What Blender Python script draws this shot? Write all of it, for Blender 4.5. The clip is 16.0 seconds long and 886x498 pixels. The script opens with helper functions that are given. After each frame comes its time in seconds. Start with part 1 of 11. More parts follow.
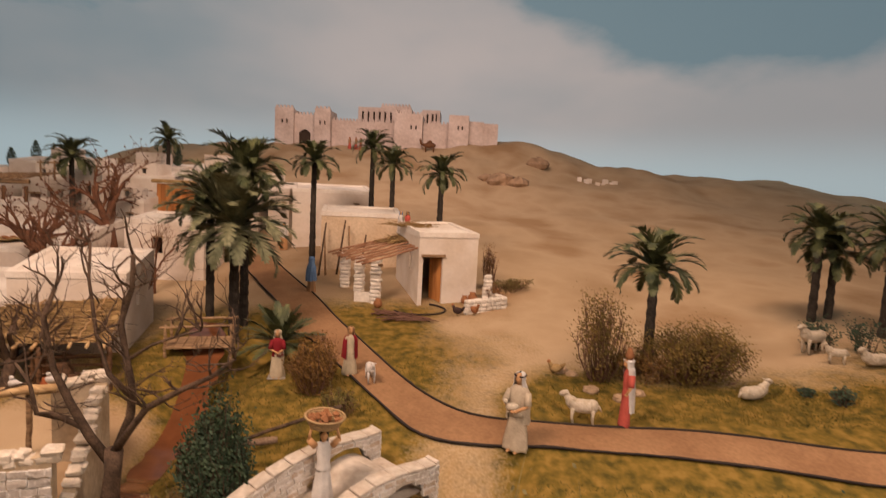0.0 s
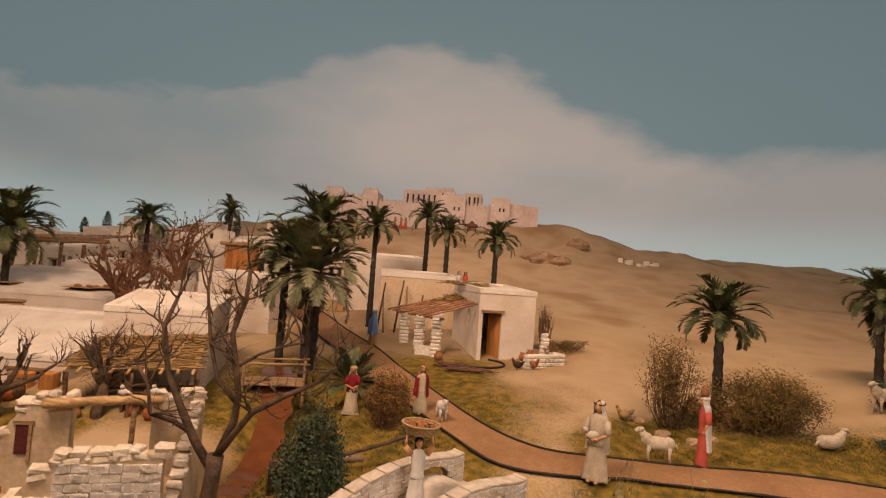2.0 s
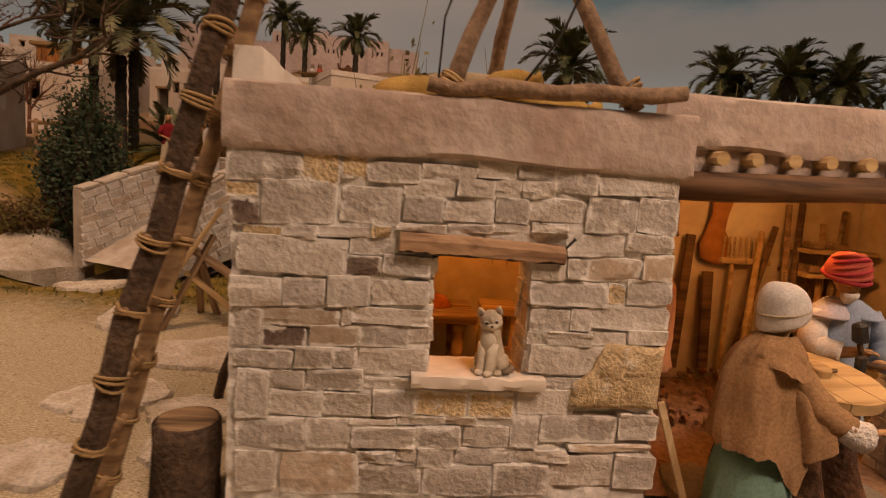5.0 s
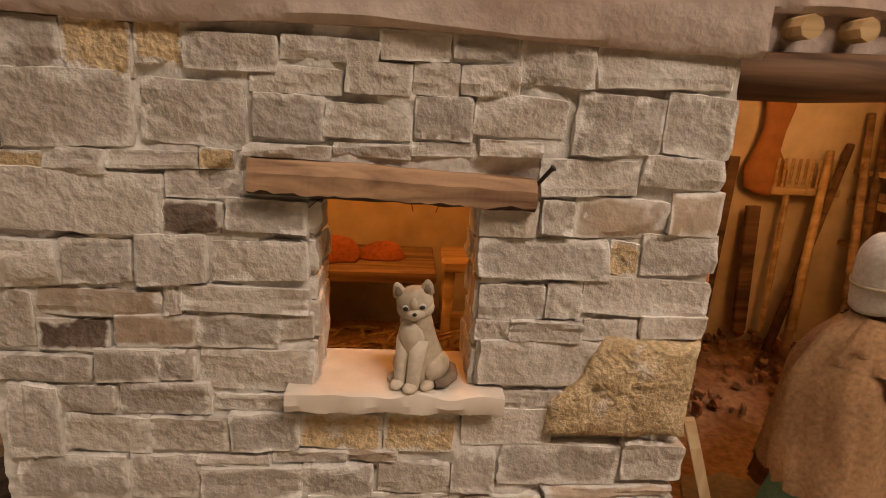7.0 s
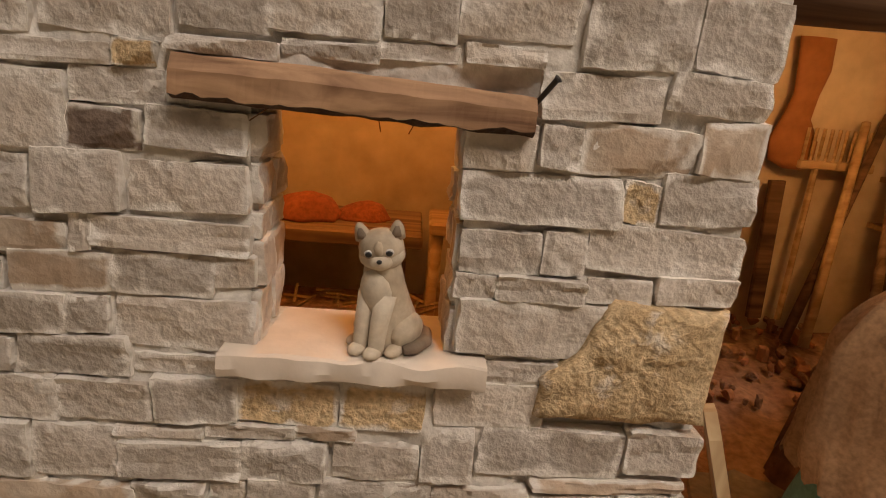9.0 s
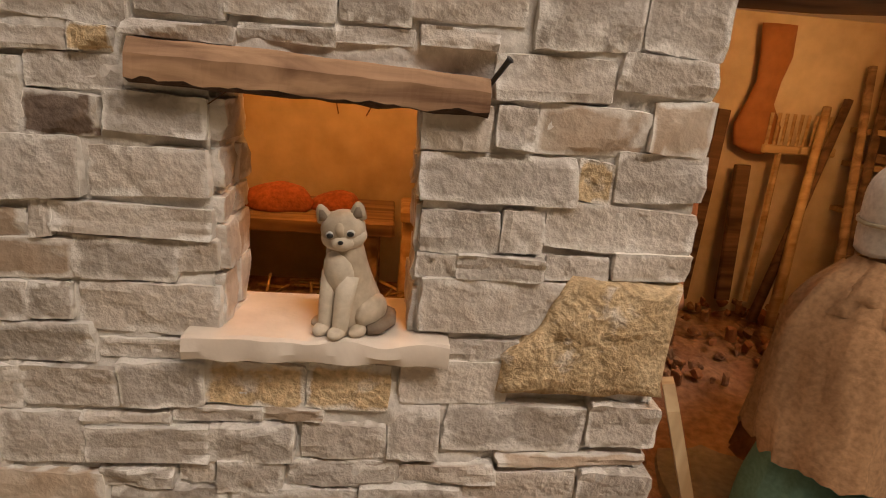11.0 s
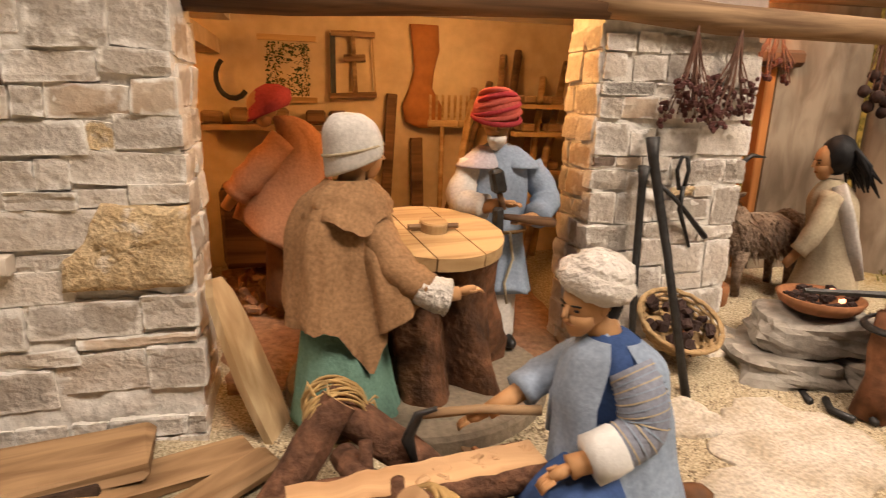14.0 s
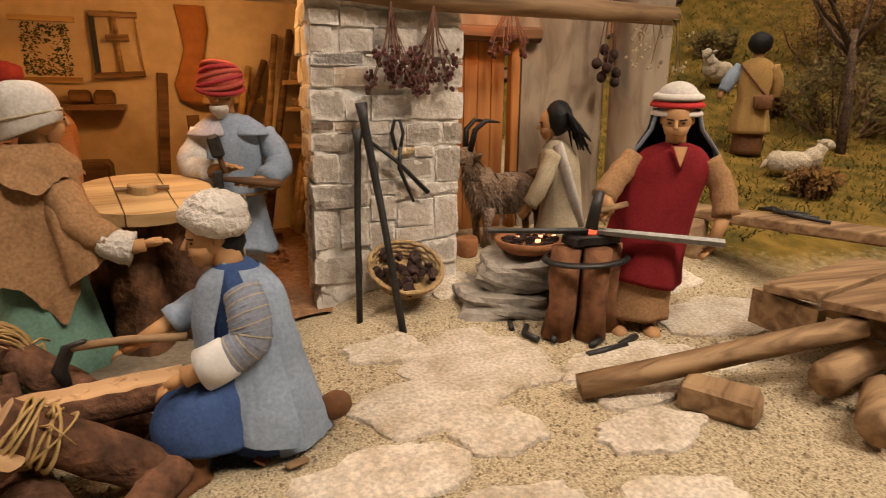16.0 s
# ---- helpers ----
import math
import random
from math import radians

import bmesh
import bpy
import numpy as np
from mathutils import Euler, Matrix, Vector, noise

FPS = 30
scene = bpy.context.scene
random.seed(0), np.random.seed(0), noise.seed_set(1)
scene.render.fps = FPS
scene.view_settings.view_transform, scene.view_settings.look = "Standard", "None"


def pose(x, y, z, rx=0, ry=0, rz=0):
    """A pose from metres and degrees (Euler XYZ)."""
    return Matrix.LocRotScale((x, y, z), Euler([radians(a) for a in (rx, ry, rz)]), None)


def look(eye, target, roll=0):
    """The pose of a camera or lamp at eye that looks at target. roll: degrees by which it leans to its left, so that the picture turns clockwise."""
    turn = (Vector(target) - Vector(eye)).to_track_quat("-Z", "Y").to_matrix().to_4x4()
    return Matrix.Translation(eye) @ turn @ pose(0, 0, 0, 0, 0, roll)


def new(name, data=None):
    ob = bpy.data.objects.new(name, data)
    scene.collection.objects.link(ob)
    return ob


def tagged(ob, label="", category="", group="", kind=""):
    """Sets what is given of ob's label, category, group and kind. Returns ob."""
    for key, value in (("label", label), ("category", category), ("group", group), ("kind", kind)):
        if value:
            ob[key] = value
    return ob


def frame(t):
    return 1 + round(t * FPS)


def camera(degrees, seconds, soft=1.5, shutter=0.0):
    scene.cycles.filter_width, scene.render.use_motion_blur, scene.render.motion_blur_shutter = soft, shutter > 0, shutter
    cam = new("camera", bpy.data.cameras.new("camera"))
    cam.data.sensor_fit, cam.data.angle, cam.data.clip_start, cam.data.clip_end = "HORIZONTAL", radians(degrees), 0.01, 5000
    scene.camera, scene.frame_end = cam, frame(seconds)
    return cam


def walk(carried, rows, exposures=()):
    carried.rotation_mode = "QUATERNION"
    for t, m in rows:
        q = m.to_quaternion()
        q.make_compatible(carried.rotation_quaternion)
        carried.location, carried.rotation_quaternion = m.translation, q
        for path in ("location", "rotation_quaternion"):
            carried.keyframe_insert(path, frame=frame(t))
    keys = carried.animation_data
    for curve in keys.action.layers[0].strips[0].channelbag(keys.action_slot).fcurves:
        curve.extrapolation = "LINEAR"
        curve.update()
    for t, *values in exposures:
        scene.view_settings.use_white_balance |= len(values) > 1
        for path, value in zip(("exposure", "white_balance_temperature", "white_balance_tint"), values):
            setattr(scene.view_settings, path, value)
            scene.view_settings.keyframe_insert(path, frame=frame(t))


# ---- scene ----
cam = camera(75.0, 16.0, soft=1.0, shutter=0.3)
PATH = [
    (0, (0.2589, 0.0551, 0.9709), (0.1685, 2.0417, 0.7581), 2.90),
    (0.5, (0.1991, 0.0368, 0.9589), (-0.0135, 2.0254, 0.9370), 1.77),
    (1, (0.1286, 0.0136, 0.8941), (-0.1845, 1.9889, 0.9012), 2.41),
    (1.5, (0.1065, -0.0267, 0.8397), (-0.1965, 1.9495, 0.8894), 3.19),
    (2, (0.1123, -0.0854, 0.7829), (-0.0932, 1.9014, 0.8831), 4.22),
    (2.5, (0.1539, -0.0872, 0.6468), (-0.0042, 1.9042, 0.7436), 5.62),
    (3, (0.1896, -0.0618, 0.5387), (0.1266, 1.9372, 0.5455), 5.40),
    (3.5, (0.2306, -0.0435, 0.4640), (0.2383, 1.9562, 0.4296), 4.84),
    (4, (0.2666, -0.0196, 0.3917), (0.3310, 1.9769, 0.2937), 4.53),
    (4.5, (0.2884, 0.0104, 0.3317), (0.4112, 1.9967, 0.1327), 3.48),
    (5, (0.3369, 0.0633, 0.2863), (0.5155, 2.0399, 0.0389), 3.90),
    (5.2, (0.3544, 0.0884, 0.2818), (0.5506, 2.0597, 0.0070), 4.26),
    (7.3, (0.4171, 0.2512, 0.2683), (0.5326, 2.1758, -0.2632), 2.94),
    (7.5, (0.4208, 0.2598, 0.2639), (0.5158, 2.1822, -0.2794), 3.35),
    (8, (0.4212, 0.2704, 0.2529), (0.5495, 2.1958, -0.2725), 3.84),
    (8.5, (0.4240, 0.2761, 0.2445), (0.5417, 2.2017, -0.2827), 4.46),
    (9, (0.4261, 0.2800, 0.2408), (0.5530, 2.2018, -0.2982), 5.17),
    (9.2, (0.4249, 0.2799, 0.2385), (0.5566, 2.2005, -0.3036), 5.47),
    (11.3, (0.4401, 0.2694, 0.2367), (0.6329, 2.1822, -0.3146), 4.54),
    (11.5, (0.4441, 0.2639, 0.2336), (0.6435, 2.1779, -0.3109), 4.56),
    (12, (0.4562, 0.2389, 0.2347), (0.6814, 2.1532, -0.2989), 4.65),
    (12.5, (0.4772, 0.2035, 0.2323), (0.7678, 2.1242, -0.2433), 4.62),
    (13, (0.5325, 0.1782, 0.2300), (0.8780, 2.0903, -0.2441), 3.32),
    (13.5, (0.5796, 0.1466, 0.2326), (0.9986, 2.0407, -0.2540), 2.13),
    (14, (0.6234, 0.1222, 0.2300), (1.0933, 2.0001, -0.2725), 1.55),
    (14.5, (0.6692, 0.1043, 0.2256), (1.2423, 1.9538, -0.2753), 1.34),
    (15, (0.7093, 0.0758, 0.2165), (1.3187, 1.9106, -0.2957), 1.17),
    (15.5, (0.7444, 0.0402, 0.2138), (1.4016, 1.8576, -0.3010), 0.46),
    (16, (0.7684, 0.0190, 0.2137), (1.4872, 1.8109, -0.3083), 0.34),
]
EXPOSURE = [(0, 0.03, 6750, 22), (1.0, 0.0, 6950, 22), (1.5, -0.03, 7050, 21), (2.5, -0.1, 7700, 27), (3, -0.25, 7700, 28), (3.5, -0.42, 7600, 28), (4.5, -0.80, 8150, 28), (5.2, -0.86, 8250, 29),
            (7.5, -0.84, 6500, 13), (9.0, -0.83, 6350, 12), (11.5, -0.68, 6300, 12), (12.5, -0.52, 6400, 12), (13, -0.42, 6500, 12), (14.5, -0.20, 6450, 11), (16, -0.68, 6600, 10)]
walk(cam, [(t, look(e, g, r)) for t, e, g, r in PATH], EXPOSURE)

# ---------------- world and light ----------------
world = bpy.data.worlds.new("museum_hall")
scene.world = world
world.use_nodes = True
world.node_tree.nodes["Background"].inputs[0].default_value = (1.0, 0.86, 0.72, 1)
world.node_tree.nodes["Background"].inputs[1].default_value = 0.035


def area_lamp(name, eye, target, sx, sy, watts, color):
    data = bpy.data.lights.new(name, "AREA")
    data.shape, data.size, data.size_y, data.energy, data.color = "RECTANGLE", sx, sy, watts, color
    ob = new(name, data)
    ob.matrix_world = look(eye, target)
    return ob


def bulb(name, place, watts, color, radius=0.012):
    data = bpy.data.lights.new(name, "POINT")
    data.energy, data.color, data.shadow_soft_size = watts, color, radius
    ob = new(name, data)
    ob.location = place
    return ob


# spotlights of the display, hung from the ceiling over the visitors' side and over the landscape, and two added fill
# lamps
forge_spot = area_lamp("forge_spot", (1.75, -0.75, 1.75), (1.02, 0.42, 0.05), 0.4, 0.3, 7, (1.0, 0.82, 0.63))
forge_spot.data.spread = radians(66)
area_lamp("front_spot", (0.92, -0.62, 1.95), (0.82, 0.46, 0.10), 0.45, 0.30, 34, (1.0, 0.85, 0.70))
# unseen lamp added to lift the dark ground left of the hut
area_lamp("path_fill", (-1.1, 0.1, 2.2), (-0.2, 1.0, 0.0), 0.4, 0.3, 7, (1.0, 0.84, 0.66))
area_lamp("village_spot", (-1.15, 0.4, 3.0), (-0.95, 2.6, 0.4), 1.2, 0.6, 112, (1.0, 0.74, 0.54))
area_lamp("desert_spot", (1.6, 2.2, 3.3), (0.6, 4.4, 0.6), 1.6, 0.8, 70, (1.0, 0.72, 0.5))
area_lamp("castle_spot", (-0.6, 4.6, 3.4), (-0.8, 7.4, 1.5), 2.4, 0.6, 60, (1.0, 0.74, 0.6))
# added fill lamp, no source known there: brightens the pasture beyond the forge
pasture_fill = area_lamp("pasture_fill", (1.9, 0.1, 2.3), (1.95, 0.92, 0.1), 0.5, 0.3, 7, (1.0, 0.80, 0.58))
pasture_fill.data.spread = radians(62)
bulb("workshop_bulb", (0.755, 0.62, 0.300), 0.92, (1.0, 0.50, 0.16))
bulb("hut_bulb", (0.40, 0.64, 0.285), 0.72, (1.0, 0.40, 0.08))
bulb("stable_bulb", (1.085, 0.62, 0.318), 0.32, (1.0, 0.32, 0.07))


# ---------------- materials ----------------
def mat(name, color, rough=0.8, grain=60.0, vary=0.25, bump=0.25, second=None, big=6.0, metal=0.0, emit=None, strength=0.0, per_object=0.0, spec=0.25, bump_dist=0.002):
    """A procedural surface: two scales of noise in colour and relief."""
    m = bpy.data.materials.new(name)
    m.use_nodes = True
    nt = m.node_tree
    b = nt.nodes["Principled BSDF"]
    tc = nt.nodes.new("ShaderNodeTexCoord")
    n1 = nt.nodes.new("ShaderNodeTexNoise")
    n1.inputs["Scale"].default_value, n1.inputs["Detail"].default_value = grain, 6
    n2 = nt.nodes.new("ShaderNodeTexNoise")
    n2.inputs["Scale"].default_value, n2.inputs["Detail"].default_value = big, 4
    geo = nt.nodes.new("ShaderNodeNewGeometry")
    for n in (n1, n2):
        nt.links.new(geo.outputs["Position"], n.inputs["Vector"])
    second = second or tuple(c * (1 - vary) for c in color)
    ramp = nt.nodes.new("ShaderNodeMapRange")
    ramp.inputs[1].default_value, ramp.inputs[2].default_value = 0.36, 0.66
    nt.links.new(n2.outputs["Fac"], ramp.inputs[0])
    mix = nt.nodes.new("ShaderNodeMix")
    mix.data_type = "RGBA"
    mix.inputs["A"].default_value, mix.inputs["B"].default_value = (*color, 1), (*second, 1)
    nt.links.new(ramp.outputs[0], mix.inputs["Factor"])
    r2 = nt.nodes.new("ShaderNodeMapRange")
    r2.inputs[1].default_value, r2.inputs[2].default_value = 0.3, 0.7
    r2.inputs[3].default_value, r2.inputs[4].default_value = 1 - vary, 1 + vary * 0.5
    nt.links.new(n1.outputs["Fac"], r2.inputs[0])
    mul = nt.nodes.new("ShaderNodeMix")
    mul.data_type, mul.blend_type = "RGBA", "MULTIPLY"
    mul.inputs["Factor"].default_value = 1
    nt.links.new(mix.outputs["Result"], mul.inputs["A"])
    nt.links.new(r2.outputs[0], mul.inputs["B"])
    last = mul.outputs["Result"]
    if per_object:
        oi = nt.nodes.new("ShaderNodeObjectInfo")
        r3 = nt.nodes.new("ShaderNodeMapRange")
        r3.inputs[3].default_value, r3.inputs[4].default_value = 1 - per_object, 1 + per_object * 0.4
        nt.links.new(oi.outputs["Random"], r3.inputs[0])
        m3 = nt.nodes.new("ShaderNodeMix")
        m3.data_type, m3.blend_type = "RGBA", "MULTIPLY"
        m3.inputs["Factor"].default_value = 1
        nt.links.new(last, m3.inputs["A"])
        nt.links.new(r3.outputs[0], m3.inputs["B"])
        last = m3.outputs["Result"]
    nt.links.new(last, b.inputs["Base Color"])
    b.inputs["Roughness"].default_value, b.inputs["Metallic"].default_value = rough, metal
    b.inputs["Specular IOR Level"].default_value = spec
    if bump:
        bp = nt.nodes.new("ShaderNodeBump")
        bp.inputs["Strength"].default_value, bp.inputs["Distance"].default_value = bump, bump_dist
        add = nt.nodes.new("ShaderNodeMath")
        nt.links.new(n1.outputs["Fac"], add.inputs[0])
        nt.links.new(n2.outputs["Fac"], add.inputs[1])
        nt.links.new(add.outputs[0], bp.inputs["Height"])
        nt.links.new(bp.outputs["Normal"], b.inputs["Normal"])
    if emit:
        b.inputs["Emission Color"].default_value, b.inputs["Emission Strength"].default_value = (*emit, 1), strength
    return m


def wood(name, color, dark, rings=90.0, rough=0.7, axis="X", stretch=0.08):
    """Wood with its grain drawn out along one axis of the object."""
    m = mat(name, color, rough, 120, 0.2, 0.0)
    nt = m.node_tree
    b = nt.nodes["Principled BSDF"]
    tc = nt.nodes.new("ShaderNodeTexCoord")
    mp = nt.nodes.new("ShaderNodeMapping")
    s = [1.0, 1.0, 1.0]
    s["XYZ".index(axis)] = stretch
    mp.inputs["Scale"].default_value = s
    nt.links.new(tc.outputs["Object"], mp.inputs["Vector"])
    n = nt.nodes.new("ShaderNodeTexNoise")
    n.inputs["Scale"].default_value, n.inputs["Detail"].default_value, n.inputs["Distortion"].default_value = rings, 8, 0.6
    nt.links.new(mp.outputs[0], n.inputs["Vector"])
    ramp = nt.nodes.new("ShaderNodeValToRGB")
    ramp.color_ramp.elements[0].position, ramp.color_ramp.elements[1].position = 0.36, 0.62
    ramp.color_ramp.elements[0].color, ramp.color_ramp.elements[1].color = (*dark, 1), (*color, 1)
    nt.links.new(n.outputs["Fac"], ramp.inputs[0])
    nt.links.new(ramp.outputs[0], b.inputs["Base Color"])
    bp = nt.nodes.new("ShaderNodeBump")
    bp.inputs["Strength"].default_value, bp.inputs["Distance"].default_value = 0.5, 0.0015
    nt.links.new(n.outputs["Fac"], bp.inputs["Height"])
    nt.links.new(bp.outputs["Normal"], b.inputs["Normal"])
    return m


PLASTER = mat("white_plaster", (0.68, 0.61, 0.54), 0.9, 55, 0.05, 0.22, (0.57, 0.48, 0.39), 6)
PLASTER_PINK = mat("parapet_plaster", (0.50, 0.41, 0.355), 0.9, 85, 0.14, 0.7, (0.42, 0.315, 0.26), 20, bump_dist=0.004)
PLASTER_ROOF = mat("roof_plaster", (0.74, 0.69, 0.62), 0.9, 90, 0.08, 0.3, (0.62, 0.54, 0.46), 7)
PLASTER_IN = mat("inner_plaster", (0.60, 0.475, 0.32), 0.9, 60, 0.14, 0.3, (0.47, 0.345, 0.21), 11)
MORTAR = mat("white_mortar", (0.74, 0.705, 0.66), 0.92, 190, 0.18, 0.7, (0.58, 0.535, 0.485), 55, bump_dist=0.002)
STONE = mat("dressed_stone", (0.585, 0.53, 0.475), 0.82, 230, 0.13, 0.60, (0.49, 0.425, 0.36), 32, per_object=0.28, bump_dist=0.004)
STONE_SAND = mat("sandy_stone", (0.68, 0.52, 0.32), 0.95, 330, 0.35, 0.6, (0.54, 0.39, 0.22), 90, per_object=0.12, bump_dist=0.005)
STONE_DARK = mat("dark_stone", (0.20, 0.15, 0.12), 0.95, 240, 0.3, 0.9, (0.14, 0.10, 0.08), 40)
CASTLE = mat("castle_stone", (0.58, 0.49, 0.445), 0.9, 30, 0.14, 0.3, (0.48, 0.39, 0.345), 5)
ROCK = mat("grey_rock", (0.36, 0.33, 0.29), 0.9, 90, 0.3, 0.8, (0.26, 0.23, 0.20), 18, bump_dist=0.004)
WOOD_PALE = wood("pale_wood", (0.50, 0.34, 0.17), (0.30, 0.18, 0.08))
WOOD_RAW = wood("weathered_wood", (0.34, 0.22, 0.12), (0.15, 0.085, 0.045))
WOOD_DARK = wood("dark_wood", (0.17, 0.09, 0.045), (0.06, 0.03, 0.015))
WOOD_LINTEL = wood("lintel_wood", (0.43, 0.265, 0.155), (0.13, 0.065, 0.035), 110, stretch=0.16)
WOOD_ORANGE = wood("door_wood", (0.50, 0.215, 0.065), (0.32, 0.125, 0.038), 50, axis="Z")
BARK = mat("bark", (0.125, 0.080, 0.052), 0.95, 220, 0.45, 0.9, (0.065, 0.042, 0.028), 40, bump_dist=0.004)
BARK_PALE = mat("peeled_bark", (0.30, 0.20, 0.13), 0.9, 180, 0.35, 0.8, (0.18, 0.11, 0.07), 34, bump_dist=0.003)
TWIG = mat("reddish_twig", (0.19, 0.10, 0.07), 0.9, 150, 0.3, 0.5)
ROPE = mat("straw_rope", (0.42, 0.27, 0.13), 0.9, 400, 0.3, 0.6)
STRAW = mat("straw", (0.40, 0.27, 0.12), 0.9, 300, 0.3, 0.6, (0.30, 0.19, 0.08), 30)
WICKER = mat("wicker", (0.42, 0.28, 0.14), 0.8, 300, 0.3, 0.5)
SACK = mat("yellow_sackcloth", (0.46, 0.29, 0.09), 0.95, 500, 0.2, 0.5, (0.36, 0.21, 0.06), 30)
PALM_LEAF = mat("palm_leaf", (0.125, 0.135, 0.055), 0.5, 60, 0.35, 0.0, (0.045, 0.060, 0.030), 18)
PALM_TRUNK = mat("palm_trunk", (0.055, 0.045, 0.035), 0.95, 150, 0.4, 0.8, (0.03, 0.025, 0.02), 30, bump_dist=0.004)
LEAF_DARK = mat("dark_leaf", (0.03, 0.055, 0.035), 0.7, 80, 0.4, 0.0, (0.05, 0.08, 0.045), 20)
LEAF_GREEN = mat("garden_leaf", (0.045, 0.075, 0.035), 0.7, 80, 0.4, 0.0, (0.025, 0.045, 0.025), 25)
LEAF_DRY = mat("dry_leaf", (0.235, 0.122, 0.030), 0.8, 90, 0.45, 0.0, (0.115, 0.060, 0.018), 26)
LEAF_RUSSET = mat("russet_leaf", (0.205, 0.130, 0.030), 0.8, 90, 0.45, 0.0, (0.105, 0.078, 0.020), 26)
LEAF_OLIVE = mat("olive_leaf", (0.12, 0.11, 0.03), 0.8, 80, 0.35, 0.0, (0.16, 0.10, 0.035), 15)
GRASS_DRY = mat("dry_grass", (0.24, 0.19, 0.08), 0.9, 80, 0.3, 0.0, (0.16, 0.14, 0.06), 10)
IRON = mat("black_iron", (0.05, 0.048, 0.048), 0.5, 200, 0.3, 0.3, metal=0.6, spec=0.5)
EMBER = mat("glowing_ember", (0.25, 0.06, 0.02), 0.9, 200, 0.3, 0.0, emit=(1.0, 0.42, 0.22), strength=4)
HOT_IRON = mat("hot_iron", (0.3, 0.05, 0.03), 0.5, 200, 0.2, 0.0, emit=(1.0, 0.12, 0.05), strength=2.5)
COAL = mat("charcoal", (0.06, 0.035, 0.03), 0.9, 150, 0.4, 0.7)
BERRY = mat("dried_berry", (0.12, 0.045, 0.04), 0.8, 200, 0.4, 0.3)
CLAY = mat("red_clay", (0.33, 0.14, 0.06), 0.8, 150, 0.25, 0.3)
SKIN = mat("painted_clay_skin", (0.48, 0.26, 0.12), 0.6, 150, 0.12, 0.1)
HAIR = mat("black_hair", (0.012, 0.012, 0.014), 0.6, 200, 0.3, 0.3)
WOOL = mat("cream_wool", (0.55, 0.48, 0.38), 0.95, 250, 0.25, 0.9, (0.46, 0.38, 0.28), 60, bump_dist=0.004)
GOAT = mat("brown_goat_hair", (0.20, 0.13, 0.085), 0.95, 250, 0.4, 0.9, (0.30, 0.22, 0.16), 40, bump_dist=0.004)
CATCOAT = mat("painted_cat_coat", (0.52, 0.435, 0.33), 0.7, 200, 0.18, 0.2, (0.40, 0.32, 0.23), 75)
BLACK = mat("black_paint", (0.01, 0.01, 0.01), 0.3, 100, 0.1, 0.0, spec=0.6)
ROAD_EARTH = mat("brown_road", (0.285, 0.160, 0.080), 0.9, 90, 0.16, 0.4, (0.225, 0.120, 0.058), 7)
EARTH_RED = mat("red_earth", (0.34, 0.19, 0.10), 0.95, 160, 0.35, 0.8, (0.26, 0.13, 0.07), 25, bump_dist=0.004)
FLAGSTONE = mat("pale_flagstone", (0.70, 0.63, 0.54), 0.92, 330, 0.34, 1.0, (0.50, 0.415, 0.31), 34, per_object=0.12, bump_dist=0.003)
CEILING_PAINT = mat("dark_ceiling", (0.08, 0.075, 0.07), 0.9, 20, 0.1, 0.0)
INSIDE_SHADE = mat("inside_shade", (0.05, 0.035, 0.025), 0.9, 40, 0.2, 0.0)


def cloth(name, color, vary=0.18):
    return mat(name, color, 0.95, 420, vary, 0.35, tuple(c * 0.8 for c in color), 30, bump_dist=0.001, spec=0.1)


C_BLUE = cloth("pale_blue_cloth", (0.28, 0.34, 0.44))
C_NAVY = cloth("navy_cloth", (0.05, 0.09, 0.22))
C_STRIPE = cloth("striped_cloth", (0.25, 0.27, 0.34))
C_WHITE = cloth("white_cloth", (0.62, 0.58, 0.54))
C_FLEECE = mat("white_fleece", (0.68, 0.63, 0.58), 0.95, 300, 0.15, 1.0, (0.58, 0.53, 0.48), 80, bump_dist=0.004)
C_RED = cloth("dark_red_cloth", (0.22, 0.02, 0.025))
C_CORAL = cloth("coral_cloth", (0.48, 0.10, 0.075))
C_TAN = cloth("tan_cloth", (0.36, 0.205, 0.105), 0.28)
C_TEAL = cloth("teal_cloth", (0.17, 0.30, 0.24))
C_SKYBLUE = cloth("sky_blue_cloth", (0.13, 0.23, 0.40))
C_CREAM = cloth("cream_cloth", (0.48, 0.40, 0.28))
C_LEATHER = mat("brown_leather", (0.16, 0.07, 0.03), 0.6, 150, 0.25, 0.3)


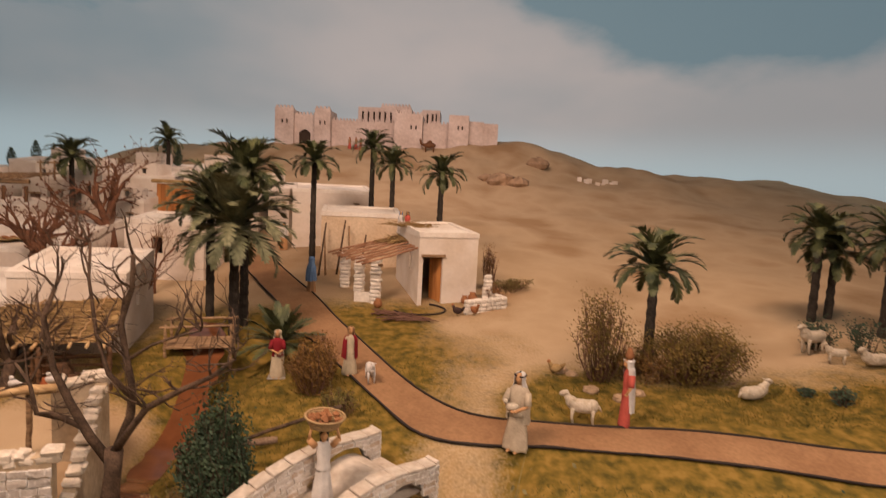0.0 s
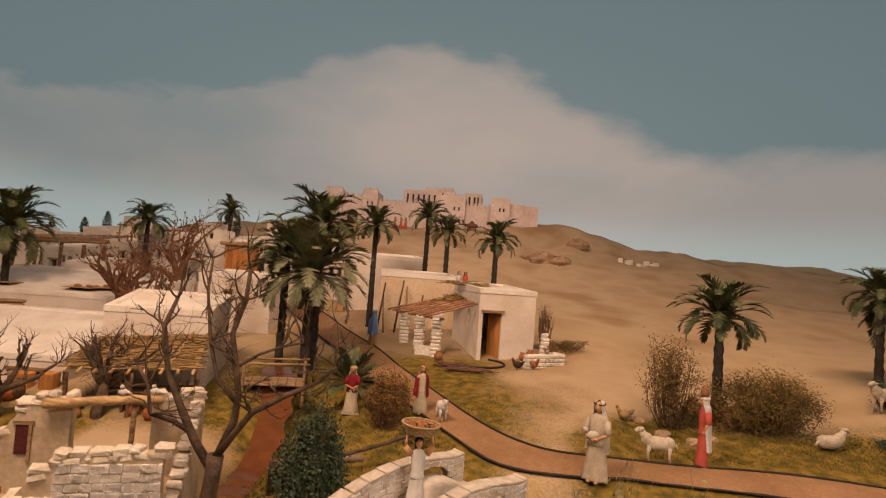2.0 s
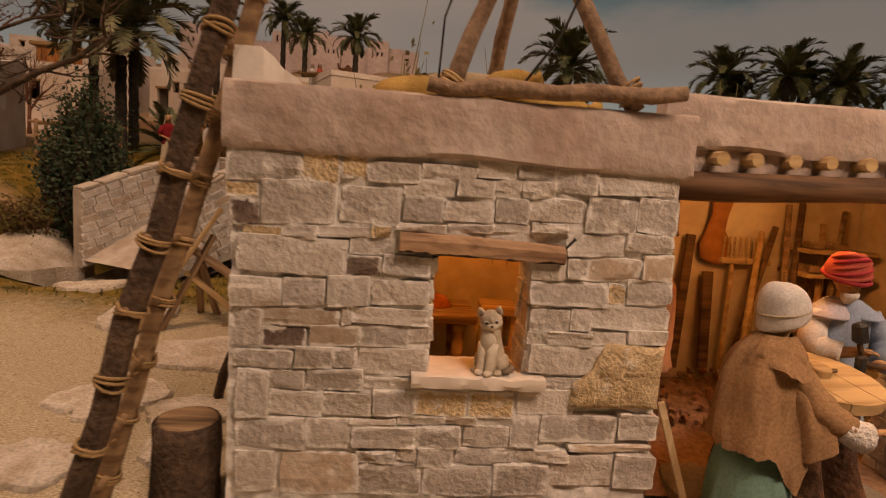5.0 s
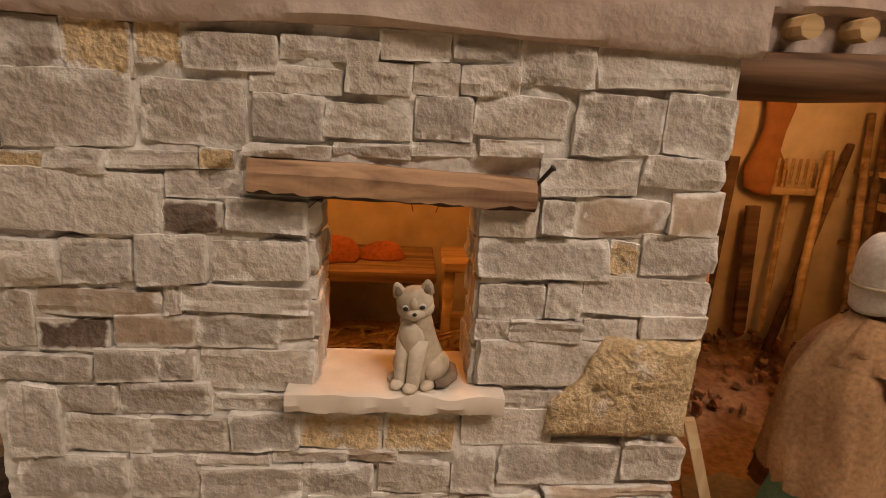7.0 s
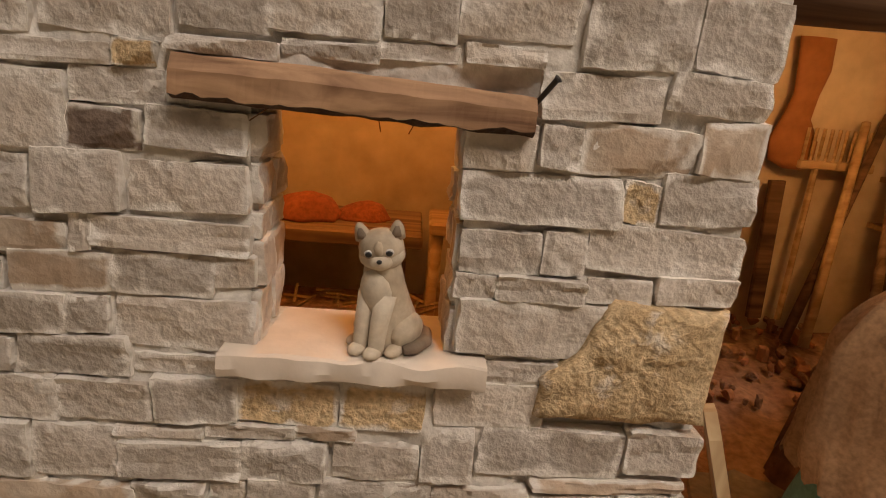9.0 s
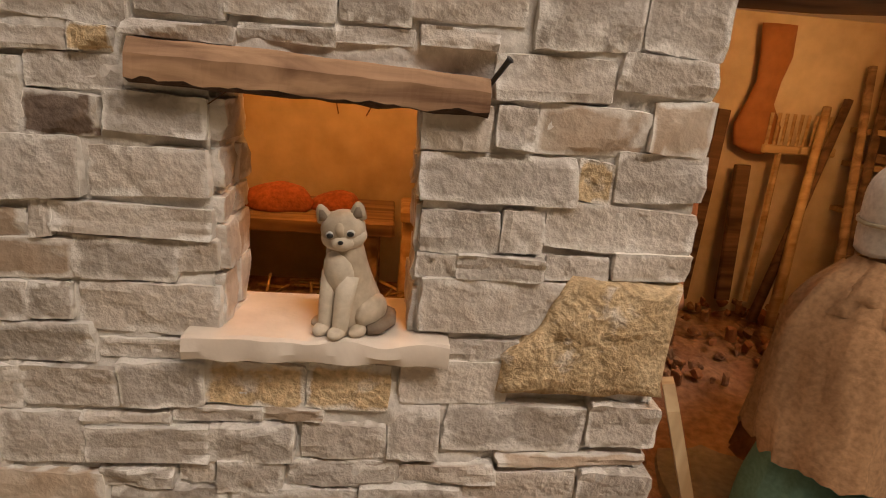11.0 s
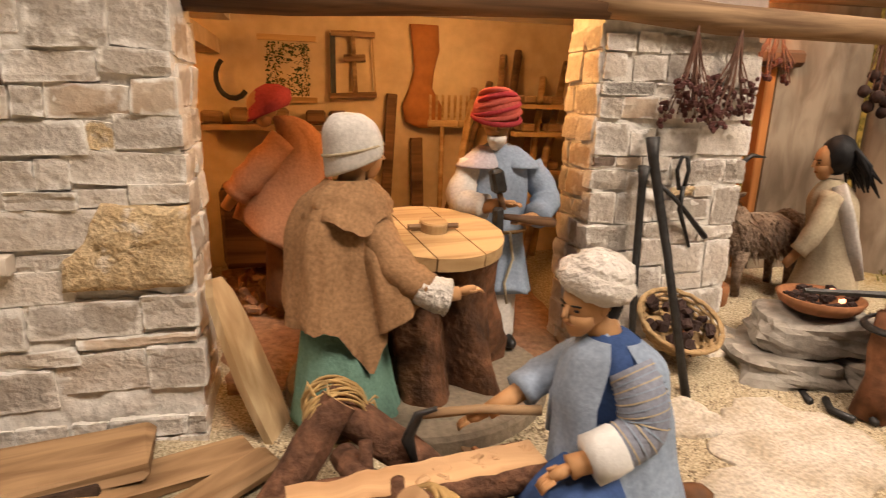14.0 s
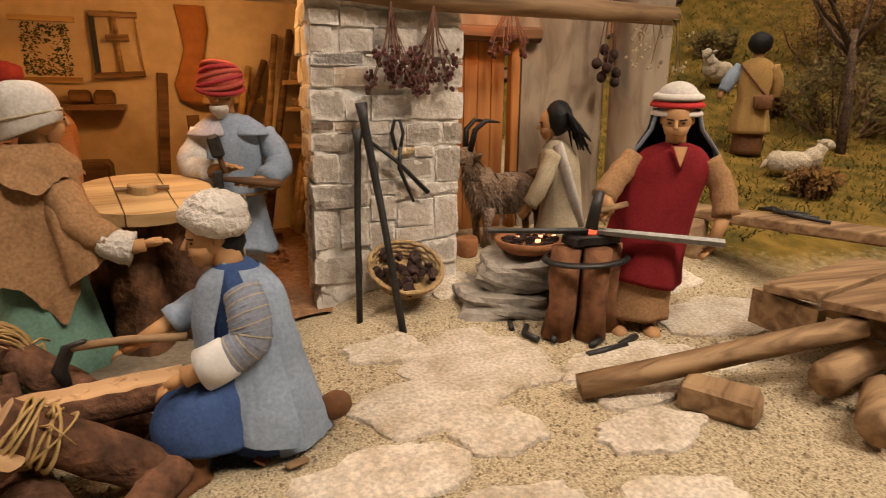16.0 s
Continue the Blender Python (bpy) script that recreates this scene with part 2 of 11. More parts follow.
# ---------------- mesh helpers ----------------
class Mesh:
    """Gathers vertices and faces with a material each, and becomes one mesh object."""

    def __init__(self):
        self.v, self.f, self.m, self.mats = [], [], [], []

    def slot(self, material):
        if material not in self.mats:
            self.mats.append(material)
        return self.mats.index(material)

    def add(self, verts, faces, material):
        k, s = len(self.v), self.slot(material)
        self.v += [tuple(p) for p in verts]
        self.f += [tuple(i + k for i in face) for face in faces]
        self.m += [s] * len(faces)
        return self

    def box(self, c, size, material, rot=(0, 0, 0), taper=1.0, jit=0.0, rng=random):
        """A block; taper shrinks its top, jit moves its corners."""
        e = Euler([radians(a) for a in rot]).to_matrix()
        vs = []
        for z in (-0.5, 0.5):
            for x, y in ((-0.5, -0.5), (0.5, -0.5), (0.5, 0.5), (-0.5, 0.5)):
                k = taper if z > 0 else 1.0
                p = Vector((x * size[0] * k, y * size[1] * k, z * size[2]))
                if jit:
                    p += Vector([rng.uniform(-jit, jit) for _ in range(3)])
                vs.append(e @ p + Vector(c))
        self.add(vs, [(0, 3, 2, 1), (4, 5, 6, 7), (0, 1, 5, 4), (1, 2, 6, 5), (2, 3, 7, 6), (3, 0, 4, 7)], material)
        return self

    def span(self, x0, x1, y0, y1, z0, z1, material):
        return self.box(((x0 + x1) / 2, (y0 + y1) / 2, (z0 + z1) / 2), (x1 - x0, y1 - y0, z1 - z0), material)

    def chip(self, c, size, material, rng, cut=0.18, jit=0.04, rot=(0, 0, 0)):
        """A block with chamfered, uneven edges."""
        e = Euler([radians(a) for a in rot]).to_matrix()
        bm = bmesh.new()
        bmesh.ops.create_cube(bm, size=1.0)
        for v in bm.verts:
            v.co = Vector([v.co[i] * size[i] for i in range(3)])
        m = min(size)
        bmesh.ops.bevel(bm, geom=bm.edges[:], offset=m * cut, segments=1, affect="EDGES")
        for v in bm.verts:
            v.co += Vector([rng.uniform(-jit, jit) * m for _ in range(3)])
        bm.verts.index_update()
        self.add([e @ v.co + Vector(c) for v in bm.verts], [[v.index for v in f.verts] for f in bm.faces], material)
        bm.free()
        return self

    def ball(self, c, r, material, rot=(0, 0, 0), n=10, rough=0.0, rng=random):
        r = (r, r, r) if isinstance(r, (int, float)) else r
        e = Euler([radians(a) for a in rot]).to_matrix()
        vs, h = [], n // 2 + 1
        for i in range(h + 1):
            a = math.pi * i / h
            for j in range(n):
                b = 2 * math.pi * j / n
                k = 1 + (rng.uniform(-rough, rough) if rough else 0)
                p = Vector((r[0] * math.sin(a) * math.cos(b), r[1] * math.sin(a) * math.sin(b), r[2] * math.cos(a))) * k
                vs.append(e @ p + Vector(c))
        fs = [(i * n + j, i * n + (j + 1) % n, (i + 1) * n + (j + 1) % n, (i + 1) * n + j) for i in range(h) for j in range(n)]
        return self.add(vs, [f[::-1] for f in fs], material)

    def tube(self, pts, radii, material, n=8, caps=True, flat=1.0, rough=0.0, rng=random):
        """A tube through points with a radius at each."""
        pts = [Vector(p) for p in pts]
        radii = [radii] * len(pts) if isinstance(radii, (int, float)) else radii
        vs, up = [], None
        for i, p in enumerate(pts):
            d = (pts[min(i + 1, len(pts) - 1)] - pts[max(i - 1, 0)]).normalized()
            if up is None:
                up = d.orthogonal().normalized()
            up = (up - d * up.dot(d)).normalized()
            side = d.cross(up)
            for j in range(n):
                a = 2 * math.pi * j / n
                k = 1 + (rng.uniform(-rough, rough) if rough else 0)
                vs.append(p + (up * math.cos(a) * flat + side * math.sin(a)) * radii[i] * k)
        fs = [(i * n + j, i * n + (j + 1) % n, (i + 1) * n + (j + 1) % n, (i + 1) * n + j) for i in range(len(pts) - 1) for j in range(n)]
        if caps:
            fs += [tuple(range(n))[::-1], tuple(range((len(pts) - 1) * n, len(pts) * n))]
        return self.add(vs, fs, material)

    def loft(self, rings, material, n=16, caps=True, folds=0.0, count=7):
        """Stacked ellipses: rows of (x, y, z, rx, ry); folds gives cloth its pleats."""
        vs = []
        for i, (x, y, z, rx, ry) in enumerate(rings):
            w = folds * (1 - i / max(1, len(rings) - 1))
            for j in range(n):
                a = 2 * math.pi * j / n
                k = 1 + w * math.sin(count * a + i * 0.4) + w * 0.5 * math.sin((count + 4) * a + 1.3)
                vs.append((x + rx * k * math.cos(a), y + ry * k * math.sin(a), z))
        fs = [(i * n + j, i * n + (j + 1) % n, (i + 1) * n + (j + 1) % n, (i + 1) * n + j) for i in range(len(rings) - 1) for j in range(n)]
        if caps:
            fs += [tuple(range(n))[::-1], tuple(range((len(rings) - 1) * n, len(rings) * n))]
        return self.add(vs, fs, material)

    def slab(self, u0, u1, v0, v1, d0, d1, holes, material, axis="y"):
        """A wall from d0 to d1 across its plane, with square holes (u0, u1, v0, v1) right through it."""
        us = sorted({u0, u1, *[h[i] for h in holes for i in (0, 1)]})
        vs = sorted({v0, v1, *[h[i] for h in holes for i in (2, 3)]})

        def solid(i, j):
            if not (0 <= i < len(us) - 1 and 0 <= j < len(vs) - 1):
                return False
            cu, cv = (us[i] + us[i + 1]) / 2, (vs[j] + vs[j + 1]) / 2
            return not any(h[0] < cu < h[1] and h[2] < cv < h[3] for h in holes)

        put = (lambda u, d, v: (u, d, v)) if axis == "y" else (lambda u, d, v: (d, u, v))
        for i in range(len(us) - 1):
            for j in range(len(vs) - 1):
                if not solid(i, j):
                    continue
                a, b, c, e = us[i], us[i + 1], vs[j], vs[j + 1]
                quads = [[(a, d0, c), (b, d0, c), (b, d0, e), (a, d0, e)], [(a, d1, c), (a, d1, e), (b, d1, e), (b, d1, c)]]
                if not solid(i - 1, j):
                    quads.append([(a, d0, c), (a, d0, e), (a, d1, e), (a, d1, c)])
                if not solid(i + 1, j):
                    quads.append([(b, d0, c), (b, d1, c), (b, d1, e), (b, d0, e)])
                if not solid(i, j - 1):
                    quads.append([(a, d0, c), (a, d1, c), (b, d1, c), (b, d0, c)])
                if not solid(i, j + 1):
                    quads.append([(a, d0, e), (b, d0, e), (b, d1, e), (a, d1, e)])
                for q in quads:
                    self.add([put(*p) for p in q], [(0, 1, 2, 3)], material)
        return self

    def turn(self, m):
        self.v = [tuple(m @ Vector(p)) for p in self.v]
        return self

    def join(self, other, m):
        for k, material in enumerate(other.mats):
            s = self.slot(material)
            base = len(self.v)
            self.v += [tuple(m @ Vector(p)) for p in other.v] if k == 0 else []
            first = base if k == 0 else first
            for f, mi in zip(other.f, other.m):
                if mi == k:
                    self.f.append(tuple(i + first for i in f))
                    self.m.append(s)
        return self

    def data(self, name, smooth=True, weld=0.0):
        me = bpy.data.meshes.new(name)
        me.from_pydata(self.v, [], self.f)
        for material in self.mats:
            me.materials.append(material)
        me.polygons.foreach_set("material_index", self.m)
        me.polygons.foreach_set("use_smooth", [smooth] * len(self.f))
        if weld:
            bm = bmesh.new()
            bm.from_mesh(me)
            bmesh.ops.remove_doubles(bm, verts=bm.verts, dist=weld)
            bmesh.ops.recalc_face_normals(bm, faces=bm.faces)
            bm.to_mesh(me)
            bm.free()
        me.update()
        return me

    def make(self, name, parent=None, label="", smooth=False, weld=0.0):
        ob = new(name, self.data(name, smooth, weld))
        if parent is not None:
            ob.parent = parent
        if label:
            ob["label"] = label
        return ob


def group_of(name, label, category, place=(0, 0, 0), turn=0.0, group="", kind=""):
    """An Empty at the base of a thing; its parts are built in its own space."""
    ob = new(name)
    ob.empty_display_size = 0.02
    ob.matrix_basis = pose(*place, 0, 0, turn)
    return tagged(ob, label, category, group, kind)


# ---------------- ground ----------------
LINES_Y = np.array([-1.2, 0.45, 0.6, 0.8, 1.25, 1.7, 2.1, 3.0, 4.0, 5.5, 6.7, 7.4, 7.8, 8.9])
COLUMNS = {
    -6.0: [0.00, 0.05, 0.06, 0.08, 0.12, 0.18, 0.24, 0.36, 0.45, 0.60, 0.75, 0.85, 0.80, 0.5],
    -3.2: [0.00, 0.03, 0.04, 0.06, 0.10, 0.16, 0.24, 0.36, 0.50, 0.75, 1.05, 1.36, 1.43, 0.9],
    -1.2: [0.00, 0.01, 0.02, 0.03, 0.07, 0.15, 0.24, 0.37, 0.50, 0.80, 1.20, 1.43, 1.45, 0.9],
    -0.3: [0.00, 0.00, 0.01, 0.02, 0.07, 0.20, 0.27, 0.40, 0.53, 0.85, 1.22, 1.45, 1.45, 0.9],
    0.6: [-0.02, 0.00, 0.03, 0.04, 0.10, 0.24, 0.30, 0.41, 0.55, 0.80, 1.15, 1.48, 1.60, 0.9],
    1.3: [-0.02, 0.00, 0.04, 0.05, 0.13, 0.25, 0.32, 0.42, 0.52, 0.78, 1.12, 1.40, 1.50, 0.8],
    1.9: [-0.02, 0.02, 0.06, 0.10, 0.20, 0.30, 0.37, 0.46, 0.55, 0.78, 1.08, 1.27, 1.33, 0.7],
    6.0: [0.00, 0.20, 0.24, 0.28, 0.38, 0.44, 0.50, 0.55, 0.62, 0.80, 1.00, 1.15, 1.20, 0.7],
}
COL_X = np.array(sorted(COLUMNS))
COL_Z = np.array([COLUMNS[x] for x in COL_X])


def height(x, y):
    """The ground's height: smooth between the columns, plus small unevenness."""
    rows = np.array([np.interp(y, LINES_Y, z) for z in COL_Z])
    i = int(np.clip(np.searchsorted(COL_X, x) - 1, 0, len(COL_X) - 2))
    t = float(np.clip((x - COL_X[i]) / (COL_X[i + 1] - COL_X[i]), 0, 1))
    t = t * t * (3 - 2 * t)
    z = rows[i] * (1 - t) + rows[i + 1] * t
    if y > 0.9:
        z += 0.012 * noise.noise((x * 2.2, y * 2.2, 0.3)) + (0.05 * noise.noise((x * 1.1, y * 1.1, 4.0)) if y > 4.6 else 0)
    if y > 5.6:
        far = min(1.0, (y - 5.6) / 1.5)
        z += far * (0.10 * noise.noise((x * 1.6, y * 0.9, 7.0)) + 0.05 * noise.noise((x * 4.0, y * 3.0, 2.0)))
    z -= 0.13 * math.exp(-(((x + 0.66 - 0.10 * (y - 1.9)) / 0.13) ** 2)) * min(1.0, max(0.0, (y - 1.35) / 0.25)) * min(1.0, max(0.0, (2.75 - y) / 0.3))
    z -= 0.11 * math.exp(-(((y - 1.38 - 0.25 * (x - 0.0)) / 0.12) ** 2)) * min(1.0, max(0.0, (x + 0.40) / 0.12)) * min(1.0, max(0.0, (0.50 - x) / 0.15))
    d = math.hypot(x - 0.77, y - 0.02)
    side = min(1.0, max(0.0, (math.degrees(math.atan2(x, max(y, 0.01))) - 45) / 9))
    if side > 0 and x > 0 and d > 1.0:
        q = min(1.0, max(0.0, d - 1.35) / 1.25)
        z += side * (0.46 * q * q * (3 - 2 * q) + 0.08 * max(0.0, d - 2.3))
    w = min(1.0, max(0.0, (x - 0.53) / 0.05)) * min(1.0, max(0.0, (0.90 - x) / 0.05)) * min(1.0, max(0.0, (y - 0.40) / 0.05)) * min(1.0, max(0.0, (0.80 - y) / 0.05))
    z = z * (1 - w) + min(z, 0.002) * w
    return float(z)


def spaced(knots):
    out = []
    for (a, step), (b, _) in zip(knots[:-1], knots[1:]):
        out += list(np.arange(a, b - 1e-6, step))
    return out + [knots[-1][0]]


GX = spaced([(-6.8, 0.25), (-2.2, 0.08), (-1.0, 0.03), (1.9, 0.06), (3.2, 0.25), (6.8, 1)])
GY = spaced([(-1.2, 0.15), (0.0, 0.03), (2.4, 0.05), (3.6, 0.1), (9.0, 1)])
verts = [(x, y, height(x, y)) for y in GY for x in GX]
nx = len(GX)
faces = [(j * nx + i, j * nx + i + 1, (j + 1) * nx + i + 1, (j + 1) * nx + i) for j in range(len(GY) - 1) for i in range(nx - 1)]


def clamp(v):
    return max(0.0, min(1.0, v))


def mossy(x, y):
    """How far moss covers the ground: on the banks of the stream and the pasture."""
    n = noise.noise((x * 2.3, y * 2.3, 1.0)) + 0.5 * noise.noise((x * 7, y * 7, 2.0))
    bank = clamp(1.6 - abs(x + 0.45) * 1.5) * clamp((y - 0.86) * 3) * clamp((3.1 - y) * 1.5)
    left = clamp((-0.25 - x) * 3) * clamp((y - 0.86) * 3) * clamp((2.2 - y) * 2)
    right = clamp((x - 0.20) * 3) * clamp((y - 1.15) * 4) * clamp((2.30 - y) * 3)
    meadow = clamp((x - 1.18) * 4) * clamp((y - 0.40) * 5) * clamp((2.6 - y) * 1.2)
    yard = clamp((x + 1.32) * 14) * clamp((-0.70 - x) * 14) * clamp((y - 1.20) * 14) * clamp((1.95 - y) * 6)
    return clamp(max(bank, left, right, meadow) * 1.35 + n * 0.42 - 0.08) * (1 - 0.9 * yard)


def gravelly(x, y):
    return clamp((1.35 - y) * 3) * clamp(1.4 - max(0, x - 1.1) * 2)


me = bpy.data.meshes.new("ground")
me.from_pydata(verts, [], faces)
me.polygons.foreach_set("use_smooth", [True] * len(faces))
for name, rule in (("moss", mossy), ("gravel", gravelly)):
    att = me.attributes.new(name, "FLOAT", "POINT")
    att.data.foreach_set("value", [rule(p[0], p[1]) for p in verts])


def ground_material():
    m = bpy.data.materials.new("sandy_ground")
    m.use_nodes = True
    nt = m.node_tree
    b = nt.nodes["Principled BSDF"]
    geo = nt.nodes.new("ShaderNodeNewGeometry")

    def noise_node(scale, detail=6):
        n = nt.nodes.new("ShaderNodeTexNoise")
        n.inputs["Scale"].default_value, n.inputs["Detail"].default_value = scale, detail
        nt.links.new(geo.outputs["Position"], n.inputs["Vector"])
        return n

    def ramp(src, *stops):
        r = nt.nodes.new("ShaderNodeValToRGB")
        while len(r.color_ramp.elements) < len(stops):
            r.color_ramp.elements.new(0.5)
        for e, (p, c) in zip(r.color_ramp.elements, stops):
            e.position, e.color = p, (*c, 1)
        nt.links.new(src, r.inputs[0])
        return r.outputs[0]

    def blend(fac, a, c):
        x = nt.nodes.new("ShaderNodeMix")
        x.data_type = "RGBA"
        nt.links.new(fac, x.inputs["Factor"])
        nt.links.new(a, x.inputs["A"])
        nt.links.new(c, x.inputs["B"])
        return x.outputs["Result"]

    sand = ramp(noise_node(1.7).outputs["Fac"], (0.32, (0.34, 0.235, 0.135)), (0.5, (0.43, 0.315, 0.195)), (0.68, (0.31, 0.198, 0.105)))
    grit = ramp(noise_node(620, 3).outputs["Fac"], (0.34, (0.24, 0.19, 0.12)), (0.5, (0.42, 0.345, 0.23)), (0.66, (0.56, 0.48, 0.35)))
    moss = ramp(noise_node(26).outputs["Fac"], (0.33, (0.066, 0.053, 0.011)), (0.5, (0.150, 0.100, 0.018)), (0.66, (0.225, 0.140, 0.032)))
    fine = noise_node(120)
    att = nt.nodes.new("ShaderNodeAttribute")
    att.attribute_name = "gravel"
    c = blend(att.outputs["Fac"], sand, grit)
    at2 = nt.nodes.new("ShaderNodeAttribute")
    at2.attribute_name = "moss"
    edge = nt.nodes.new("ShaderNodeMath")
    edge.operation = "MULTIPLY_ADD"
    nt.links.new(fine.outputs["Fac"], edge.inputs[0])
    edge.inputs[1].default_value = 1.2
    sub = nt.nodes.new("ShaderNodeMath")
    sub.operation = "MULTIPLY_ADD"
    nt.links.new(at2.outputs["Fac"], sub.inputs[0])
    sub.inputs[1].default_value, sub.inputs[2].default_value = 1.7, -0.95
    nt.links.new(sub.outputs[0], edge.inputs[2])
    edge.use_clamp = True
    c = blend(edge.outputs[0], c, moss)
    nt.links.new(c, b.inputs["Base Color"])
    b.inputs["Roughness"].default_value = 0.95
    b.inputs["Specular IOR Level"].default_value = 0.15
    bp = nt.nodes.new("ShaderNodeBump")
    bp.inputs["Strength"].default_value, bp.inputs["Distance"].default_value = 0.8, 0.003
    n3 = noise_node(260, 4)
    nt.links.new(n3.outputs["Fac"], bp.inputs["Height"])
    nt.links.new(bp.outputs["Normal"], b.inputs["Normal"])
    return m


me.materials.append(ground_material())
ground = tagged(new("ground", me), "sandy gravel ground with mossy banks rising to desert hills", "ground", kind="structure")


# painted sky on the curved wall behind the landscape
def sky_material():
    m = bpy.data.materials.new("painted_sky")
    m.use_nodes = True
    nt = m.node_tree
    b = nt.nodes["Principled BSDF"]
    geo = nt.nodes.new("ShaderNodeNewGeometry")
    sep = nt.nodes.new("ShaderNodeSeparateXYZ")
    nt.links.new(geo.outputs["Position"], sep.inputs[0])
    mp = nt.nodes.new("ShaderNodeMapping")
    mp.inputs["Scale"].default_value = (0.30, 0.30, 0.62)
    mp.inputs["Location"].default_value = (0.35, 0.0, 0.1)
    nt.links.new(geo.outputs["Position"], mp.inputs["Vector"])
    n = nt.nodes.new("ShaderNodeTexNoise")
    n.inputs["Scale"].default_value, n.inputs["Detail"].default_value, n.inputs["Roughness"].default_value = 0.9, 4, 0.5
    nt.links.new(mp.outputs[0], n.inputs["Vector"])

    def calc(op, a, b2, c2=0.0):
        q = nt.nodes.new("ShaderNodeMath")
        q.operation = op
        for i, v in enumerate((a, b2, c2)):
            if isinstance(v, float):
                q.inputs[i].default_value = v
            else:
                nt.links.new(v, q.inputs[i])
        return q.outputs[0]

    # a pale bank of cloud stands up over the castle, with a slate blue sky over it
    n2 = nt.nodes.new("ShaderNodeTexNoise")
    n2.inputs["Scale"].default_value, n2.inputs["Detail"].default_value = 2.6, 5
    nt.links.new(mp.outputs[0], n2.inputs["Vector"])
    dx = calc("ADD", sep.outputs["X"], 1.1)
    hump = calc("EXPONENT", calc("MULTIPLY", calc("MULTIPLY", dx, dx), -0.165), 0.0)
    rim = calc("MULTIPLY_ADD", hump, 1.85, 2.52)
    over = calc("SUBTRACT", sep.outputs["Z"], rim)
    over = calc("ADD", over, calc("MULTIPLY", calc("SUBTRACT", n2.outputs["Fac"], 0.5), 1.1))
    slate = nt.nodes.new("ShaderNodeMapRange")
    slate.interpolation_type = "SMOOTHSTEP"
    slate.inputs[1].default_value, slate.inputs[2].default_value = -0.10, 0.55
    nt.links.new(over, slate.inputs[0])
    left = nt.nodes.new("ShaderNodeMapRange")
    left.interpolation_type = "SMOOTHSTEP"
    left.inputs[1].default_value, left.inputs[2].default_value, left.inputs[4].default_value = -0.8, -4.2, 0.42
    nt.links.new(sep.outputs["X"], left.inputs[0])
    thin = nt.nodes.new("ShaderNodeMapRange")
    thin.interpolation_type = "SMOOTHSTEP"
    thin.inputs[1].default_value, thin.inputs[2].default_value, thin.inputs[3].default_value, thin.inputs[4].default_value = 0.35, 0.68, 0.35, 0.0
    nt.links.new(n.outputs["Fac"], thin.inputs[0])
    blue = calc("MAXIMUM", slate.outputs[0], left.outputs[0])
    blue = calc("ADD", blue, thin.outputs[0])
    cl = nt.nodes.new("ShaderNodeValToRGB")
    cl.color_ramp.elements[0].position, cl.color_ramp.elements[1].position = 0.0, 1.0
    cl.color_ramp.elements[0].color, cl.color_ramp.elements[1].color = (0.285, 0.297, 0.292, 1), (0.112, 0.185, 0.215, 1)
    nt.links.new(blue, cl.inputs[0])
    # bluer low sky, with the glow behind the ridge put into its colour
    low = nt.nodes.new("ShaderNodeMapRange")
    low.inputs[1].default_value, low.inputs[2].default_value, low.inputs[4].default_value = 2.1, 1.2, 0.8
    low.interpolation_type = "SMOOTHSTEP"
    nt.links.new(sep.outputs["Z"], low.inputs[0])
    mix = nt.nodes.new("ShaderNodeMix")
    mix.data_type = "RGBA"
    nt.links.new(low.outputs[0], mix.inputs["Factor"])
    nt.links.new(cl.outputs[0], mix.inputs["A"])
    mix.inputs["B"].default_value = (0.275, 0.40, 0.435, 1)
    nt.links.new(mix.outputs["Result"], b.inputs["Base Color"])
    nt.links.new(mix.outputs["Result"], b.inputs["Emission Color"])
    # emission stands in for the lamps that light this wall
    b.inputs["Emission Strength"].default_value = 0.84
    b.inputs["Roughness"].default_value = 1.0
    b.inputs["Specular IOR Level"].default_value = 0.0
    return m


sky = Mesh()
ring = [(7.3 * math.cos(a), 2.0 + 7.0 * math.sin(a)) for a in np.linspace(math.radians(-28), math.radians(208), 90)]
sv = [(x, y, z) for z in (-0.3, 2.0, 6.2) for x, y in ring]
sf = [(k * 90 + i, k * 90 + i + 1, (k + 1) * 90 + i + 1, (k + 1) * 90 + i) for k in range(2) for i in range(89)]
sky.add(sv, sf, sky_material())
tagged(sky.make("backdrop", smooth=True), "curved wall painted with a cloudy grey-blue sky", "backdrop", kind="structure")

hall = Mesh()
hall.span(-8, 8, -4.2, 9.4, 6.2, 6.3, CEILING_PAINT)
tagged(hall.make("ceiling"), "dark plain ceiling of the display hall", "ceiling", kind="structure")
hall = Mesh()
hall.span(-8, 8, -4.3, -4.2, -0.3, 6.2, CEILING_PAINT)
tagged(hall.make("wall_south"), "plain wall on the visitors' side of the hall", "wall", kind="structure")
hall = Mesh()
hall.span(-8, 8, -4.2, -1.2, -0.32, -0.3, CEILING_PAINT)
tagged(hall.make("floor"), "plain dark floor on the visitors' side", "floor", kind="structure")


# ---------------- stone hut with the workshop beside it ----------------
rng = random.Random(11)
HX0, HX1, HY = 0.217, 0.558, 0.49   # front wall of the hut
WX0, WX1, WZ0, WZ1 = 0.369, 0.446, 0.136, 0.229   # its window

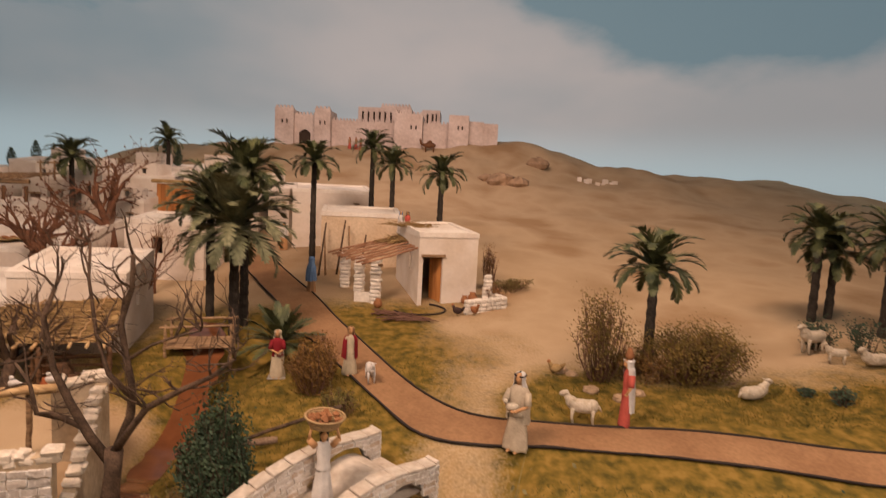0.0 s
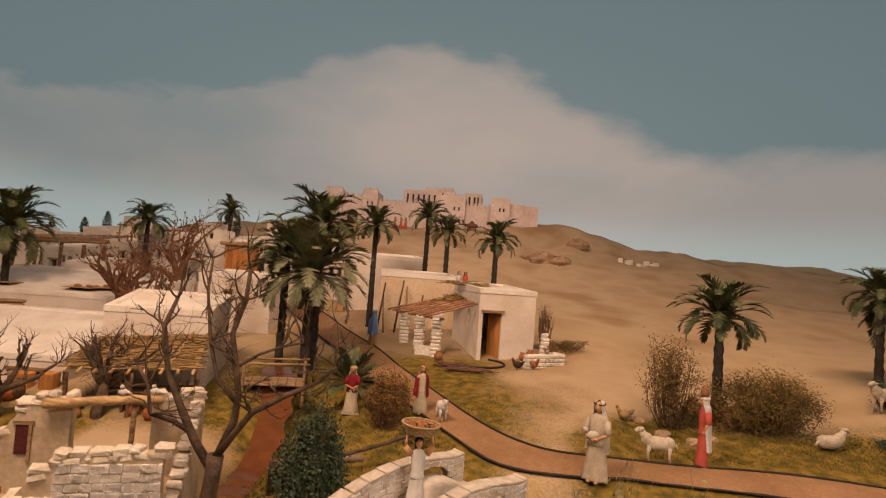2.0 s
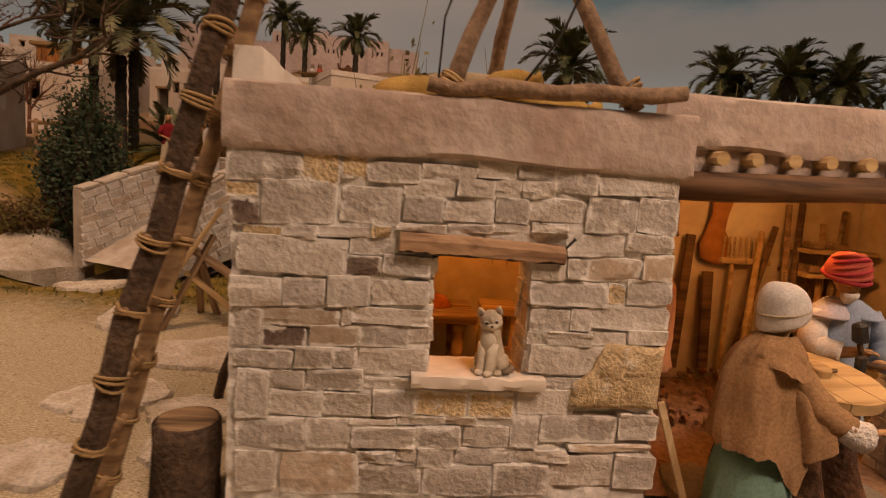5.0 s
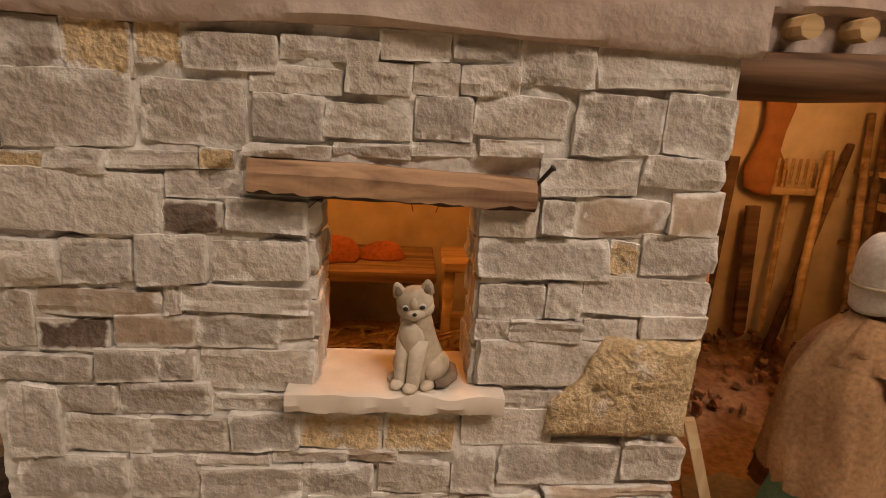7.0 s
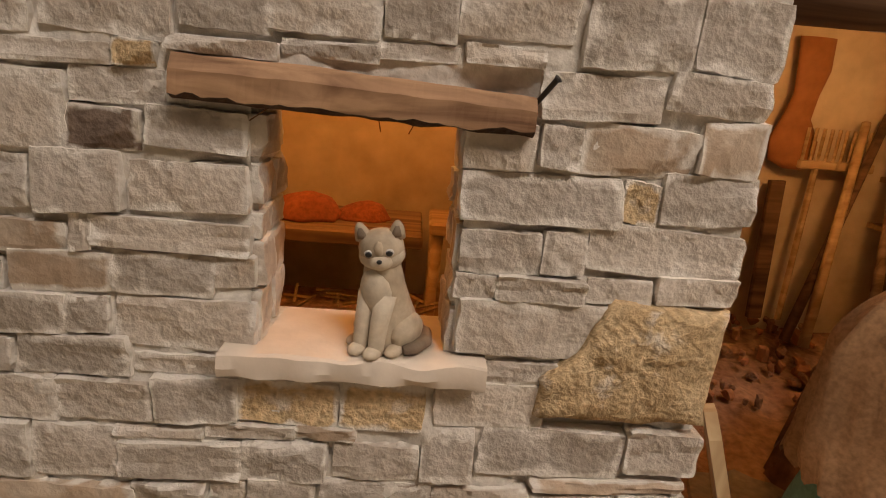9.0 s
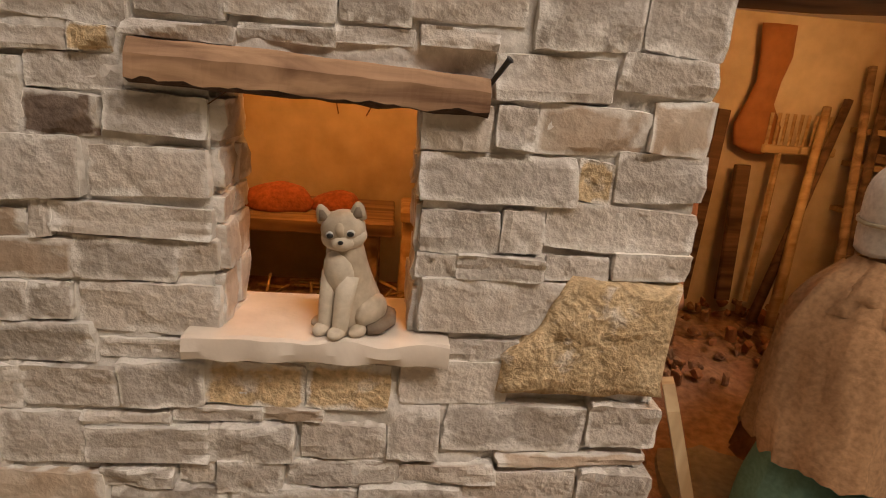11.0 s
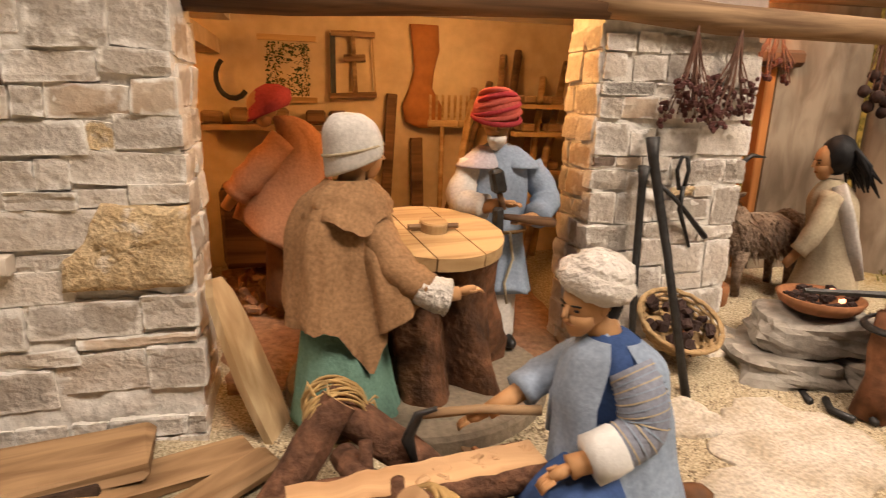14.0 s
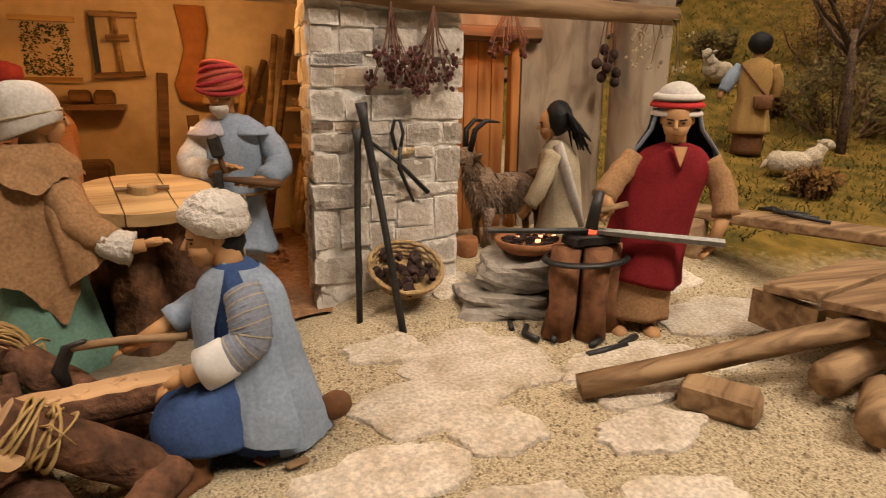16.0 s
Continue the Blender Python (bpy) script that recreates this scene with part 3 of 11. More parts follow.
hut = group_of("stone_hut", "small flat-roofed hut of pale rough stones with a plastered parapet", "hut")
b = Mesh().slab(HX0 + 0.004, HX1 - 0.004, -0.02, 0.30, HY + 0.0085, HY + 0.045, [(WX0, WX1, WZ0, WZ1)], MORTAR)
front_wall = b.make("front_wall", hut, "white mortared wall of rough pale stones")
b = Mesh().slab(HY + 0.045, 0.86, -0.02, 0.30, HX0 + 0.004, HX0 + 0.03, [], PLASTER, axis="x")
b.make("side_wall", hut)
b = Mesh().slab(HY + 0.045, 0.86, -0.02, 0.285, HX1 - 0.034, HX1 - 0.012, [(0.60, 0.80, 0.0, 0.27)], PLASTER_IN, axis="x")
b.make("partition", hut, "inner partition with a wide opening")
b = Mesh().span(HX0 + 0.03, 0.98, 0.793, 0.86, 0.0, 0.318, PLASTER_IN)
back_wall = b.make("back_wall", hut, "ochre plastered back wall")
b = Mesh().span(HX0, HX1, HY + 0.012, 0.86, 0.303, 0.340, PLASTER_ROOF)
b.make("roof", hut, "flat whitewashed roof")


def parapet(x0, x1, y0, y1, z0, z1, r, material, name, parent):
    """A rounded plaster band, a little uneven along its length."""
    m = Mesh()
    long_x = (x1 - x0) > (y1 - y0)
    n = 70
    vs, k = [], 12
    for i in range(n + 1):
        t = i / n
        ring = []
        w = (y1 - y0) if long_x else (x1 - x0)
        prof = [(0.10, -0.02), (0, 0.06), (0, 0.30), (0, 0.55), (0, 0.80), (0.02, 0.955), (0.09, 1.0), (0.5, 1.0), (0.91, 1.0), (0.98, 0.955), (1, 0.6), (1, 0)]
        for a, c in prof:
            p = x0 + (x1 - x0) * t if long_x else y0 + (y1 - y0) * t
            wob = noise.noise((p * 14, a * 3 + x0, c * 2 + y0))
            z = z0 + (z1 - z0) * c + (0.0014 * wob if c > 0.5 else 0.004 * wob * (r > 0) if c < 0.1 else 0.0)
            d = a * w + 0.0018 * noise.noise((p * 26, a * 3, c * 5 + 5)) + 0.0009 * noise.noise((p * 90, a * 3, c * 14))
            ring.append((p, y0 + d, z) if long_x else (x0 + d, p, z))
        vs += ring
    fs = []
    for i in range(n):
        for j in range(k):
            q = (i * k + j, i * k + (j + 1) % k, (i + 1) * k + (j + 1) % k, (i + 1) * k + j)
            fs.append(q if long_x else q[::-1])
    fs += [tuple(range(k)), tuple(range(n * k, (n + 1) * k))[::-1]]
    m.add(vs, fs, material)
    ob = m.make(name, parent, smooth=True)
    ob.data.set_sharp_from_angle(angle=radians(38))
    return ob


parapet(HX0 - 0.003, HX1 + 0.003, HY - 0.004, HY + 0.024, 0.299, 0.3445, 1, PLASTER_PINK, "parapet", hut)
parapet(HX0 - 0.003, HX0 + 0.020, HY + 0.02, 0.87, 0.30, 0.372, 1, PLASTER_ROOF, "parapet", hut)
parapet(HX0 - 0.003, HX0 + 0.052, 0.855, 0.88, 0.30, 0.388, 1, PLASTER_ROOF, "parapet", hut)
parapet(HX0 + 0.075, 0.80, 0.855, 0.88, 0.30, 0.390, 1, PLASTER_ROOF, "parapet", hut)
parapet(0.83, 1.06, 0.855, 0.88, 0.30, 0.40, 1, PLASTER_ROOF, "parapet", hut)
parapet(HX1 + 0.004, 0.90, 0.545, 0.566, 0.325, 0.37, 1, PLASTER_PINK, "parapet", hut)
b = Mesh().span(HX1, 1.0, 0.566, 0.86, 0.318, 0.352, PLASTER_ROOF)
b.make("workshop_roof", hut, "flat whitewashed roof over the workshop")
b = Mesh().span(HX1 - 0.012, 1.0, 0.553, 0.566, 0.30, 0.33, PLASTER_PINK)
b.make("fascia", hut)
# lintel beams of the workshop and the round rafters over it
b = Mesh().tube([(0.545, 0.549, 0.292), (0.62, 0.546, 0.294), (0.74, 0.548, 0.299), (0.875, 0.549, 0.305)], [0.0125, 0.013, 0.012, 0.0125], WOOD_DARK, 10, rough=0.05, rng=rng)
b.make("lintel_beam", hut, "dark hewn log lintel", smooth=True)
for i in range(9):
    x = 0.577 + i * 0.034
    b = Mesh().tube([(0, -0.0, 0), (0, 0.06, 0)], 0.0062, WOOD_PALE, 8).turn(pose(x, 0.538 + rng.uniform(-0.004, 0.002), 0.3165 + i * 0.001, rng.uniform(-4, 4), 0, rng.uniform(-8, 8)))
    b.make("rafter_end", hut, "round sawn rafter end")
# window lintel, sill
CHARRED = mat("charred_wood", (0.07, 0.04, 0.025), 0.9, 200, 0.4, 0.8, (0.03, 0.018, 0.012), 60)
b, n = Mesh(), 44
prof = [(0.003, 0.0), (0.0, 0.16), (0.0, 0.65), (0.004, 1.0), (0.029, 1.0), (0.029, 0.0)]
vs = []
for i in range(n + 1):
    x = 0.343 + 0.125 * i / n
    top = 0.2440 - 0.0040 * max(0, (i / n - 0.3) / 0.7) + 0.0009 * noise.noise((x * 60, 1, 0))
    bot = 0.2292 - 0.0030 * (i / n) + 0.0012 * noise.noise((x * 90, 5, 0))
    for d, q in prof:
        edge = 0.0022 * noise.noise((x * 55, q * 4, 2)) + (0.0015 * max(0, 0.25 + noise.noise((x * 48, 9, 3))) if q == 0 and d < 0.01 else 0)
        if q == 0.16:
            q = max(0.03, 0.10 + 0.16 * noise.noise((x * 60, 7, 1)) + 0.14 * noise.noise((x * 170, 7, 1)))
        vs.append((x, HY - 0.007 + d + edge, bot + (top - bot) * q))
k = len(prof)
for i in range(n):
    for j in range(k):
        f = (i * k + j, i * k + (j + 1) % k, (i + 1) * k + (j + 1) % k, (i + 1) * k + j)
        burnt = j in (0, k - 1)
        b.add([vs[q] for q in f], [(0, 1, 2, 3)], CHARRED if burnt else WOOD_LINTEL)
b.add(vs[:k], [tuple(range(k))[::-1]], WOOD_LINTEL)
b.add(vs[-k:], [tuple(range(k))], WOOD_LINTEL)
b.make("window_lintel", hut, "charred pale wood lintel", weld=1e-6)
b, n, vs = Mesh(), 40, []
prof = [(0.050, -0.0058), (0.004, -0.0064), (0.0006, -0.0056), (0.0, -0.001), (0.0003, 0.0044), (0.002, 0.0056), (0.014, 0.0056), (0.030, 0.0056), (0.050, 0.0056)]
for i in range(n + 1):
    u = i / n
    x = 0.3575 + 0.1035 * u
    inside = 1.0 if WX0 + 0.002 < x < WX1 - 0.002 else 0.30
    for j, (d, z) in enumerate(prof):
        wob = noise.noise((x * 70, d * 60, z * 200))
        vs.append((x, HY - 0.0085 + min(d, 0.06 * inside) + 0.0026 * wob + 0.002 * noise.noise((x * 30, 2, 2)), 0.1322 + 0.85 * z * (1 + 0.22 * noise.noise((x * 45, 4, j * 0.2))) + 0.0006 * wob))
k = len(prof)
b.add(vs, [(i * k + j, (i + 1) * k + j, (i + 1) * k + j + 1, i * k + j + 1)[::-1] for i in range(n) for j in range(k - 1)] + [tuple(range(k)), tuple(range(n * k, n * k + k))[::-1]], PLASTER_ROOF)
b.make("window_sill", hut, "thick whitewashed sill", smooth=True).data.set_sharp_from_angle(angle=radians(28))

# pillar between workshop and forge
PX0, PX1, PY = 0.853, 1.0, 0.55
pillar = group_of("stone_pillar", "square pillar of rough whitewashed stones beside the forge", "pillar")
b = Mesh().span(PX0 + 0.004, PX1 - 0.004, PY + 0.004, 0.612, 0.0, 0.312, MORTAR)
Mesh().span(0.965, PX1 - 0.004, 0.612, 0.83, 0.0, 0.312, PLASTER_IN).make("return_wall", pillar, "ochre plastered return wall")
pillar_core = b.make("core", pillar)
b = Mesh().tube([(0.83, 0.548, 0.305), (0.95, 0.545, 0.297), (1.08, 0.548, 0.296), (1.26, 0.56, 0.297)], [0.011, 0.012, 0.011, 0.010], WOOD_RAW, 10, rough=0.05, rng=rng)
tagged(b.make("beam", smooth=True), "rough wooden beam laid over the pillar", "beam")


# ---------------- stone arch bridge ----------------
BRIDGE_SIDES = []


def bridge():
    t = group_of("stone_bridge", "arched footbridge of small pale stones with two parapets", "bridge")

    def side(name, x0, y0, x1, y1, z_ends, z_mid, base):
        n, m = 18, Mesh()
        dx, dy = x1 - x0, y1 - y0
        le = math.hypot(dx, dy)
        ox, oy = dy / le * 0.018, -dx / le * 0.018
        vs = []
        for i in range(n + 1):
            s = i / n
            top = z_ends[0] + (z_ends[1] - z_ends[0]) * s + z_mid * math.sin(math.pi * min(1, s * 1.05)) ** 1.2
            arch = base[0] + (base[1] - base[0]) * s
            if 0.42 < s < 0.95:
                arch += 0.125 * math.sqrt(max(0, 1 - ((s - 0.685) / 0.265) ** 2))
            for d in (-1, 1):
                vs += [(x0 + dx * s + ox * d, y0 + dy * s + oy * d, arch), (x0 + dx * s + ox * d, y0 + dy * s + oy * d, top)]
        fs = []
        for i in range(n):
            a, c = i * 4, i * 4 + 4
            fs += [(a, c, c + 1, a + 1), (a + 2, a + 3, c + 3, c + 2), (a + 1, c + 1, c + 3, a + 3), (a, a + 2, c + 2, c)]
        fs += [(0, 1, 3, 2), (n * 4, n * 4 + 2, n * 4 + 3, n * 4 + 1)]
        m.add(vs, fs, BRIDGE_STONE)
        ob = m.make(name, t)
        BRIDGE_SIDES.append((ob, (x0, y0, x1, y1), z_ends, z_mid, base))
        return ob

    side("parapet", -0.282, 1.254, 0.03, 1.60, (0.212, 0.288), 0.035, (0.06, 0.18))
    side("parapet", -0.086, 1.140, 0.20, 1.45, (0.196, 0.285), 0.045, (0.06, 0.17))
    m = Mesh()
    n, vs = 18, []
    for i in range(n + 1):
        s = i / n
        z = 0.075 + 0.14 * s + 0.045 * math.sin(math.pi * s)
        lo = 0.03 + 0.14 * s + (0.115 * math.sqrt(max(0, 1 - ((s - 0.685) / 0.265) ** 2)) if 0.42 < s < 0.95 else 0)
        for x, y in ((-0.282 + 0.312 * s, 1.254 + 0.346 * s), (-0.086 + 0.286 * s, 1.140 + 0.31 * s)):
            vs += [(x, y, lo), (x, y, z)]
    fs = []
    for i in range(n):
        a, c = i * 4, i * 4 + 4
        fs += [(a + 1, c + 1, c + 3, a + 3), (a, a + 2, c + 2, c)]
    m.add(vs, fs, BRIDGE_STONE)
    m.make("deck", t)
    return t


BRIDGE_STONE = mat("bridge_stone", (0.50, 0.44, 0.37), 0.9, 60, 0.18, 0.6, (0.40, 0.33, 0.26), 20)
bridge()


# ---------------- plaster houses ----------------
def house(label, x, y, z, w, d, h, turn=0.0, doors=(), windows=(), lip=0.014, group="village houses", material=PLASTER, name="house", rise=0.0):
    """A flat-roofed house: (x, y) is its front left corner, doors and windows are (face, u0, u1, v0, v1)."""
    t = group_of(name, label, "house", (x, y, z), turn, group)
    th = min(0.03, w * 0.12)
    holes = {f: [] for f in "fblr"}
    for f, u0, u1, v0, v1 in (*doors, *windows):
        holes[f].append((u0, u1, v0, v1))
    hh = h - lip
    Mesh().slab(0, w, -0.1, h, 0, th, holes["f"], material).make("wall", t)
    Mesh().slab(0, w, -0.1, h, d - th, d, holes["b"], material).make("wall", t)
    Mesh().slab(th, d - th, -0.1, h, 0, th, holes["l"], material, "x").make("wall", t)
    Mesh().slab(th, d - th, -0.1, h, w - th, w, holes["r"], material, "x").make("wall", t)
    if rise:
        # a flat roof that climbs with the slope, with a low rounded kerb round it
        m = Mesh()
        e = 0.003
        vs = [(-e, -e, h - 0.02), (w + e, -e, h - 0.02), (w + e, d + e, h - 0.02), (-e, d + e, h - 0.02), (-e, -e, h + 0.004), (w + e, -e, h + 0.004), (w + e, d + e, h + rise), (-e, d + e, h + rise)]
        k = min(0.022, w * 0.06)
        vs += [(k, k, h + 0.004 + rise * k / d), (w - k, k, h + 0.004 + rise * k / d), (w - k, d - k, h + rise * (1 - k / d)), (k, d - k, h + rise * (1 - k / d))]
        vs += [(k * 1.3, k * 1.3, h - 0.006 + rise * k / d), (w - k * 1.3, k * 1.3, h - 0.006 + rise * k / d), (w - k * 1.3, d - k * 1.3, h - 0.010 + rise * (1 - k / d)), (k * 1.3, d - k * 1.3, h - 0.010 + rise * (1 - k / d))]
        fs = [(0, 3, 2, 1), (0, 1, 5, 4), (1, 2, 6, 5), (2, 3, 7, 6), (3, 0, 4, 7), (12, 13, 14, 15)]
        for a in (4, 8):
            fs += [(a + i, a + (i + 1) % 4, a + 4 + (i + 1) % 4, a + 4 + i) for i in range(4)]
        m.add(vs, fs, PLASTER_ROOF).make("roof", t)
    else:
        Mesh().span(th, w - th, th, d - th, hh - 0.012, hh, PLASTER_ROOF).make("roof", t)
    for f, u0, u1, v0, v1 in doors:
        m = Mesh()
        if f == "f":
            m.span(u0 - 0.01, u1 + 0.012, -0.008, 0.008, v1 - 0.002, v1 + 0.012, WOOD_RAW)
        m.make("door_lintel", t) if f == "f" else None
    for f, u0, u1, v0, v1 in windows:
        if f == "f":
            Mesh().span(u0 - 0.006, u1 + 0.006, -0.005, 0.006, v1 - 0.001, v1 + 0.007, WOOD_RAW).make("window_lintel", t)
    return t


# the farmhouse in the desert
house("white plaster farmhouse with an open wooden door", 0.015, 2.865, 0.38, 0.31, 0.46, 0.362, 21, doors=[("f", 0.022, 0.125, 0.0, 0.245)], windows=[("l", 0.15, 0.185, 0.16, 0.25)], group="farmhouse buildings", rise=0.03)
house("low tan plaster annexe beside the farmhouse", -0.62, 3.42, 0.39, 0.47, 0.36, 0.40, 12, group="farmhouse buildings", rise=0.03, material=mat("tan_plaster", (0.62, 0.49, 0.35), 0.9, 80, 0.15, 0.3, (0.52, 0.38, 0.25), 7))
house("white plaster barn behind the farmhouse", -0.97, 3.98, 0.45, 0.55, 0.55, 0.46, 16, windows=[("f", 0.42, 0.45, 0.33, 0.37)], group="farmhouse buildings", rise=0.04)
# houses by the stream
house("white plaster house with a straw awning over its yard", -1.475, 2.12, 0.20, 0.415, 0.36, 0.370, 14, windows=[("r", 0.12, 0.16, 0.22, 0.29)], rise=0.060)
house("white plaster house with a small dark window", -1.62, 3.1, 0.34, 0.42, 0.4, 0.37, 8, windows=[("f", 0.15, 0.20, 0.19, 0.28)], rise=0.03)
house("long low white plaster house with open stalls", -2.45, 2.02, 0.15, 0.84, 0.62, 0.200, 6, doors=[("f", 0.05, 0.28, 0.0, 0.15), ("f", 0.36, 0.52, 0.0, 0.15), ("f", 0.62, 0.76, 0.0, 0.14)], rise=0.135)
house("white plaster house with straw mats drying on its roof", -3.05, 2.78, 0.3, 1.18, 0.75, 0.25, 5, rise=0.12)
for i, (x, y, w, d, h) in enumerate(((-4.6, 5.0, 0.55, 0.4, 0.30), (-4.0, 5.2, 0.5, 0.4, 0.36), (-3.5, 4.9, 0.45, 0.4, 0.40), (-3.0, 5.2, 0.6, 0.5, 0.34), (-2.5, 5.4, 0.5, 0.4, 0.28), (-2.4, 4.2, 0.45, 0.5, 0.42), (-3.2, 4.35, 0.36, 0.4, 0.36), (-3.62, 4.3, 0.30, 0.4, 0.28), (-2.78, 4.25, 0.32, 0.4, 0.44), (-5.2, 4.6, 0.6, 0.5, 0.36), (-4.45, 4.35, 0.4, 0.4, 0.34), (-1.9, 4.3, 0.4, 0.5, 0.45), (-2.12, 3.72, 0.26, 0.3, 0.34), (-2.95, 3.72, 0.28, 0.25, 0.26), (-1.38, 4.3, 0.30, 0.35, 0.36))):
    z = height(x + w / 2, y) - 0.02
    house("far white plaster house of the village", x, y, z, w, d, h, rng.uniform(-9, 9), doors=[("f", w * 0.18, w * 0.18 + 0.08, 0.0, h * 0.62)], windows=[("f", w * 0.55, w * 0.55 + 0.045, h * 0.55, h * 0.74), ("f", w * 0.80, w * 0.80 + 0.035, h * 0.55, h * 0.72)], rise=0.05)
    if i % 3 != 1:
        house("small white roof room on a far village house", x + w * 0.15 + 0.06 * (i % 2), y + 0.08, z + h, w * 0.38, d * 0.5, 0.075 + 0.02 * (i % 4), rng.uniform(-6, 6), windows=[("f", w * 0.14, w * 0.14 + 0.03, 0.02, 0.055)], lip=0.008, group="roof rooms")


# ---------------- castle on the hill ----------------
def castle():
    t = group_of("castle", "long pale walled castle with battlements and square towers on the hill", "castle", (0, 7.45, 1.42))

    def block(name, x0, x1, y0, y1, z, crenels=True, windows=()):
        m = Mesh().slab(x0, x1, -0.3, z, y0, y0 + 0.05, windows, CASTLE)
        m.span(x0, x1, y0 + 0.05, y1, -0.3, z - 0.02, CASTLE)
        if windows:
            # dark sheet behind the openings, in place of the shade within
            m.span(x0 + 0.02, x1 - 0.02, y0 + 0.03, y0 + 0.048, 0.0, z - 0.05, INSIDE_SHADE)
        if crenels:
            n = max(2, int((x1 - x0) / 0.042))
            for i in range(n):
                u = x0 + (i + 0.25) * (x1 - x0) / n
                m.span(u, u + 0.5 * (x1 - x0) / n, y0, y0 + 0.03, z, z + 0.028, CASTLE)
        return m.make(name, t)

    arch = [(-1.995 + 0.014 * k, -1.845 - 0.014 * k, 0.13 + (0.0 if k == 0 else 0.030 * math.sqrt(k)), 0.13 + 0.030 * math.sqrt(k + 1)) for k in range(5)]
    block("gatehouse", -2.05, -1.78, 0.0, 0.3, 0.385, True, [(-1.995, -1.845, -0.1, 0.13), *arch])
    block("tower", -2.29, -2.05, -0.06, 0.3, 0.455, True, [(-2.21, -2.185, 0.26, 0.31), (-2.15, -2.125, 0.26, 0.31)])
    block("tower", -1.78, -1.58, -0.06, 0.3, 0.46, True, [(-1.72, -1.70, 0.26, 0.31), (-1.66, -1.64, 0.26, 0.31)])
    block("curtain_wall", -1.58, -0.74, 0.05, 0.12, 0.335, True)
    block("tower", -0.76, -0.41, -0.08, 0.3, 0.44, True, [(-0.56, -0.54, 0.25, 0.30), (-0.50, -0.48, 0.25, 0.30)])
    block("turret", -0.70, -0.56, 0.02, 0.2, 0.50, True)
    block("curtain_wall", -0.41, -0.08, 0.05, 0.12, 0.345, True)
    block("tower", -0.08, 0.17, -0.06, 0.3, 0.45, False, [(0.03, 0.05, 0.27, 0.32), (0.08, 0.10, 0.27, 0.32)])
    block("curtain_wall", 0.17, 0.36, 0.03, 0.12, 0.39, False)
    block("tower", 0.33, 0.54, 0.05, 0.3, 0.375, False)
    rows = [(-1.26 + 0.075 * k, -1.235 + 0.075 * k, 0.36, 0.50) for k in range(6)]
    block("inner_palace", -1.31, -0.80, 0.35, 0.8, 0.555, False, rows)
    block("inner_palace", -1.02, -0.62, 0.42, 0.8, 0.595, True, [(-0.78, -0.755, 0.40, 0.54), (-0.71, -0.685, 0.40, 0.54)])
    block("inner_palace", -0.46, -0.22, 0.35, 0.7, 0.55, False, [(-0.40, -0.375, 0.38, 0.50), (-0.33, -0.305, 0.38, 0.50), (-0.28, -0.26, 0.38, 0.50)])
    return t


castle()


# ---------------- palms ----------------
PALM_PALE = mat("pale_palm_leaf", (0.21, 0.205, 0.115), 0.55, 60, 0.35, 0.0, (0.085, 0.095, 0.05), 20)


def palm(label, place, trunk_h, crown_r, lean=(0, 0), fronds=22, seed=1, droop=1.0, green=PALM_LEAF):
    r = random.Random(seed)
    t = group_of("palm_tree", label, "palm tree", place, r.uniform(0, 360), "palm trees")
    top = Vector((lean[0], lean[1], trunk_h))
    m, pts, rad = Mesh(), [], []
    n = max(10, int(trunk_h / 0.022))
    for i in range(n + 1):
        s = i / n
        pts.append((lean[0] * s * s, lean[1] * s * s, -0.03 + (trunk_h + 0.03) * s))
        rad.append((0.019 - 0.005 * s + (0.003 if i % 2 else 0)) * (0.70 + crown_r * 1.6))
    m.tube(pts, rad, PALM_TRUNK, 9, rough=0.08, rng=r)
    m.make("trunk", t, smooth=False)
    c = Mesh()
    fronds = int(fronds * 1.3)
    for k in range(fronds):
        u = k / (fronds - 1)
        a = k * 2.39996 + r.uniform(-0.25, 0.25)
        lift = radians(84 - 100 * u + r.uniform(-9, 9))
        le = crown_r * r.uniform(1.0, 1.22) * (1.0 - 0.12 * u)
        d = Vector((math.cos(a), math.sin(a), 0))
        side = Vector((-math.sin(a), math.cos(a), 0))
        bend = radians(r.uniform(78, 128) * droop)
        p, ang, seg = top.copy(), lift, 12
        mid = [p.copy()]
        for i in range(seg):
            p = p + (d * math.cos(ang) + Vector((0, 0, math.sin(ang)))) * le / seg
            ang -= bend / seg * (0.35 + 1.3 * i / seg)
            mid.append(p.copy())
        c.tube(mid, [0.0022 * (1 - i / (seg + 1)) + 0.0005 for i in range(seg + 1)], green, 3, False)
        vs, fs = [], []
        for i in range(2, seg * 3 + 1):
            s = i / (seg * 3)
            j = min(int(s * seg), seg - 1)
            q = mid[j].lerp(mid[j + 1], s * seg - j)
            along = (mid[j + 1] - mid[j]).normalized()
            up = side.cross(along)
            ll = le * 0.27 * math.sin(math.pi * (0.16 + 0.76 * s)) * r.uniform(0.8, 1.15)
            for sd in (-1, 1):
                tip = q + (side * sd * 0.62 + along * 0.78 + up * r.uniform(-0.25, 0.12)) * ll
                w = along * le * 0.026
                k0 = len(vs)
                vs += [q - w, q + w, q.lerp(tip, 0.55) + w * 0.8, tip, q.lerp(tip, 0.55) - w * 0.8]
                fs.append((k0, k0 + 1, k0 + 2, k0 + 3, k0 + 4))
        c.add(vs, fs, green)
    c.make("crown", t)
    return t


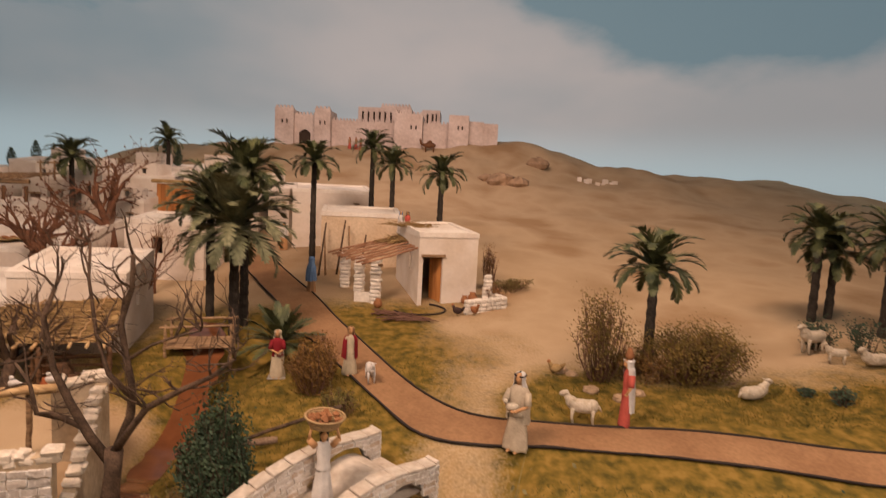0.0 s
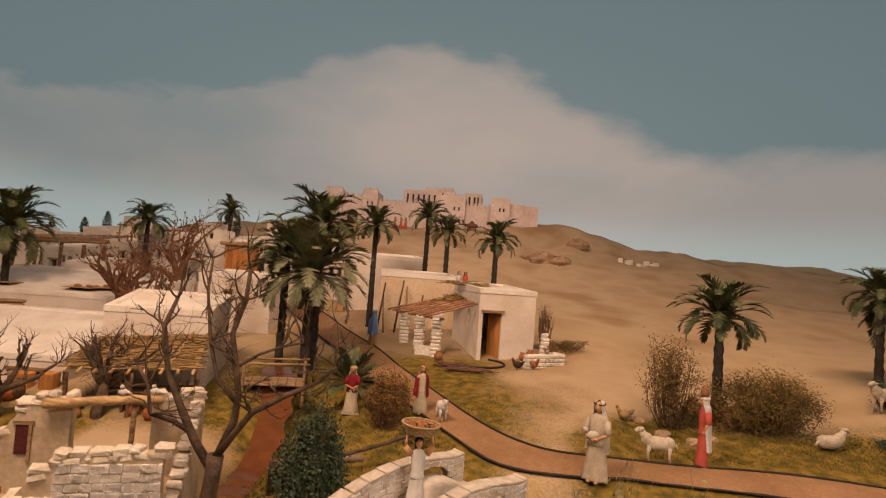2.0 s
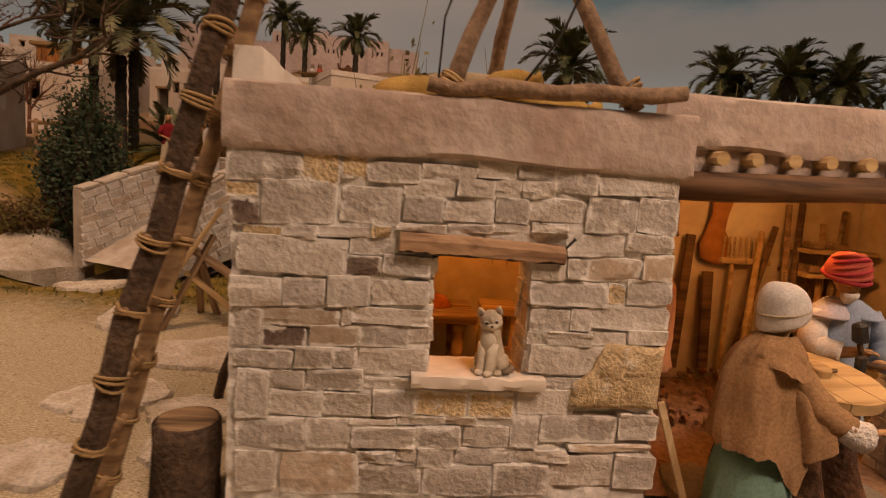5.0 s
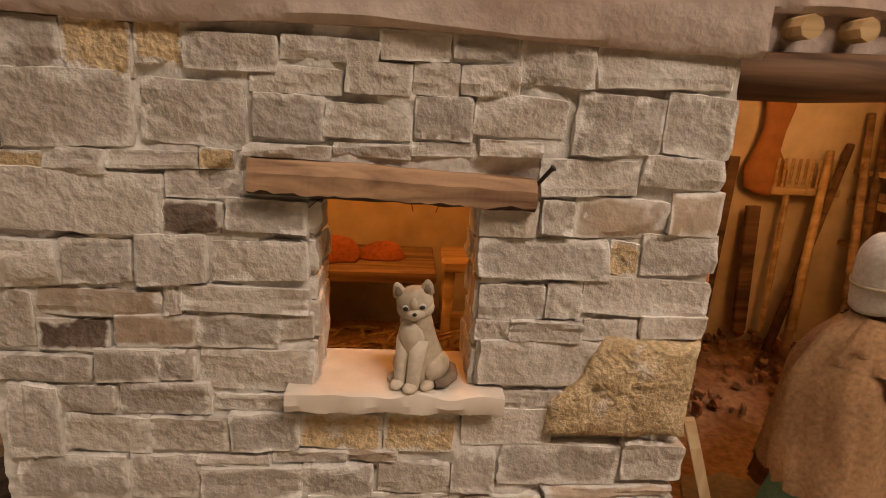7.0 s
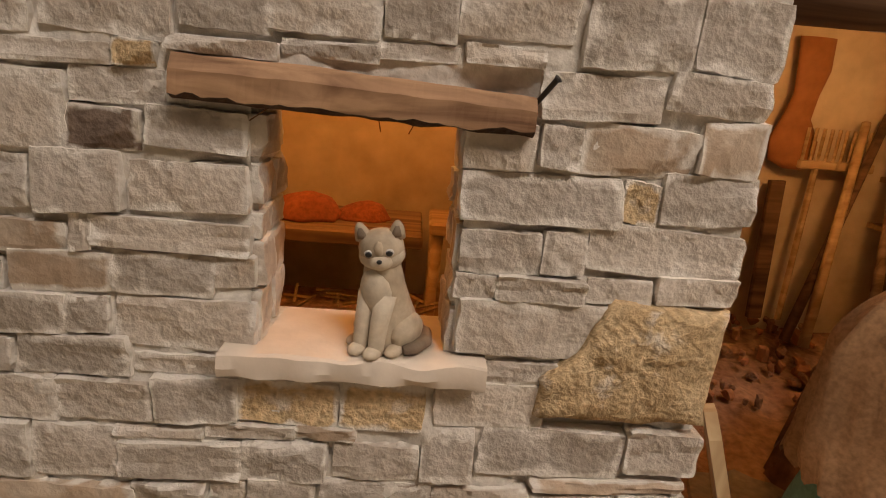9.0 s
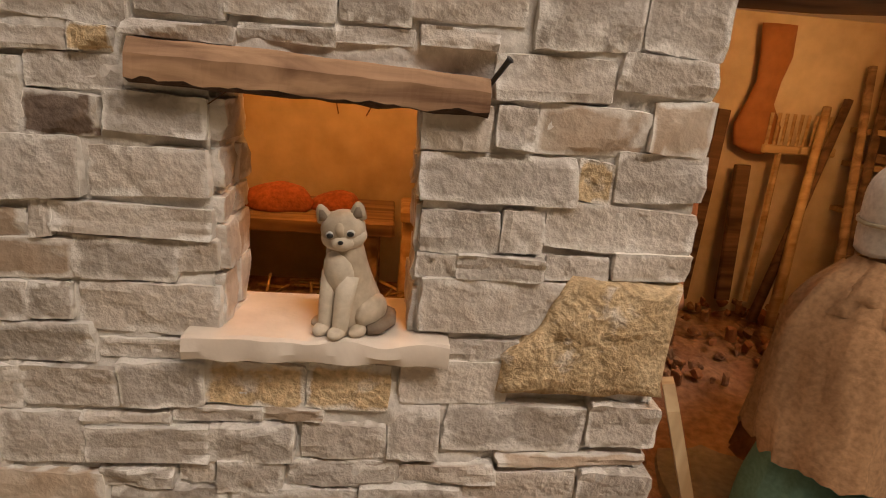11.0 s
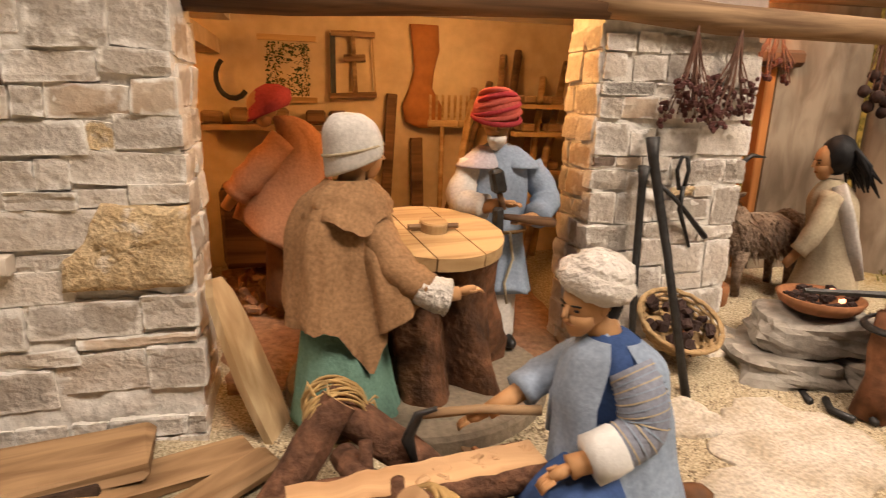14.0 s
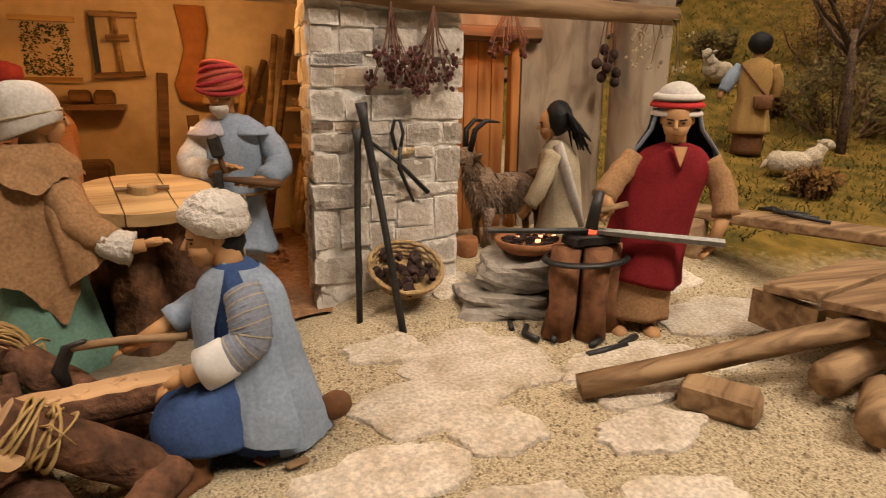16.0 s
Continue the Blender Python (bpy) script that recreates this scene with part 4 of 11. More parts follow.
P_FAR = "slender date palm with a dark trunk by the farmhouse"
palm(P_FAR, (-0.69, 3.49, 0.45), 0.63, 0.165, seed=2)
palm(P_FAR, (-0.43, 4.0, 0.55), 0.66, 0.17, seed=3)
palm(P_FAR, (-0.27, 3.87, 0.55), 0.55, 0.16, seed=4)
palm(P_FAR, (0.07, 3.55, 0.46), 0.58, 0.17, seed=5)
palm("stout date palm behind the dry bushes", (0.95, 2.21, 0.31), 0.40, 0.19, seed=6, fronds=24)
palm("broad grey-green palm on the mossy bank", (-0.74, 2.46, 0.27), 0.49, 0.29, seed=7, fronds=34, droop=0.85, green=PALM_PALE)
palm("tall dark palm on the mossy bank", (-0.745, 2.58, 0.27), 0.72, 0.21, seed=8, fronds=24)
palm("dark palm leaning over the houses", (-0.92, 2.62, 0.27), 0.60, 0.20, seed=9, fronds=22)
palm("young spiky palm beside the road", (-0.474, 2.28, 0.27), 0.05, 0.16, seed=10, fronds=22, droop=0.3)
for i, (x, y, h) in enumerate(((1.60, 2.36, 0.52), (1.70, 2.42, 0.40), (1.78, 2.22, 0.54), (1.90, 2.30, 0.48), (2.0, 2.2, 0.5), (2.12, 2.35, 0.44), (2.25, 2.2, 0.46))):
    palm("dark date palm of the oasis grove", (x * 1.18 - 0.02, y * 1.18, height(x * 1.18 - 0.02, y * 1.18) - 0.02), h * 0.82, 0.185, seed=20 + i)
palm("tall palm by the village edge", (-2.7, 2.95, 0.3), 0.60, 0.28, seed=31, fronds=30)
palm("tall palm by the village edge", (-3.0, 2.8, 0.3), 0.50, 0.28, seed=32, fronds=26)


# ---------------- figurines: one plain mesh each ----------------
def loop_rings(rows, h):
    return [(x * h, y * h, z * h, rx * h, ry * h) for x, y, z, rx, ry in rows]


def figurine(label, place, turn, h, skirt, top, head="scarf", cover=C_WHITE, arms=(), sleeve=None, shawl=None, lean=0.0, base=None, feet=True, wide=1.0, belt=None, hair=HAIR, category="figurine", group="figurines", veil=0.62, band=None, lamb=False):
    """A standing clothed figurine facing -y. arms: rows of points in parts of its height."""
    m = Mesh()
    k = lean
    sd = place[0] * 7.3 + place[1] * 3.1
    drape(m, loop_rings([(0, 0, 0.02, 0.150 * wide, 0.125 * wide), (0, 0.0, 0.12, 0.142 * wide, 0.116 * wide), (0, -k * 0.2, 0.30, 0.118 * wide, 0.10 * wide), (0, -k * 0.5, 0.48, 0.10 * wide, 0.085 * wide), (0, -k * 0.6, 0.56, 0.092 * wide, 0.074 * wide)], h), skirt, 36, 3, 0.26, 2.4, sd)
    drape(m, loop_rings([(0, -k * 0.55, 0.44, 0.112 * wide, 0.092 * wide), (0, -k * 0.6, 0.54, 0.098 * wide, 0.080 * wide), (0, -k * 0.75, 0.64, 0.108 * wide, 0.082 * wide), (0, -k * 0.9, 0.745, 0.116 * wide, 0.074 * wide), (0, -k, 0.795, 0.088 * wide, 0.06 * wide), (0, -k * 1.04, 0.825, 0.035, 0.035)], h), top, 30, 3, 0.15, 2.2, sd + 2)
    hd = Vector((0, -k * 1.15 - 0.012, 0.905)) * h
    m.tube([(0, -k * 1.02 * h, 0.80 * h), hd], [0.032 * h, 0.035 * h], SKIN, 8)
    m.ball(hd, (0.052 * h, 0.060 * h, 0.072 * h), SKIN, n=12)
    m.ball(hd + Vector((0, -0.058, -0.012)) * h, (0.010 * h, 0.014 * h, 0.018 * h), SKIN, n=6)
    if head == "turban":
        m.ball(hd + Vector((0, 0.012, 0.042)) * h, (0.072 * h, 0.078 * h, 0.055 * h), cover, n=14, rough=0.03)
        for i in range(4):
            a = 0.5 * i
            m.tube([(hd.x + 0.072 * h * math.cos(t), hd.y + 0.012 * h + 0.078 * h * math.sin(t), hd.z + (0.022 + 0.02 * i) * h + 0.016 * h * math.sin(t + a)) for t in np.linspace(0, 6.283, 15)], 0.012 * h, cover, 5, False)
    elif head == "hat":
        m.loft([(hd.x, hd.y + 0.01 * h, hd.z + z * h, r * h, r * 1.06 * h) for z, r in ((0.008, 0.070), (0.035, 0.076), (0.06, 0.070), (0.085, 0.048), (0.094, 0.012))], cover, 14, True, 0.03, 5)
    elif head == "hair":
        m.ball(hd + Vector((0, 0.016, 0.018)) * h, (0.062 * h, 0.064 * h, 0.070 * h), hair, n=12, rough=0.05)
        m.loft([(hd.x, hd.y + 0.03 * h, hd.z + z * h, 0.055 * h, 0.04 * h) for z in (-0.13, -0.05, 0.03)], hair, 10, True, 0.08, 5)
    else:
        low = veil
        drape(m, loop_rings([(0, -k + 0.055, low, 0.118 * max(0.75, wide), 0.070), (0, -k + 0.045, (low + 0.80) / 2, 0.112 * max(0.75, wide), 0.072), (0, -k + 0.02, 0.80, 0.090, 0.070), (0, -k * 1.1 + 0.006, 0.86, 0.070, 0.068), (0, -k * 1.15, 0.93, 0.068, 0.072), (0, -k * 1.15 + 0.006, 0.975, 0.048, 0.056), (0, -k * 1.15 + 0.008, 0.99, 0.012, 0.014)], h), cover, 34, 4, 0.20, 2.0, sd + 4, -48, 228, lambda a: 0.02 * h * noise.noise((a * 0.05, sd, 0)), False, 0.75)
        m.tube([(hd.x + 0.070 * h * math.cos(t), 0.002 * h - k * 1.15 * h + 0.072 * h * math.sin(t), (0.945 + 0.006 * math.sin(t * 2)) * h) for t in np.linspace(radians(-75), radians(255), 16)], 0.010 * h, band or cover, 5)
    for pts in arms:
        p = [Vector(q) * h for q in pts]
        n = len(p)
        m.tube(p[:-1], [(0.046 - 0.010 * i / n) * h for i in range(n - 1)], sleeve or top, 9, True, rough=0.04)
        m.tube(p[-2:], [0.021 * h, 0.017 * h], SKIN, 7)
        m.ball(p[-1], (0.024 * h, 0.024 * h, 0.018 * h), SKIN, n=8)
    if shawl:
        drape(m, loop_rings([(0.0, -k * 0.7 + 0.02, 0.36, 0.150, 0.115), (0, -k * 0.8 + 0.015, 0.54, 0.142, 0.105), (0, -k * 0.9 + 0.01, 0.70, 0.136, 0.095), (0, -k + 0.01, 0.79, 0.10, 0.075), (0, -k + 0.005, 0.83, 0.05, 0.045)], h), shawl, 40, 4, 0.26, 2.3, sd + 6, -62, 236, lambda a: 0.05 * h * noise.noise((a * 0.03, sd, 3.0)), False, 0.6)
    if lamb:
        m.ball((-0.02 * h, -0.135 * h, 0.58 * h), (0.085 * h, 0.05 * h, 0.05 * h), WOOL, (0, -12, 14), n=14, rough=0.05, rng=rng)
        m.ball((-0.105 * h, -0.15 * h, 0.635 * h), (0.038 * h, 0.028 * h, 0.030 * h), WOOL, (0, 25, 0), n=10, rough=0.04, rng=rng)
        for q in (-0.05, 0.02):
            m.tube([(q * h, -0.15 * h, 0.56 * h), ((q - 0.02) * h, -0.165 * h, 0.49 * h)], [0.013 * h, 0.009 * h], WOOL, 6)
    if belt:
        m.tube([(0.102 * wide * h * math.cos(t), -k * 0.55 * h + 0.082 * wide * h * math.sin(t), 0.535 * h) for t in np.linspace(0, 6.283, 17)], 0.010 * h, belt, 5, False)
        m.tube([(0.01 * h, -0.09 * wide * h, 0.535 * h), (0.015 * h, -0.115 * wide * h, 0.40 * h), (0.0, -0.13 * wide * h, 0.27 * h)], 0.008 * h, belt, 5)
    if feet:
        for s in (-1, 1):
            m.ball((s * 0.05 * h, -0.10 * wide * h, 0.018 * h), (0.026 * h, 0.055 * h, 0.018 * h), SKIN if feet is True else feet, n=8)
    if base:
        m.chip((0, 0, 0.008 * h), (0.36 * h, 0.30 * h, 0.03 * h), base, rng, 0.3, 0.1)
    ob = m.make("figurine", None, smooth=True)
    ob.matrix_basis = pose(*place, 0, 0, turn)
    return tagged(ob, label, category, group)


def sheep(label, place, turn, h, coat=WOOL, lying=False, name="sheep_figurine", category="sheep figurine"):
    m = Mesh()
    z = 0.62 if not lying else 0.30
    m.ball((0, 0, z * h), (0.52 * h, 0.22 * h, 0.235 * h), coat, n=18, rough=0.05)
    m.ball((-0.3 * h, 0, (z + 0.02) * h), (0.22 * h, 0.20 * h, 0.23 * h), coat, n=12, rough=0.05)
    m.ball((0.38 * h, 0, (z + 0.10) * h), (0.20 * h, 0.18 * h, 0.22 * h), coat, n=10, rough=0.04)
    m.tube([(0.42 * h, 0, (z + 0.12) * h), (0.56 * h, 0, (z + 0.34) * h)], [0.14 * h, 0.11 * h], coat, 9)
    m.ball((0.64 * h, 0, (z + 0.38) * h), (0.17 * h, 0.085 * h, 0.10 * h), coat, (0, 22, 0), n=10)
    for s in (-1, 1):
        m.ball((0.54 * h, s * 0.11 * h, (z + 0.42) * h), (0.04 * h, 0.08 * h, 0.03 * h), coat, (s * 20, 0, 0), n=6)
        if not lying:
            for x in (-0.34, 0.32):
                m.tube([(x * h, s * 0.13 * h, 0.55 * h), ((x + 0.02) * h, s * 0.14 * h, 0.28 * h), ((x - 0.01) * h, s * 0.14 * h, 0)], [0.075 * h, 0.045 * h, 0.04 * h], coat, 7)
    m.tube([(-0.50 * h, 0, (z + 0.05) * h), (-0.60 * h, 0, (z - 0.12) * h)], [0.05 * h, 0.03 * h], coat, 6)
    ob = m.make(name, None, smooth=True)
    ob.matrix_basis = pose(*place, 0, 0, turn)
    return tagged(ob, label, category, "sheep")


# ---------------- draped figurines of the workshop and the forge ----------------
def spline(rows, steps):
    """Rows of numbers, smoothed between with Catmull-Rom."""
    p = np.array(rows, float)
    p = np.vstack([2 * p[0] - p[1], p, 2 * p[-1] - p[-2]])
    out = []
    for i in range(1, len(p) - 2):
        for k in range(steps):
            t = k / steps
            a, b, c, d = p[i - 1], p[i], p[i + 1], p[i + 2]
            out.append(0.5 * (2 * b + (c - a) * t + (2 * a - 5 * b + 4 * c - d) * t * t + (3 * b - a - 3 * c + d) * t ** 3))
    return out + [p[-2]]


def drape(m, rows, material, n=40, steps=4, folds=0.12, freq=1.6, seed=0.0, a0=0.0, a1=360.0, hem=None, caps=True, top_fade=0.8):
    """Hanging cloth, bottom row first: rows of (x, y, z, rx, ry), folds deepest at the hem; hem(angle) lifts its lower edge."""
    rings = spline(rows, steps)
    whole = abs(a1 - a0) >= 359.9
    w = n if whole else n + 1
    vs = []
    for i, (x, y, z, rx, ry) in enumerate(rings):
        t = i / (len(rings) - 1)
        for j in range(w):
            a = math.radians(a0 + (a1 - a0) * j / n)
            f = folds * (1 - top_fade * t) * noise.noise((math.cos(a) * freq + seed, math.sin(a) * freq, t * 0.9 + seed))
            f += folds * 0.35 * noise.noise((math.cos(a) * freq * 2.6, math.sin(a) * freq * 2.6 + seed, t * 4))
            k = 1 + f
            vs.append((x + rx * k * math.cos(a), y + ry * k * math.sin(a), z + (hem(math.degrees(a) % 360) * (1 - t) ** 1.5 if hem else 0)))
    fs = [(i * w + j, i * w + (j + 1) % w, (i + 1) * w + (j + 1) % w, (i + 1) * w + j) for i in range(len(rings) - 1) for j in range(n)]
    if caps and whole:
        fs += [tuple(range(n))[::-1], tuple(range((len(rings) - 1) * n, len(rings) * n))]
    return m.add(vs, fs, material)


def sleeve_tube(m, pts, radii, material, n=14, seed=0.0, wrinkle=0.10):
    """An arm of cloth, creased across where it bends."""
    rows = spline([(*p, r) for p, r in zip(pts, radii)], 5)
    rr = [row[3] * (1 + wrinkle * math.sin(i * 1.9 + seed) * 0.6) for i, row in enumerate(rows)]
    return m.tube([row[:3] for row in rows], rr, material, n, True, 1.0, 0.03, random.Random(int(seed * 10) + 3))


def hand(m, p, d, s, material=None):
    p, d = Vector(p), Vector(d).normalized()
    side = d.cross(Vector((0, 0, 1))).normalized()
    m.tube([p - d * s * 0.6, p + d * s * 0.2, p + d * s * 0.9], [s * 0.42, s * 0.55, s * 0.42], material or SKIN, 8, True, 0.7)
    for k in (-0.36, -0.12, 0.12, 0.36):
        q = p + d * s * 0.8 + side * k * s
        m.tube([q, q + d * s * 0.55 - Vector((0, 0, s * 0.12)), q + d * s * 0.8 - Vector((0, 0, s * 0.4))], [s * 0.15, s * 0.14, s * 0.09], material or SKIN, 5)
    q = p + d * s * 0.2 + side * s * 0.5
    m.tube([q, q + d * s * 0.6 + side * s * 0.15], [s * 0.16, s * 0.12], material or SKIN, 5)


def face(m, c, s, turn, nod=0.0, beard=None, hair=None):
    """A plain modelled head of half height s, looking to -y turned by turn degrees."""
    h = Mesh()
    h.ball((0, 0, 0.12 * s), (0.74 * s, 0.86 * s, 0.88 * s), SKIN, n=16)
    h.loft([(0, -0.30 * s, z * s, rx * s, ry * s) for z, rx, ry in ((-0.98, 0.20, 0.22), (-0.82, 0.36, 0.38), (-0.5, 0.54, 0.52), (-0.1, 0.64, 0.56))], SKIN, 14)
    h.tube([(0, -0.82 * s, 0.22 * s), (0, -0.98 * s, -0.06 * s), (0, -1.02 * s, -0.16 * s)], [0.07 * s, 0.10 * s, 0.13 * s], SKIN, 7)
    h.ball((0, -0.80 * s, -0.45 * s), (0.20 * s, 0.10 * s, 0.06 * s), CLAY, n=8)
    for k in (-1, 1):
        h.ball((k * 0.30 * s, -0.76 * s, 0.08 * s), (0.12 * s, 0.06 * s, 0.05 * s), HAIR, n=8)
        h.tube([(k * 0.14 * s, -0.84 * s, 0.24 * s), (k * 0.46 * s, -0.72 * s, 0.25 * s)], 0.035 * s, HAIR, 5)
        h.ball((k * 0.72 * s, 0.02 * s, 0.02 * s), (0.09 * s, 0.16 * s, 0.2 * s), SKIN, n=8)
    if beard:
        h.loft([(0, (-0.42 - 0.08 * i) * s, z * s, rx * s, ry * s) for i, (z, rx, ry) in enumerate(((-1.45, 0.08, 0.08), (-1.2, 0.26, 0.2), (-0.95, 0.40, 0.36), (-0.7, 0.52, 0.44), (-0.45, 0.50, 0.36)))][::1], beard, 14, True, 0.12, 5)
    if hair:
        h.ball((0, 0.16 * s, 0.20 * s), (0.86 * s, 0.86 * s, 0.90 * s), hair, n=14, rough=0.04)
    m.join(h, Matrix.Translation(c) @ Euler((radians(nod), 0, radians(turn))).to_matrix().to_4x4())


def stand(m, base, label):
    """Closes a figurine's mesh and sets it on its base."""
    m.turn(Matrix.Translation(-Vector(base)))
    ob = m.make("figurine", smooth=True)
    ob.location = base
    return tagged(ob, label, "figurine", "figurines")


# ---------------- stones of the hut and the pillar ----------------
def stone_mesh(seed):
    """A unit stone, its face towards -y: a nearly flat split face with a ridge or two, uneven corners and a thin broken rim."""
    r = random.Random(seed)
    n, k = 12, 7
    us = [-0.5, -0.487] + [-0.487 + 0.974 * i / (n - 2) + r.uniform(-0.025, 0.025) for i in range(1, n - 2)] + [0.487, 0.5]
    ws = [-0.5, -0.470] + [-0.470 + 0.94 * i / (k - 2) + r.uniform(-0.035, 0.035) for i in range(1, k - 2)] + [0.470, 0.5]
    tilt_x, tilt_z = r.uniform(-0.16, 0.16), r.uniform(-0.22, 0.12)
    corner = [[(r.uniform(-0.030, 0.022), r.uniform(-0.085, 0.06)) for _ in range(2)] for _ in range(2)]
    chips = [(r.uniform(-1.4, 1.4), r.choice((-1, 1)) * r.uniform(0.4, 1.6), r.uniform(0.40, 0.80)) for _ in range(3)]
    folds = []
    for _ in range(r.choice((1, 2, 2, 3))):
        a = r.uniform(0, 3.1416)
        folds.append((math.cos(a), math.sin(a), r.uniform(-0.3, 0.3), r.uniform(-0.24, 0.24), r.uniform(0.015, 0.06)))
    vs, fs = [], []
    for j in range(k + 1):
        for i in range(n + 1):
            u, v = us[i], ws[j]
            rim = i in (0, n) or j in (0, k)
            y = -0.46 + u * tilt_x + v * tilt_z + max(0.0, max(a * u + c * v - d for a, c, d in chips)) * 0.8
            for a, c, d, h, w in folds:
                q = (a * u + c * v - d + 0.10 * noise.noise((u * 3 + seed, v * 3, 4.0))) / w
                y += h / (1 + math.exp(max(-20, min(20, -q))))
            y += 0.10 * noise.noise((u * 5 + seed, v * 3.5, seed * 0.7)) + 0.06 * noise.noise((u * 13, v * 9 + seed, 1.0))
            y = max(-0.78, min(-0.26, y))
            a, c = u + 0.5, v + 0.5
            du = sum(corner[p][q][0] * (a if p else 1 - a) * (c if q else 1 - c) for p in (0, 1) for q in (0, 1))
            dv = sum(corner[p][q][1] * (a if p else 1 - a) * (c if q else 1 - c) for p in (0, 1) for q in (0, 1))
            if rim:
                y += r.uniform(0.10, 0.34) + (0.5 if r.random() < 0.10 else 0)
                u += r.uniform(-0.012, 0.006) * (1 if u > 0 else -1) if i in (0, n) else 0
                v += r.uniform(-0.040, 0.015) * (1 if v > 0 else -1) if j in (0, k) else 0
            else:
                u, v = u + r.uniform(-0.010, 0.010), v + r.uniform(-0.018, 0.018)
            p = max(1.0, ((abs(u) * 2) ** 11 + (abs(v) * 2) ** 11) ** (1 / 11))
            vs.append((u / p ** 0.6 + du, y, v / p + dv))
    w = n + 1
    fs = [(j * w + i, j * w + i + 1, (j + 1) * w + i + 1, (j + 1) * w + i) for j in range(k) for i in range(n)]
    border = [i for i in range(n)] + [n + j * w for j in range(k)] + [w * (k + 1) - 1 - i for i in range(n)] + [w * (k - j) for j in range(k)]
    k0 = len(vs)
    vs += [(vs[i][0], 1.1, vs[i][2]) for i in border]
    for q in range(len(border)):
        e = (q + 1) % len(border)
        fs.append((border[q], k0 + q, k0 + e, border[e]))
    return Mesh().add(vs, fs, STONE)


def limed(m):
    """Lets lime mortar smear over a stone's rim, in broken patches."""
    nt = m.node_tree
    b = nt.nodes["Principled BSDF"]
    src = b.inputs["Base Color"].links[0].from_socket
    att = nt.nodes.new("ShaderNodeAttribute")
    att.attribute_name = "rim"
    n = nt.nodes.new("ShaderNodeTexNoise")
    n.inputs["Scale"].default_value, n.inputs["Detail"].default_value = 75, 5
    geo = nt.nodes.new("ShaderNodeNewGeometry")
    nt.links.new(geo.outputs["Position"], n.inputs["Vector"])
    add = nt.nodes.new("ShaderNodeMath")
    add.operation = "MULTIPLY_ADD"
    nt.links.new(att.outputs["Fac"], add.inputs[0])
    add.inputs[1].default_value = 0.33
    nt.links.new(n.outputs["Fac"], add.inputs[2])
    r = nt.nodes.new("ShaderNodeMapRange")
    r.inputs[1].default_value, r.inputs[2].default_value, r.inputs[4].default_value = 0.58, 0.76, 0.9
    nt.links.new(add.outputs[0], r.inputs[0])
    mix = nt.nodes.new("ShaderNodeMix")
    mix.data_type = "RGBA"
    mix.inputs["B"].default_value = (0.70, 0.665, 0.62, 1)
    nt.links.new(r.outputs[0], mix.inputs["Factor"])
    nt.links.new(src, mix.inputs["A"])
    nt.links.new(mix.outputs["Result"], b.inputs["Base Color"])
    return m


STONES = {}
for kind, material in (("n", STONE), ("s", STONE_SAND), ("d", STONE_DARK), ("m", None), ("g", None)):
    material = material or {"m": mat("tan_stone", (0.51, 0.425, 0.34), 0.88, 170, 0.16, 0.5, (0.44, 0.33, 0.24), 60, per_object=0.15, bump_dist=0.0035), "g": mat("grey_stone", (0.34, 0.31, 0.28), 0.92, 420, 0.3, 0.9, per_object=0.1, bump_dist=0.0035)}[kind]
    limed(material)
    STONES[kind] = []
    for i in range(26 if kind == "n" else 5):
        sm = stone_mesh(40 + i)
        sm.mats = [material]
        me = sm.data("stone", True)
        me.set_sharp_from_angle(angle=radians(30))
        att = me.attributes.new("rim", "FLOAT", "POINT")
        att.data.foreach_set("value", [1.0 if max(abs(p[0]) / 0.472, abs(p[2]) / 0.445) > 1 else 0.0 for p in sm.v])
        STONES[kind].append(me)

FRONT, PILLAR = (HY, 0.0085), (PY, 0.008)
srng = random.Random(5)


def lay(parent, place, size, kind, turn=0.0):
    ob = new("stone", srng.choice(STONES[kind]))
    ob.parent = parent
    tilt = srng.uniform(-1.2, 1.2)
    flip = srng.choice((0, 180))
    ob.matrix_basis = pose(*place, 0, tilt + flip, turn) @ Matrix.Diagonal((*size, 1))
    return ob


def course(parent, plane, text):
    """One course of stones on a front: rows of x0 z0 x1 z1 in millimetres and the kind of stone."""
    y, deep = plane
    for row in text.split(";"):
        *n, kind = row.split()
        x0, z0, x1, z1 = (int(v) / 1000 for v in n)
        d = deep * srng.uniform(0.8, 1.25)
        lay(parent, ((x0 + x1) / 2, y + 0.004 - d * 0.0 + 0.0005, (z0 + z1) / 2), (x1 - x0 + 0.0014, d, z1 - z0 + 0.0012), kind)


course(front_wall, FRONT, "217 275 268 298 n; 270 276 296 298 s; 298 281 316 299 s; 317 281 355 295 n; 357 285 397 295 n; 398 288 427 299 n; 429 289 456 301 n; 457 280 489 303 n; 491 282 553 303 n")
course(front_wall, FRONT, "217 263 238 273 s; 220 243 240 262 d; 240 246 295 275 n; 298 248 342 276 n; 344 271 382 283 n; 384 273 411 287 n; 412 274 431 288 n; 432 275 457 288 n")
course(front_wall, FRONT, "345 252 374 270 n; 375 254 412 270 n; 413 255 438 274 n; 439 257 480 276 n; 483 252 523 279 n; 525 254 555 281 n")
course(front_wall, FRONT, "229 234 256 242 s; 257 234 282 244 n; 283 238 321 245 n; 322 239 336 247 s; 340 245 377 250 n; 379 247 412 252 n; 413 249 440 254 n; 442 250 470 256 n")
course(front_wall, FRONT, "225 207 305 234 n; 307 226 339 238 n; 471 234 516 250 n; 517 239 554 252 n")
